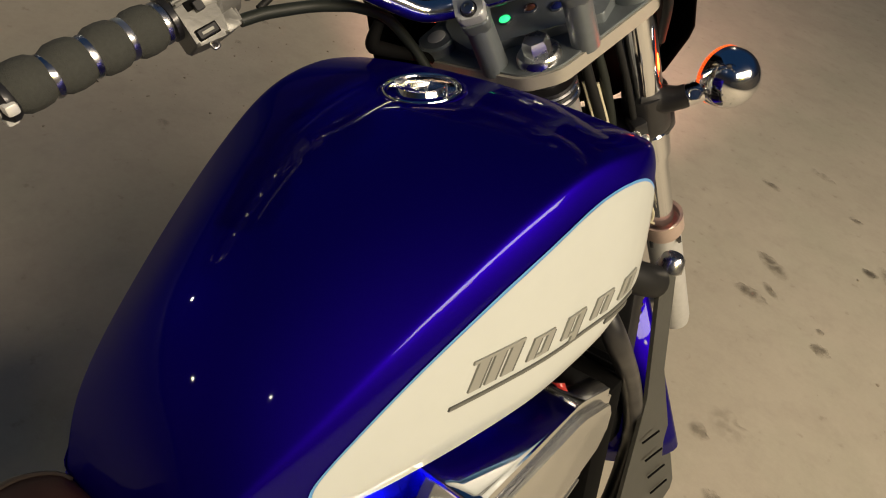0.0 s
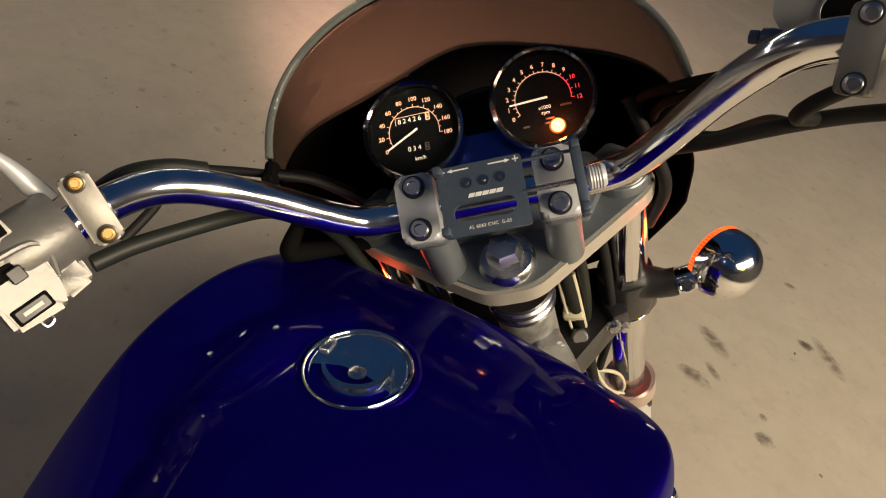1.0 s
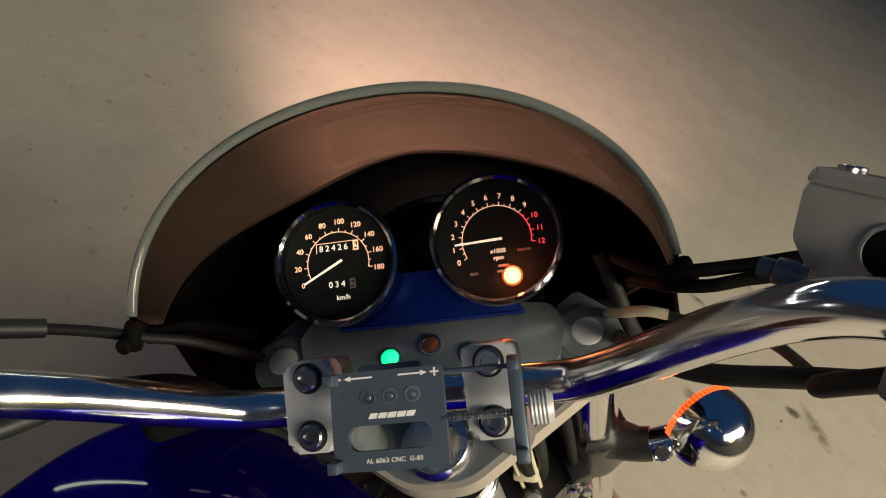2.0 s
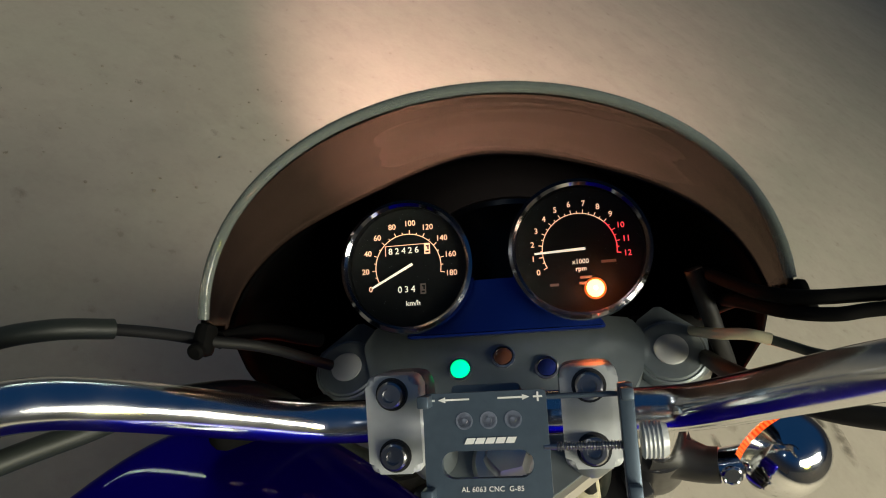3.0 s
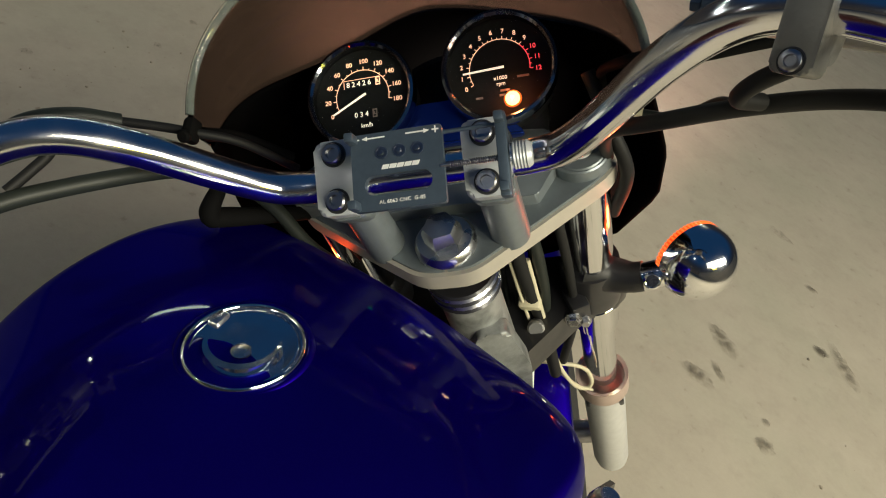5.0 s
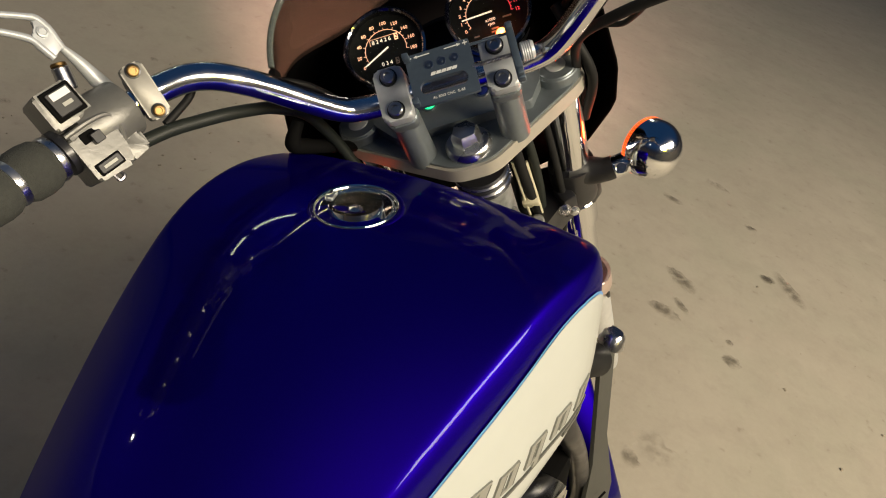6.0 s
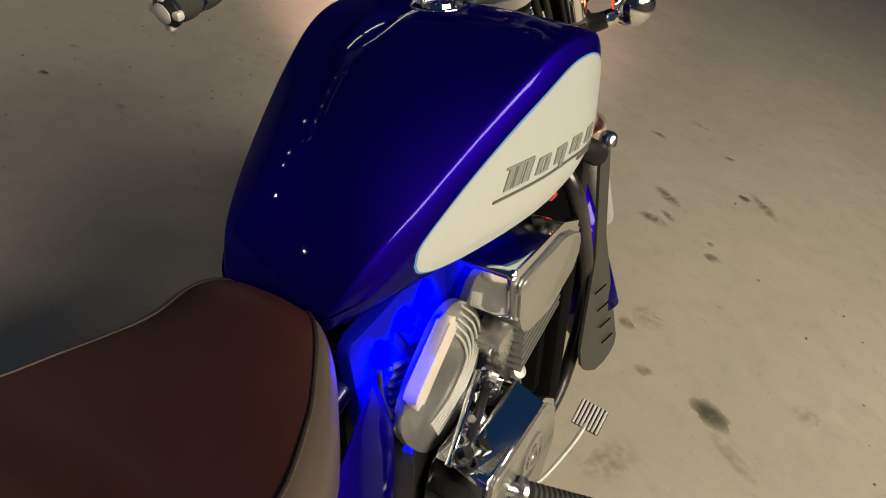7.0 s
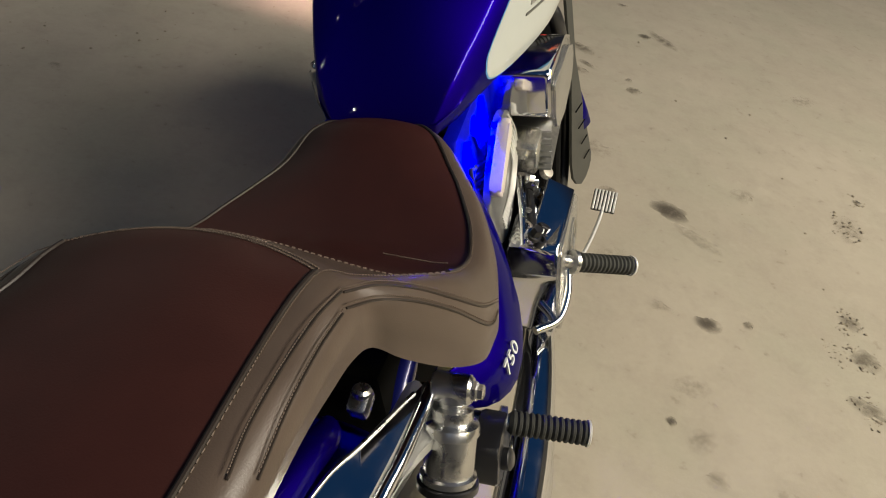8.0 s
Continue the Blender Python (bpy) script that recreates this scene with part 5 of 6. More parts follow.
bm = bmesh.new()
outer = rounded([(-0.0305, -0.0255), (0.0305, -0.0255), (0.0305, 0.0255), (-0.0305, 0.0255)], 0.002, 2)
slot = [(-0.0165 + 0.006 * math.cos(a), -0.009 + 0.0065 * math.sin(a)) for a in np.linspace(math.pi / 2, 3 * math.pi / 2, 9)] + [(0.0165 + 0.006 * math.cos(a), -0.009 + 0.0065 * math.sin(a)) for a in np.linspace(-math.pi / 2, math.pi / 2, 9)]
for z in (0.0, 0.005):
    edges = []
    for loop in (outer, slot):
        vs = [bm.verts.new((x, y, z)) for x, y in loop]
        edges += [bm.edges.new((vs[i], vs[(i + 1) % len(vs)])) for i in range(len(vs))]
    bmesh.ops.triangle_fill(bm, edges=edges, use_beauty=True)
top = [v for v in bm.verts]
lo, hi = [v for v in top if v.co.z < 0.001], [v for v in top if v.co.z > 0.001]
k = len(outer)
for start, count in ((0, k), (k, len(slot))):
    for i in range(count):
        j = (i + 1) % count
        bm.faces.new((lo[start + i], lo[start + j], hi[start + j], hi[start + i]))
hpart("back_plate", bm, SLATE)
for x in (-0.0285, 0.0680):
    bm = bmesh.new()
    if x > 0:
        box(bm, 0.007, 0.054, 0.010, pose(x, 0, 0.003), 0.0012)
        jaw = hpart("jaw", bm, SLATE, "dark clamping jaw")
    for y in (0.022, -0.022):
        bm = bmesh.new()
        box(bm, 0.006, 0.006, 0.011, pose(x, y, 0.0095), 0.001)
        part("hook", bm, SLATE, holder if x < 0 else jaw)
for y in (0.0215,):
    bm = bmesh.new()
    rod(bm, (0.026, y, -0.001), (0.070, y, -0.001), 0.0014, None, 12)
    hpart("guide_rod", bm, SLATE)
bm = bmesh.new()
for kk in range(24):
    lathe(bm, [(0.0016, 0), (0.0024, 0.0005), (0.0016, 0.001)], pose(0.034 + 0.0014 * kk, -0.0018, 0.004, 0, 90, 0), 10)
rod(bm, (0.028, -0.0018, 0.004), (0.071, -0.0018, 0.004), 0.0015, None, 10)
hpart("lead_screw", bm, STEEL, "threaded adjusting screw")
bm = bmesh.new()
lathe(bm, [(0.008, 0), (0.009, 0.001)] + [(0.009 - 0.0006 * (q % 2), 0.001 + 0.001 * q) for q in range(1, 10)] + [(0.007, 0.012)], pose(0.0735, -0.0005, 0.000, 0, 90, 0), 20)
hpart("thumb_wheel", bm, BRUSHED, "knurled bright thumb wheel")
for x in (-0.010, 0.002, 0.014):
    bm = bmesh.new()
    lathe(bm, [(0.0042, 0.0050), (0.0042, 0.0054), (0.0034, 0.0054), (0.0034, 0.0050)], pose(x, 0.0118, 0), 18)
    lathe(bm, [(0.0016, 0.0050), (0.0014, 0.0056), (0, 0.0057)], pose(x, 0.0118, 0), 12)
    hpart("plate_screw", bm, STEEL)
maker = new("maker_mark")
maker.parent = holder
tagged(maker, "row of short slanted white bars")
for k in range(5):
    bm = bmesh.new()
    x = -0.0105 + 0.0050 * k
    slab(bm, [(x, 0.0008), (x + 0.0043, 0.0008), (x + 0.0057, 0.0036), (x + 0.0014, 0.0036)], 0.0051, 0.0056)
    part("mark_bar", bm, WHITE_MARK, maker)
for sx in (-1, 1):
    bm = bmesh.new()
    box(bm, 0.012, 0.0009, 0.0004, pose(sx * 0.013, 0.0222, 0.0052))
    slab(bm, [(sx * 0.019, 0.0208), (sx * 0.0225, 0.0222), (sx * 0.019, 0.0236)][::sx], 0.0050, 0.0056)
    box(bm, 0.0045, 0.0009, 0.0004, pose(sx * 0.0265, 0.0222, 0.0052))
    if sx > 0:
        box(bm, 0.0009, 0.0045, 0.0005, pose(sx * 0.0265, 0.0222, 0.0052))
    hpart("arrow_mark", bm, WHITE_MARK, "white arrow marking")
words("AL 6063 CNC  G-85", 0.0034, pose(0.002, -0.0205, 0.0053), WHITE_MARK, holder, "inscription", spacing=1.05)
bm = bmesh.new()
box(bm, 0.036, 0.020, 0.022, pose(0, 0.016, -0.010, -28), 0.003)
hpart("mount_block", bm, SLATE)

# -- seat --
SEAT = (  # y, half width at the piping, top middle, piping height, widest half, widest height, lower half width, lower edge
    (0.196, 0.040, 0.744, 0.740, 0.050, 0.728, 0.048, 0.712), (0.186, 0.066, 0.757, 0.747, 0.080, 0.730, 0.078, 0.700), (0.160, 0.090, 0.762, 0.745, 0.112, 0.715, 0.110, 0.672),
    (0.120, 0.112, 0.746, 0.727, 0.140, 0.690, 0.138, 0.645), (0.070, 0.137, 0.732, 0.720, 0.168, 0.672, 0.166, 0.630), (0.025, 0.157, 0.722, 0.718, 0.186, 0.668, 0.184, 0.622),
    (-0.020, 0.171, 0.718, 0.722, 0.200, 0.668, 0.198, 0.618), (-0.050, 0.175, 0.727, 0.738, 0.205, 0.676, 0.201, 0.628), (-0.088, 0.174, 0.750, 0.770, 0.205, 0.692, 0.200, 0.648),
    (-0.134, 0.160, 0.796, 0.808, 0.192, 0.738, 0.186, 0.692), (-0.180, 0.134, 0.848, 0.846, 0.168, 0.795, 0.162, 0.752), (-0.202, 0.118, 0.870, 0.864, 0.152, 0.823, 0.148, 0.788),
    (-0.232, 0.115, 0.884, 0.871, 0.150, 0.838, 0.146, 0.806), (-0.270, 0.114, 0.890, 0.873, 0.151, 0.843, 0.146, 0.815), (-0.32, 0.118, 0.894, 0.878, 0.153, 0.848, 0.147, 0.824),
    (-0.42, 0.122, 0.894, 0.880, 0.155, 0.852, 0.149, 0.830), (-0.53, 0.114, 0.890, 0.876, 0.144, 0.852, 0.138, 0.832), (-0.61, 0.090, 0.880, 0.866, 0.110, 0.848, 0.104, 0.830), (-0.65, 0.050, 0.866, 0.852, 0.062, 0.840, 0.056, 0.826))
SEAT_S = [spline([(r[0], r[k], 0) for r in SEAT], 4) for k in range(1, 8)]


def seat_ring(i):
    """The top and the flank of one cross-section, bowed backward toward the sides."""
    y = SEAT_S[0][i].x
    bow = 5.0 * float(np.interp(y, (-0.55, -0.45, -0.15, -0.074, -0.02, 0.02), (0, 0.35, 0.35, 0.30, 0.1, 0)))
    wp, zt, zp, ww, zw, wl, zl = [s[i].y for s in SEAT_S]
    top = [(wp * q, zt + (zp - zt) * q ** 2.4) for q in (0, 0.2, 0.4, 0.6, 0.8, 0.92, 1.0)]
    side = [(wp + (ww - wp) * math.sin(q * math.pi / 2), zw + (zp - zw) * math.cos(q * math.pi / 2)) for q in (0.0, 0.2, 0.4, 0.7, 1.0)]
    side += [(ww + (wl - ww) * q, zw + (zl - zw) * q) for q in (0.3, 0.65, 1.0)]
    return [[Vector((x, y - bow * min(x, 0.13) ** 2, z)) for x, z in line] for line in (top, side)]


NS = len(SEAT_S[0]) - 1
DISH, CREST, LIP = 32, 42, 45  # where the rider's dish ends and the pillion pad begins
bm = bmesh.new()
box(bm, 0.18, 0.42, 0.02, pose(0, -0.43, 0.825), 0.006)
seat = bpart("seat", bm, BLACK, "two-up brown leather seat with dark oxblood tops")


def flip(v, sx):
    return Vector((sx * v.x, v.y, v.z))


def seat_off(y):
    """The rider's part sits a little to the right."""
    return Vector((float(np.interp(y, (-0.24, -0.12, 0.10, 0.19), (0.009, 0.012, 0.012, 0))), 0, 0))


def on_seat(v, sx):
    return flip(v, sx) + seat_off(v.y)


def on_top(i, q):
    """A point of the seat's top at ring i (may be broken), q from -1 to 1 across."""
    i = min(max(i, 0), NS - 1e-4)
    a, b = [seat_ring(j) for j in (int(i), int(i) + 1)]
    w = []
    for top, _ in (a, b):
        k = float(np.interp(abs(q), (0, 0.2, 0.4, 0.6, 0.8, 0.92, 1.0), range(7)))
        k0 = min(int(k), 5)
        w.append(top[k0].lerp(top[k0 + 1], k - k0))
    return on_seat(w[0].lerp(w[1], i - int(i)), 1 if q >= 0 else -1)


def dish_end(q):
    return DISH + (CREST - DISH) * (1 - abs(q) ** 1.2)


ACROSS = [math.sin(k * math.pi / 2) for k in np.linspace(-1, 1, 29)]
for name, a, b, n, mat, label in (("rider_pad", lambda q: 0, dish_end, 34, SEAT_TOP, "dark oxblood leather rider seat top"), ("seat_bolster", dish_end, lambda q: LIP, 14, SEAT_SIDE, "brown leather bolster behind the rider"),
                                  ("pillion_pad", lambda q: LIP, lambda q: NS, 30, SEAT_TOP, "dark oxblood leather pillion seat top")):
    bm = bmesh.new()
    skin(bm, [[bm.verts.new(on_top(a(q) + (b(q) - a(q)) * k / n, q)) for q in ACROSS] for k in range(n + 1)], False, False)
    part(name, bm, mat, seat, label, angle=70)


def on_flank(i, k):
    """A point on the flank at ring i (may be broken) and flank place k."""
    i0, k0 = min(int(i), NS - 1), int(k)
    rows = [seat_ring(j)[1] for j in (i0, i0 + 1)]
    a, b = [r[k0].lerp(r[k0 + 1], k - k0) for r in rows]
    return a.lerp(b, i - i0) + Vector((0.0008, 0, 0.0008))


def stitches(bm, places, sx):
    """Short threads along a line of places."""
    line = [on_seat(p, sx) for p in places]
    for a, b in zip(line, line[1:]):
        tube(bm, [a, a.lerp(b, 0.6)], 0.0006, 5, 0)



def seam(*pts):
    """A seam on the right flank, before the seat's sideways offset."""
    return [Vector(p) - seat_off(p[1]) for p in pts]


SEAMS = (seam((0.1485, -0.2400, 0.8558), (0.1610, -0.2110, 0.8381), (0.1799, -0.1815, 0.8103), (0.2002, -0.1470, 0.7691), (0.2145, -0.1042, 0.7192), (0.2138, -0.0436, 0.6675)),
         seam((0.1542, -0.2512, 0.8511), (0.1645, -0.2197, 0.8310), (0.1829, -0.1899, 0.8036), (0.2025, -0.1547, 0.7607), (0.2183, -0.1000, 0.6890), (0.2150, -0.0500, 0.6580)),
         seam((0.1475, -0.2408, 0.8571), (0.1450, -0.2760, 0.8654), (0.1448, -0.3260, 0.8710), (0.1469, -0.3733, 0.8740), (0.1511, -0.4072, 0.8733)),
         seam((0.1547, -0.2583, 0.8528), (0.1543, -0.2982, 0.8581), (0.1572, -0.3482, 0.8625), (0.1610, -0.3972, 0.8607)))
for sx in (1, -1):
    bm = bmesh.new()
    rows = [[bm.verts.new(on_seat(p, sx)) for p in seat_ring(i)[1]] for i in range(NS + 1)]
    skin(bm, rows, False, False)
    part("seat_side", bm, SEAT_SIDE, seat, "lighter brown leather seat flank", angle=70)
    for a, b in ((2, DISH), (LIP, NS)):
        bm = bmesh.new()
        tube(bm, [on_seat(seat_ring(i)[0][-1] + Vector((0.0005, 0, 0.0008)), sx) for i in range(a, b + 1)], 0.0022, 8, 0)
        part("piping", bm, PIPING, seat)
    for line in SEAMS:
        bm = bmesh.new()
        tube(bm, [on_seat(p + Vector((0.0006, 0, 0.0006)), sx) for p in line], 0.0011, 6)
        part("flank_seam", bm, PIPING, seat)
        bm = bmesh.new()
        stitches(bm, [p + Vector((0.0012, 0.001, 0.0045)) for p in spline(line, 18)], sx)
        part("stitching", bm, THREAD, seat)
    bm = bmesh.new()
    stitches(bm, [on_flank(i, 0.22) for i in np.arange(2, NS - 3, 0.22)], sx)
    part("stitching", bm, THREAD, seat)
for end in (dish_end, lambda q: LIP, lambda q: LIP - 0.7):
    bm = bmesh.new()
    across = [on_top(end(q), q) for q in np.linspace(-1, 1, 81)]
    for a, b in zip(across, across[1:]):
        tube(bm, [a + Vector((0, 0, 0.0008)), a.lerp(b, 0.6) + Vector((0, 0, 0.0008))], 0.0008, 5, 0)
    part("stitching", bm, THREAD, seat)
bm = bmesh.new()
inner = [on_top(27.0 + 1.5 * (q - 0.45) ** 2, q) for q in np.linspace(0.45, 0.9, 22)]
for a, b in zip(inner, inner[1:]):
    tube(bm, [a + Vector((0, 0, 0.0008)), a.lerp(b, 0.6) + Vector((0, 0, 0.0008))], 0.0008, 5, 0)
part("stitching", bm, THREAD, seat)

# -- side covers --
for sx in (1, -1):
    bm = bmesh.new()
    rows = []
    for y, x0, z0, x1, z1 in ((0.235, 0.110, 0.650, 0.135, 0.540), (0.18, 0.135, 0.660, 0.172, 0.495), (0.10, 0.160, 0.648, 0.212, 0.478), (0.03, 0.178, 0.625, 0.228, 0.475), (-0.03, 0.186, 0.605, 0.224, 0.488), (-0.075, 0.176, 0.595, 0.202, 0.510), (-0.098, 0.155, 0.590, 0.172, 0.535)):
        row = []
        for k in range(9):
            q = k / 8
            row.append(bm.verts.new((sx * (x0 + (x1 - x0) * math.sin(q * 1.9) + 0.0), y, z0 + (z1 - z0) * q)))
        rows.append(row)
    skin(bm, rows, False, False)
    cover = bpart("side_cover", bm, BLUE, "candy blue side cover with a white size number", 60)
    s = cover.modifiers.new("thick", "SOLIDIFY")
    s.thickness = 0.003
    s2 = cover.modifiers.new("round", "SUBSURF")
    s2.levels = s2.render_levels = 1
words("750", 0.030, axes((0.2195, -0.016, 0.545), (-0.05, 0.96, 0.29), (-0.35, -0.29, 0.89), (0.935, -0.04, 0.35)) @ Matrix(((1, 0.35, 0, 0), (0, 1, 0, 0), (0, 0, 1, 0), (0, 0, 0, 1))), WHITE_MARK, cover, "figure", 0.0012)

# -- engine --
bm = bmesh.new()
box(bm, 0.27, 0.34, 0.26, pose(0, 0.45, 0.34), 0.03)
engine = bpart("engine", bm, BLACK_METAL, "silver V-four engine with chrome covers")
bm = bmesh.new()
box(bm, 0.24, 0.18, 0.14, pose(0, 0.53, 0.58, 15), 0.01)
front = part("front_cylinders", bm, BLACK_METAL, engine, "finned front cylinder block")
for k in range(7):
    bm = bmesh.new()
    box(bm, 0.39, 0.15, 0.005, pose(0, 0.555, 0.515 + 0.013 * k, 15), 0.001)
    part("fin", bm, SATIN_GREY, front)
bm = bmesh.new()
box(bm, 0.20, 0.14, 0.15, pose(0, 0.34, 0.57, -25), 0.01)
rear = part("rear_cylinders", bm, BLACK_METAL, engine)
for k in range(8):
    bm = bmesh.new()
    box(bm, 0.22, 0.15, 0.006, pose(0, 0.335, 0.50 + 0.014 * k, -25), 0.001)
    part("fin", bm, SATIN_GREY, rear)
for sx in (1, -1):
    bm = bmesh.new()
    slab(bm, rounded([(0.400, 0.726), (0.57, 0.716), (0.648, 0.682), (0.636, 0.630), (0.52, 0.610), (0.412, 0.640)], 0.012), 0.10, 0.205, Matrix(((0, 0, sx, 0), (1, 0, 0, 0), (0, 1, 0, 0), (0, 0, 0, 1))), 0.010, 3)
    part("head_cover", bm, CHROME, engine, "polished chrome front cylinder head cover")
    bm = bmesh.new()
    slab(bm, rounded([(0.412, 0.704), (0.57, 0.696), (0.640, 0.668), (0.634, 0.615), (0.530, 0.590), (0.440, 0.605), (0.416, 0.645)], 0.015), 0.205, 0.212, Matrix(((0, 0, sx, 0), (1, 0, 0, 0), (0, 1, 0, 0), (0, 0, 0, 1))), 0.004)
    part("head_plate", bm, GREY_PLATE, engine, "satin grey head cover plate")
    lens = [(0.242, 0.556), (0.262, 0.606), (0.336, 0.672), (0.385, 0.672), (0.432, 0.632), (0.464, 0.575), (0.456, 0.505), (0.395, 0.432), (0.318, 0.442), (0.272, 0.495)]
    bm = bmesh.new()
    slab(bm, rounded(lens, 0.03), 0.124, 0.136, Matrix(((0, 0, sx, 0), (1, 0, 0, 0), (0, 1, 0, 0), (0, 0, 0, 1))), 0.005)
    rc = part("rear_head_cover", bm, SATIN_GREY, engine, "ribbed rear cylinder head cover")
    bm = bmesh.new()
    pad_line = [(0.306 + 0.761 * a - 0.649 * b, 0.630 + 0.649 * a + 0.761 * b) for a, b in ((-0.062, -0.013), (0.050, -0.015), (0.062, -0.004), (0.060, 0.013), (-0.050, 0.016), (-0.063, 0.006))]
    slab(bm, rounded(pad_line, 0.010), 0.134, 0.153, Matrix(((0, 0, sx, 0), (1, 0, 0, 0), (0, 1, 0, 0), (0, 0, 0, 1))), 0.007, 4)
    part("satin_insert", bm, PINKISH, engine, "smooth satin pad on the head cover")
    for k in range(5):
        bm = bmesh.new()
        q = 0.009 * k
        tube(bm, [(sx * 0.137, 0.395 - 0.6 * q, 0.655 - 0.8 * q), (sx * 0.139, 0.440 - q, 0.600 - 0.5 * q), (sx * 0.139, 0.446 - q, 0.545), (sx * 0.139, 0.405 - 0.9 * q, 0.490 + 0.6 * q), (sx * 0.138, 0.335 - 0.5 * q, 0.466 + q)], 0.0020, 8)
        part("cover_rib", bm, RIB_WHITE, rc)
    if sx > 0:
        continue
    bm = bmesh.new()
    lathe(bm, [(0.105, 0), (0.105, 0.025), (0.098, 0.034), (0.080, 0.038), (0.078, 0.034), (0.030, 0.036), (0, 0.036)], Matrix.Translation((sx * 0.165, 0.52, 0.305)) @ frame_of((sx, 0, 0)), 48)
    cc = part("clutch_cover", bm, CHROME, engine, "round chrome clutch cover")
    for k in range(8):
        bm = bmesh.new()
        a = 2 * math.pi * k / 8
        bolt(bm, Matrix.Translation((sx * 0.190, 0.52 + 0.092 * math.cos(a), 0.305 + 0.092 * math.sin(a))) @ frame_of((sx, 0, 0)), 0.006, 0.006, True)
        part("cover_bolt", bm, STEEL, cc)
    bm = bmesh.new()
    slab(bm, rounded([(0.26, 0.40), (0.36, 0.42), (0.40, 0.36), (0.38, 0.22), (0.27, 0.22)], 0.02), 0.14, 0.195, Matrix(((0, 0, sx, 0), (1, 0, 0, 0), (0, 1, 0, 0), (0, 0, 0, 1))), 0.006)
    part("rear_case_cover", bm, CHROME, engine, "chrome rear crankcase cover")
    bm = bmesh.new()
    rod(bm, (sx * 0.10, 0.462, 0.50), (sx * 0.155, 0.462, 0.55), 0.022, 0.026, 18, 0.003)
    rod(bm, (sx * 0.12, 0.42, 0.44), (sx * 0.160, 0.42, 0.45), 0.020, 0.020, 18, 0.003)
    part("water_pipe", bm, CHROME_WORN, engine)
SIDE = Matrix(((0, 0, 1, 0), (1, 0, 0, 0), (0, 1, 0, 0), (0, 0, 0, 1)))
case = [(0.500, 0.446), (0.312, 0.452), (0.288, 0.400), (0.295, 0.260), (0.400, 0.205), (0.500, 0.220), (0.568, 0.300), (0.552, 0.400)]
bm = bmesh.new()
slab(bm, rounded(case, 0.012), 0.145, 0.232, SIDE, 0.006, 3)
cover = part("crankcase_cover", bm, CHROME, engine, "polished chrome crankcase cover")
bm = bmesh.new()
slab(bm, rounded([(y * 0.94 + 0.025, z * 0.94 + 0.019) for y, z in case], 0.012), 0.232, 0.238, SIDE, 0.003)
part("case_plate", bm, GREY_PLATE, cover, "satin grey outer plate")
bm = bmesh.new()
lathe(bm, [(0.040, 0.237), (0.040, 0.241), (0.035, 0.242), (0.034, 0.239), (0.022, 0.239), (0.021, 0.242), (0.016, 0.242), (0.015, 0.239)], pose(0, 0.455, 0.362) @ frame_of((1, 0, 0)), 36)
part("case_emblem", bm, GREY_PLATE, cover)
bm = bmesh.new()
box(bm, 0.056, 0.178, 0.012, pose(0.208, 0.395, 0.4535, 6, 25, 0), 0.004)
part("case_top", bm, CHROME, cover, "flat polished top of the crankcase cover")
rng = random.Random(4)
for k in range(22):
    bm = bmesh.new()
    q = rng.random()
    x, y, z = 0.150 + 0.045 * (1 - q) + rng.uniform(-0.012, 0.012), 0.310 + 0.160 * q, 0.452 + rng.uniform(-0.004, 0.022)
    bolt(bm, Matrix.Translation((x, y, z)) @ frame_of((rng.uniform(-0.2, 0.8), rng.uniform(-0.5, 0.5), rng.uniform(0.3, 1))), rng.uniform(0.006, 0.0125), rng.uniform(0.010, 0.024), k % 3 > 0)
    part("fitting", bm, (CHROME, CHROME_WORN, BLACK_METAL, CHROME)[k % 4], engine)
for k, line in enumerate((((0.150, 0.47, 0.475), (0.165, 0.42, 0.478), (0.180, 0.36, 0.470), (0.196, 0.31, 0.455)), ((0.140, 0.45, 0.495), (0.152, 0.40, 0.490), (0.165, 0.35, 0.480), (0.175, 0.30, 0.460)))):
    bm = bmesh.new()
    tube(bm, line, (0.0075, 0.0055)[k], 12)
    part("fuel_line", bm, (BLACK_METAL, CHROME)[k], engine)

bm = bmesh.new()
for sx in (1, -1):
    slab(bm, rounded([(0.195, 0.712), (0.40, 0.735), (0.60, 0.745), (0.625, 0.690), (0.48, 0.640), (0.36, 0.600), (0.27, 0.520), (0.215, 0.560)], 0.015), 0.085, 0.105, Matrix(((0, 0, sx, 0), (1, 0, 0, 0), (0, 1, 0, 0), (0, 0, 0, 1))), 0.004)
shroud = bpart("frame_cover", bm, LED_COVER, "frame cover under the tank, lit blue")
for y, z in ((0.3222, 0.6556), (0.2580, 0.6270)):
    bm = bmesh.new()
    lathe(bm, [(0.017, 0), (0.017, 0.004), (0.013, 0.006), (0.011, 0.002), (0.007, 0.002), (0.006, 0.006), (0, 0.006)], Matrix.Translation((0.105, y, z)) @ frame_of((1, 0, 0)), 24)
    part("cover_grommet", bm, LED_COVER, shroud)
bm = bmesh.new()
slab(bm, [(0.286, 0.676), (0.292, 0.680), (0.318, 0.640), (0.345, 0.628), (0.343, 0.621), (0.312, 0.633)], 0.105, 0.111, SIDE, 0.0015)
part("cover_tab", bm, LED_COVER, shroud)
bm = bmesh.new()
tube(bm, [(0.112, 0.240, 0.650), (0.116, 0.238, 0.610), (0.118, 0.250, 0.575), (0.122, 0.272, 0.545)], 0.0035, 10)
part("cover_lead", bm, BLACK_METAL, shroud)
bm = bmesh.new()
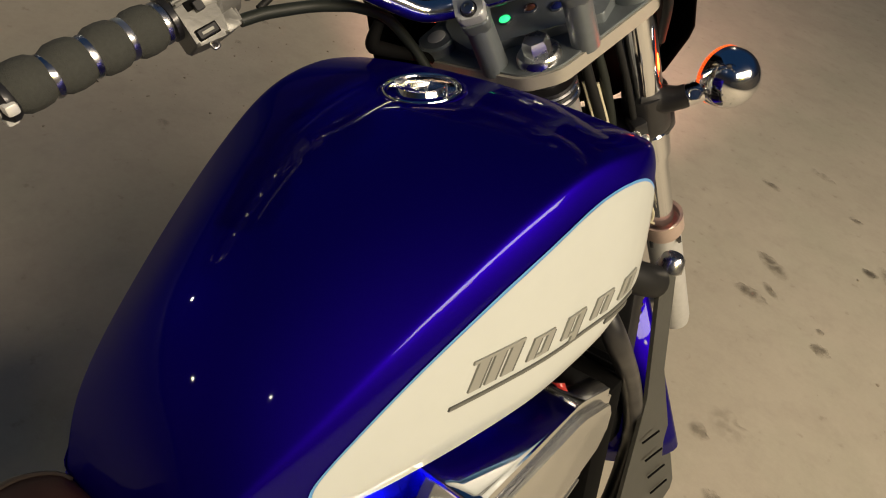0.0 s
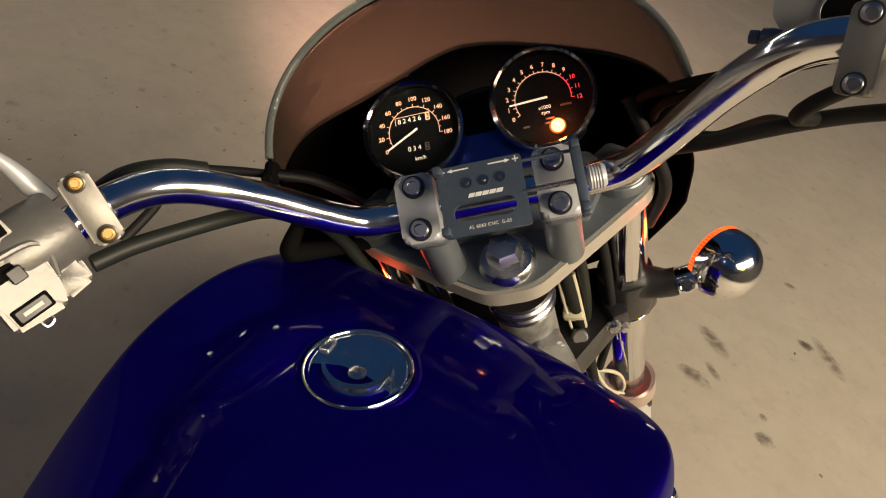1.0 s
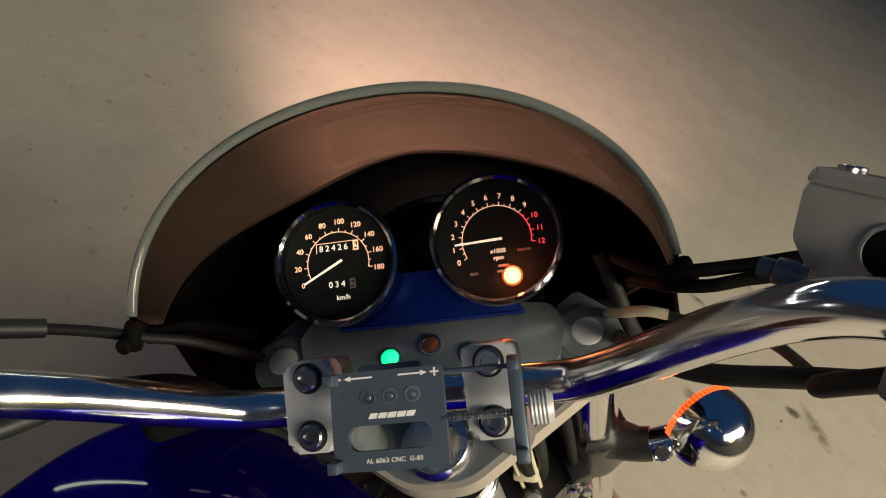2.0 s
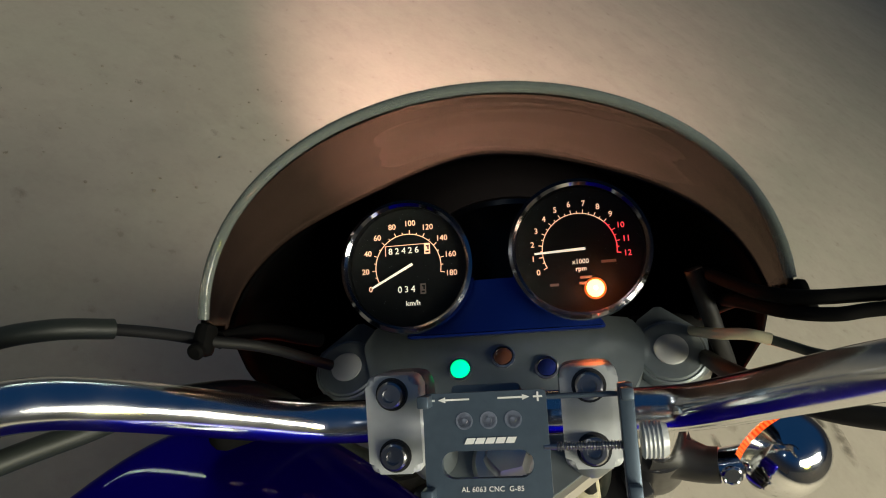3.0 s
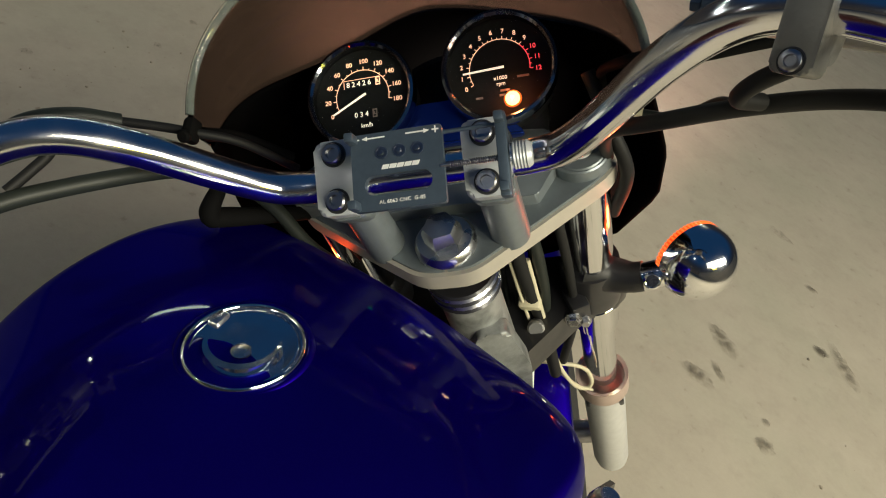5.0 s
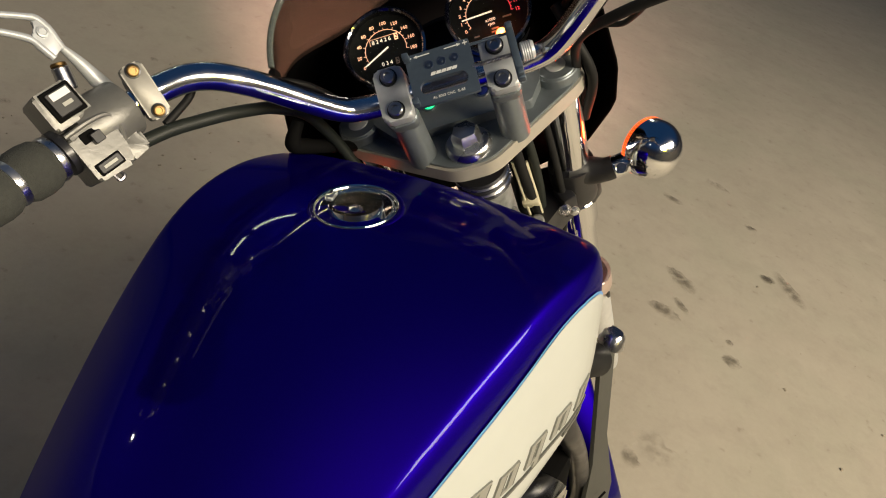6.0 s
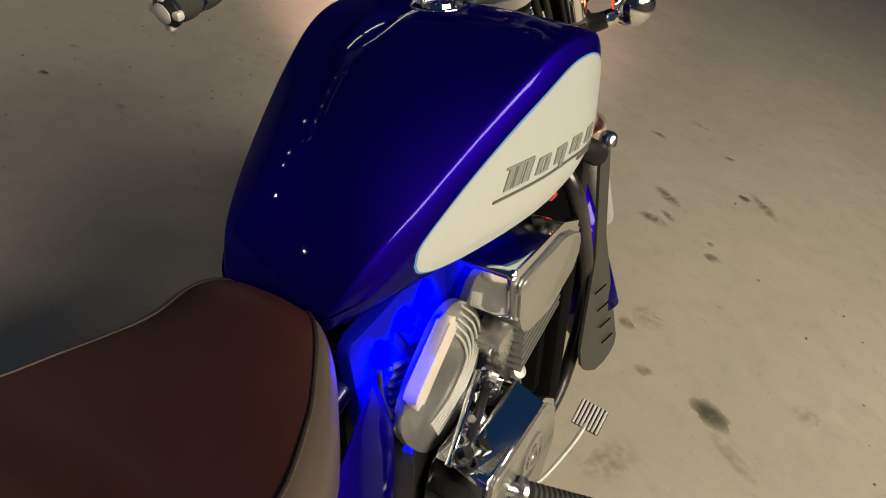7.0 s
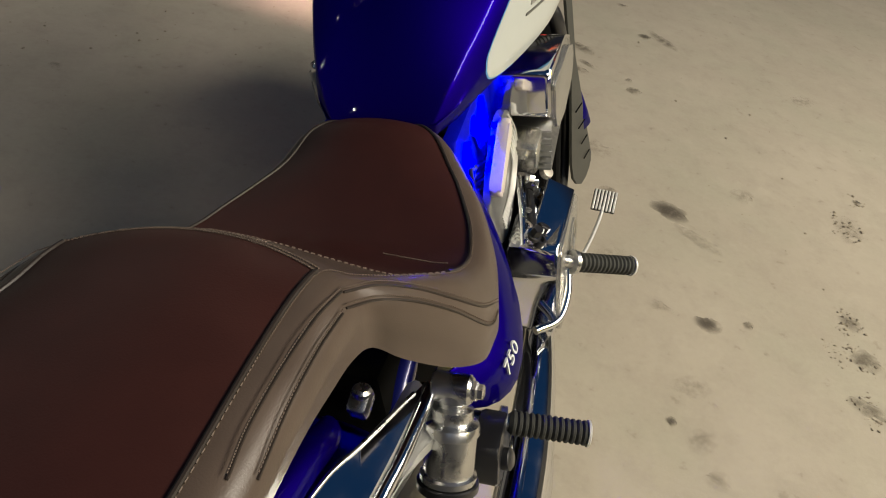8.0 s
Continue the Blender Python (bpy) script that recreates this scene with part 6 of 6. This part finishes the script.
box(bm, 0.05, 0.05, 0.10, pose(0.150, 0.480, 0.535, 30, 8, 0), 0.010)
part("water_joint", bm, GREY_PLATE, engine)
bm = bmesh.new()
tube(bm, [(0.158, 0.512, 0.545), (0.168, 0.530, 0.520), (0.166, 0.548, 0.492)], [0.012, 0.014, 0.010], 16)
part("elbow_pipe", bm, TARNISHED, engine, "tarnished brass-coloured elbow")
bm = bmesh.new()
lathe(bm, [(0.012, 0), (0.014, 0.004), (0.012, 0.012), (0, 0.014)], Matrix.Translation((0.178, 0.505, 0.470)) @ frame_of((0.7, -0.2, 0.7)), 20)
part("white_cap", bm, IVORY_EDGE, engine)

# -- frame, radiator, chin guard --
for sx in (1, -1):
    bm = bmesh.new()
    tube(bm, [(sx * 0.05, 0.72, 0.84), (sx * 0.13, 0.715, 0.74), (sx * 0.168, 0.725, 0.675), (sx * 0.170, 0.810, 0.535), (sx * 0.170, 0.865, 0.385), (sx * 0.170, 0.835, 0.255), (sx * 0.168, 0.742, 0.176), (sx * 0.160, 0.45, 0.160), (sx * 0.150, 0.25, 0.18)], 0.0150, 16)
    bpart("down_tube", bm, BLACK_METAL, "black frame down tube")
    bm = bmesh.new()
    tube(bm, [(sx * 0.04, 0.70, 0.84), (sx * 0.065, 0.50, 0.70), (sx * 0.075, 0.30, 0.66), (sx * 0.085, 0.10, 0.60), (sx * 0.095, -0.06, 0.56), (sx * 0.095, -0.12, 0.52)], 0.017, 16)
    bpart("top_tube", bm, BLUE_PLAIN, "blue painted frame tube")
bm = bmesh.new()
box(bm, 0.30, 0.035, 0.34, pose(0, 0.835, 0.55, 6), 0.006)
radiator = bpart("radiator", bm, BLACK, "black radiator between the down tubes")
for k in range(22):
    bm = bmesh.new()
    box(bm, 0.29, 0.042, 0.003, pose(0, 0.835, 0.40 + 0.0142 * k, 6), 0)
    part("radiator_fin", bm, BLACK_METAL, radiator)
for sx in (1, -1):
    bm = bmesh.new()
    strip = [(0.168, 0.822, 0.745), (0.176, 0.850, 0.745), (0.190, 0.872, 0.540), (0.206, 0.915, 0.400), (0.219, 0.954, 0.285), (0.2255, 0.968, 0.235), (0.226, 0.966, 0.212), (0.2235, 0.950, 0.197), (0.219, 0.918, 0.190), (0.213, 0.878, 0.196), (0.206, 0.838, 0.222), (0.200, 0.812, 0.255), (0.196, 0.802, 0.300), (0.186, 0.842, 0.500)]
    skin(bm, [[bm.verts.new((sx * (x - d), y, z)) for x, y, z in strip] for d in (0.0, 0.006)])
    chin = part("radiator_guard", bm, GUARD, radiator, "dark grey slotted radiator side guard")
    for k in range(4):
        bm = bmesh.new()
        p, q = Vector((0.196 + 0.006 * k, 0.828 + 0.018 * k, 0.420 - 0.052 * k)), Vector((0.212 + 0.005 * k, 0.884 + 0.024 * k, 0.430 - 0.056 * k))
        tube(bm, [flip(p.lerp(q, 0.12), sx), flip(p.lerp(q, 0.72), sx)], 0.0017, 8, 0)
        part("guard_slot", bm, MATT_BLACK, chin)
    bm = bmesh.new()
    rod(bm, (sx * 0.178, 0.820, 0.735), (sx * 0.181, 0.823, 0.758), 0.017, 0.014, 20, 0.004)
    part("radiator_cap", bm, CHROME_WORN, radiator)
bm = bmesh.new()
tube(bm, [(0.10, 0.70, 0.78), (0.135, 0.735, 0.765), (0.160, 0.765, 0.745), (0.170, 0.800, 0.725)], 0.021, 18)
hose = bpart("coolant_hose", bm, HOSE, "black ribbed coolant hose")
bm = bmesh.new()
for k in range(6):
    p = Vector((0.118, 0.718, 0.774)).lerp(Vector((0.145, 0.747, 0.756)), k / 5)
    lathe(bm, [(0.020, -0.0018), (0.0245, 0), (0.020, 0.0018)], Matrix.Translation(p) @ frame_of((0.6, 0.65, -0.4)), 20)
part("hose_ribs", bm, RUBBER, hose)
bm = bmesh.new()
lathe(bm, [(0.009, 0), (0.009, 0.012), (0.006, 0.015)], Matrix.Translation((0.150, 0.640, 0.710)) @ frame_of((0.5, 0.2, 0.8)), 16)
bpart("red_cap", bm, RED_GLINT, "small red plastic cap")

# -- brake pedal and footrests --
bm = bmesh.new()
tube(bm, [(0.287, 0.570, 0.356), (0.280, 0.525, 0.344), (0.264, 0.450, 0.335), (0.246, 0.400, 0.340)], 0.0038, 12)
pedal = bpart("brake_pedal", bm, ALUMINIUM, "chrome brake pedal with a ribbed rubber pad")
PAD = Matrix.Translation((0.288, 0.580, 0.362)) @ pose(0, 0, 0, 36, 10, 0)
bm = bmesh.new()
box(bm, 0.048, 0.044, 0.008, PAD, 0.002)
part("pedal_pad", bm, RUBBER, pedal)
for k in range(7):
    bm = bmesh.new()
    box(bm, 0.0040, 0.043, 0.006, PAD @ pose(-0.0205 + 0.0068 * k, 0, 0.0060), 0.001)
    part("pad_rib", bm, RIB_WHITE, pedal)


def footrest(name, a, b, r, label):
    bm = bmesh.new()
    a, b = Vector(a), Vector(b)
    rod(bm, a - (b - a) * 0.3, a.lerp(b, 0.12), r * 0.62, None, 16, 0.002)
    lathe(bm, [(r * 1.25, 0), (r * 1.25, 0.008)], Matrix.Translation(a) @ frame_of(b - a), 16)
    rest = bpart(name, bm, CHROME_WORN, label)
    n, m = 13, frame_of(b - a)
    L = (b - a).length
    bm = bmesh.new()
    prof = [(r * 0.7, 0.10 * L)]
    for k in range(n):
        z = (0.12 + 0.84 * k / n) * L
        prof += [(r * 0.84, z), (r, z + 0.003), (r, z + 0.006), (r * 0.84, z + 0.0075)]
    lathe(bm, prof + [(r * 0.7, 0.97 * L)], Matrix.Translation(a) @ m, 20)
    part("peg_rubber", bm, RUBBER, rest, "black ribbed rubber sleeve")
    bm = bmesh.new()
    lathe(bm, [(r * 0.5, 0.96 * L), (r * 1.08, 0.965 * L), (r * 1.08, 0.99 * L), (r * 0.9, L)], Matrix.Translation(a) @ m, 20)
    part("peg_end", bm, RIB_WHITE, rest, "pale worn end cap")
    return rest


footrest("rider_footrest", (0.246, 0.385, 0.362), (0.354, 0.458, 0.303), 0.0185, "rider footrest with ribbed black rubber")
footrest("pillion_footrest", (0.210, -0.060, 0.472), (0.322, -0.040, 0.448), 0.0158, "folded-out pillion footrest with ribbed black rubber")
bm = bmesh.new()
tube(bm, [(0.240, 0.390, 0.350), (0.245, 0.350, 0.315), (0.235, 0.300, 0.295), (0.200, 0.260, 0.300)], 0.008, 12)
bpart("footrest_bracket", bm, CHROME, "bent chrome footrest bracket")

# -- fan shroud behind the radiator --
bm = bmesh.new()
box(bm, 0.350, 0.060, 0.380, pose(0, 0.742, 0.400), 0.014)
box(bm, 0.300, 0.030, 0.300, pose(0, 0.705, 0.400), 0.012)
bpart("fan_shroud", bm, MATT_BLACK, "black cooling fan shroud behind the radiator")

# -- exhaust --
for sx in (1, -1):
    for z, y1 in ((0.24, -0.75), (0.155, -0.70)):
        bm = bmesh.new()
        tube(bm, [(sx * 0.08, 0.62, 0.46), (sx * 0.10, 0.68, 0.30), (sx * 0.15, 0.56, z - 0.04), (sx * 0.200, 0.30, z), (sx * 0.222, 0.05, z), (sx * 0.225, -0.25, z + 0.01), (sx * 0.225, y1, z + 0.03)],
             [0.021, 0.022, 0.023, 0.028, 0.040, 0.042, 0.040], 20)
        bpart("exhaust_pipe", bm, CHROME, "long chrome exhaust pipe")

# -- battery box under the seat --
bm = bmesh.new()
box(bm, 0.190, 0.330, 0.190, pose(0, 0.035, 0.515), 0.012)
bpart("battery_box", bm, MATT_BLACK, "black battery box under the seat")

# -- rear: mudguard, shock absorbers, wheel --
RA = Vector((0, -0.52, 0.325))
bm = bmesh.new()
rows = []
for a in np.linspace(radians(30), radians(185), 36):
    row = []
    for k in range(15):
        b = math.pi * (k / 14 - 0.5)
        r = 0.393 + 0.042 * math.cos(b)
        row.append(bm.verts.new(RA + Vector((0.125 * math.sin(b), r * math.cos(a), r * math.sin(a)))))
    rows.append(row)
skin(bm, rows, False, False)
rf = bpart("rear_fender", bm, BLUE, "candy blue rear fender", 60)
s = rf.modifiers.new("thick", "SOLIDIFY")
s.thickness = 0.003
bm = bmesh.new()
wm = Matrix.Translation(RA) @ pose(0, 0, 0, 0, 90, 0)
lathe(bm, [(0.200, -0.060), (0.250, -0.078), (0.295, -0.065), (0.318, -0.030), (0.324, 0), (0.318, 0.030), (0.295, 0.065), (0.250, 0.078), (0.200, 0.060)], wm, 64)
rw = bpart("rear_wheel", bm, TYRE, "wide black rear tyre")
bm = bmesh.new()
lathe(bm, [(0.03, -0.05), (0.19, -0.04), (0.205, -0.055), (0.205, 0.055), (0.19, 0.04), (0.03, 0.05)], wm, 48)
part("rim", bm, ALUMINIUM, rw)
for sx in (1, -1):
    a, b = Vector((sx * 0.190, -0.150, 0.640)), Vector((sx * 0.186, -0.330, 0.345))
    bm = bmesh.new()
    lathe(bm, [(0.012, 0.0), (0.0175, 0.002), (0.0175, 0.010), (0.0150, 0.012), (0.0150, 0.016), (0.0215, 0.018), (0.0225, 0.028), (0.0210, 0.031), (0.0285, 0.034), (0.0300, 0.038), (0.0300, 0.044), (0.0272, 0.046), (0.0272, 0.085), (0.0265, 0.088), (0.0300, 0.090), (0.0300, 0.096), (0.020, 0.100)], Matrix.Translation(a) @ frame_of(b - a), 32)
    sh = bpart("shock_absorber", bm, CHROME_WORN, "chrome rear shock absorber")
    bm = bmesh.new()
    rod(bm, a + Vector((-0.022 * sx, 0, 0.004)), a + Vector((0.020 * sx, 0, 0.004)), 0.016, None, 24, 0.003)
    lathe(bm, [(0.011, 0), (0.011, 0.006), (0.0085, 0.008), (0.0085, 0.013), (0.006, 0.014)], Matrix.Translation(a + Vector((sx * 0.018, 0, 0.004))) @ frame_of((sx, 0, 0)), 6)
    part("shock_top", bm, CHROME_WORN, sh)
    bm = bmesh.new()
    lathe(bm, [(0.0318, 0.0975), (0.0330, 0.0985), (0.0330, 0.106), (0.0318, 0.107)], Matrix.Translation(a) @ frame_of(b - a), 32)
    part("spring_seat", bm, BLACK_METAL, sh)
    bm = bmesh.new()
    L, turns = (b - a).length, 9
    pts = []
    for k in range(turns * 12 + 1):
        q = k / (turns * 12)
        pts.append(Matrix.Translation(a.lerp(b, 0.4)) @ frame_of(b - a) @ Vector((0.028 * math.cos(2 * math.pi * q * turns), 0.028 * math.sin(2 * math.pi * q * turns), 0.55 * L * q)))
    tube(bm, pts, 0.005, 8, 0)
    part("spring", bm, CHROME, sh)
    bm = bmesh.new()
    slab(bm, rounded([(sx * x, y) for x, y in ((0.168, -0.148), (0.163, -0.24), (0.156, -0.32), (0.150, -0.60), (0.100, -0.60), (0.102, -0.40), (0.116, -0.305), (0.133, -0.255), (0.152, -0.195))][::-sx], 0.004), -0.05, 0.0, pose(0, 0, 0.655, -4, 0, 0) @ pose(sx * 0.14, 0, 0, 0, sx * 36, 0) @ pose(-sx * 0.14, 0, 0), 0.008, 3)
    rail = bpart("fender_rail", bm, CHROME, "broad chrome rear fender rail")
    bm = bmesh.new()
    tube(bm, [(sx * 0.168, -0.15, 0.643), (sx * 0.164, -0.24, 0.648), (sx * 0.158, -0.32, 0.654), (sx * 0.152, -0.58, 0.673)], 0.0075, 14)
    part("rail_edge", bm, CHROME, rail)
    bm = bmesh.new()
    tilted = pose(0, 0, 0.655, -4, 0, 0) @ pose(sx * 0.14, 0, 0, 0, sx * 36, 0) @ pose(-sx * 0.14, 0, 0)
    tube(bm, [tilted @ Vector((sx * x, y, -0.001)) for x, y in ((0.160, -0.172), (0.150, -0.202), (0.132, -0.257), (0.115, -0.307), (0.104, -0.400), (0.104, -0.580))], 0.0026, 10)
    part("rail_lip", bm, CHROME_WORN, rail, "bright rolled inner lip")
    bm = bmesh.new()
    tube(bm, [(sx * 0.068, -0.205, 0.622), (sx * 0.090, -0.245, 0.662), (sx * 0.100, -0.310, 0.706), (sx * 0.106, -0.420, 0.742), (sx * 0.108, -0.560, 0.752)], [0.010, 0.016, 0.018, 0.018, 0.016], 18)
    part("fender_stay", bm, BLUE, rf, "blue painted fender stay")
    bm = bmesh.new()
    slab(bm, rounded([(sx * x, y) for x, y in ((0.100, -0.128), (0.158, -0.140), (0.148, -0.190), (0.124, -0.245), (0.104, -0.300), (0.100, -0.420), (0.086, -0.420), (0.088, -0.260), (0.092, -0.190))][::-sx], 0.006), 0.612, 0.626, pose(0, 0, 0, 0, sx * 3, 0), 0.005, 3)
    part("inner_plate", bm, ALUMINIUM, rail, "dull grey plate inside the rail")
    bm = bmesh.new()
    box(bm, 0.022, 0.030, 0.030, pose(sx * 0.104, -0.190, 0.650, 20, 10, 0), 0.006)
    lathe(bm, [(0.010, 0), (0.010, 0.006), (0.007, 0.009)], Matrix.Translation((sx * 0.106, -0.188, 0.662)) @ frame_of((0.3 * sx, 0.2, 1)), 16)
    part("rail_bracket", bm, CHROME_WORN, rail)
    bm = bmesh.new()
    slab(bm, rounded([(-0.080, 0.500), (-0.055, 0.490), (-0.050, 0.440), (-0.100, 0.420), (-0.135, 0.440), (-0.120, 0.490)], 0.008), 0.190, 0.222, Matrix(((0, 0, sx, 0), (1, 0, 0, 0), (0, 1, 0, 0), (0, 0, 0, 1))), 0.004)
    lathe(bm, [(0.014, 0), (0.014, 0.010), (0.010, 0.013)], Matrix.Translation((sx * 0.222, -0.100, 0.452)) @ frame_of((sx, 0, 0.2)), 20)
    bpart("peg_hanger", bm, BLACK_METAL, "black pillion footrest hanger")
    bm = bmesh.new()
    box(bm, 0.03, 0.36, 0.05, pose(sx * 0.125, -0.33, 0.33, 3), 0.01)
    bpart("swing_arm", bm, ALUMINIUM, "alloy swing arm")
bm = bmesh.new()
tube(bm, [(-0.12, 0.34, 0.26), (-0.18, 0.33, 0.14), (-0.235, 0.33, -0.055)], 0.010, 12)
bpart("side_stand", bm, BLACK_METAL, "black side stand holding the bike up")

# ---- lamps on the machine ----
BW = bike.matrix_world
lamp("headlamp_beam", "SPOT", 900, (1.0, 0.60, 0.50), look(BW @ STEER @ Vector((0, 0.29, -0.10)), (-1.46, 3.62, 0)), spot=60, radius=0.085)
for x, y, z, power in ((0.116, 0.250, 0.688, 4.5), (0.118, 0.30, 0.704, 7.5), (0.118, 0.35, 0.714, 7.5), (0.118, 0.41, 0.722, 7.5), (0.118, 0.47, 0.728, 6.0), (0.118, 0.54, 0.735, 4.0), (-0.118, 0.36, 0.71, 2.0)):
    lamp("blue_led", "SPOT", power, (0.0, 0.0, 1.0), BW @ look((x, y, z), (math.copysign(0.084, x), y - 0.004, z - 0.075)), spot=100, radius=0.004)
lamp("blue_led", "AREA", 0.45, (0.0, 0.0, 1.0), BW @ look((0.122, 0.262, 0.680), (0.150, 0.14, 0.56)), size=0.010)
lamp("amber_glow", "POINT", 0.07, (1.0, 0.17, 0.03), BW @ STEER @ tf @ pose(0.0085, -0.0275, 0.0035), radius=0.003)

for sx in (1, -1):
    lamp("signal_glow", "POINT", 0.22, (1.0, 0.07, 0.01), BW @ STEER @ Matrix.Translation((sx * 0.213, 0.059, -0.180)) @ frame_of((-sx * 0.46, 0.86, -0.22)) @ pose(0, 0, 0.030), radius=0.012)
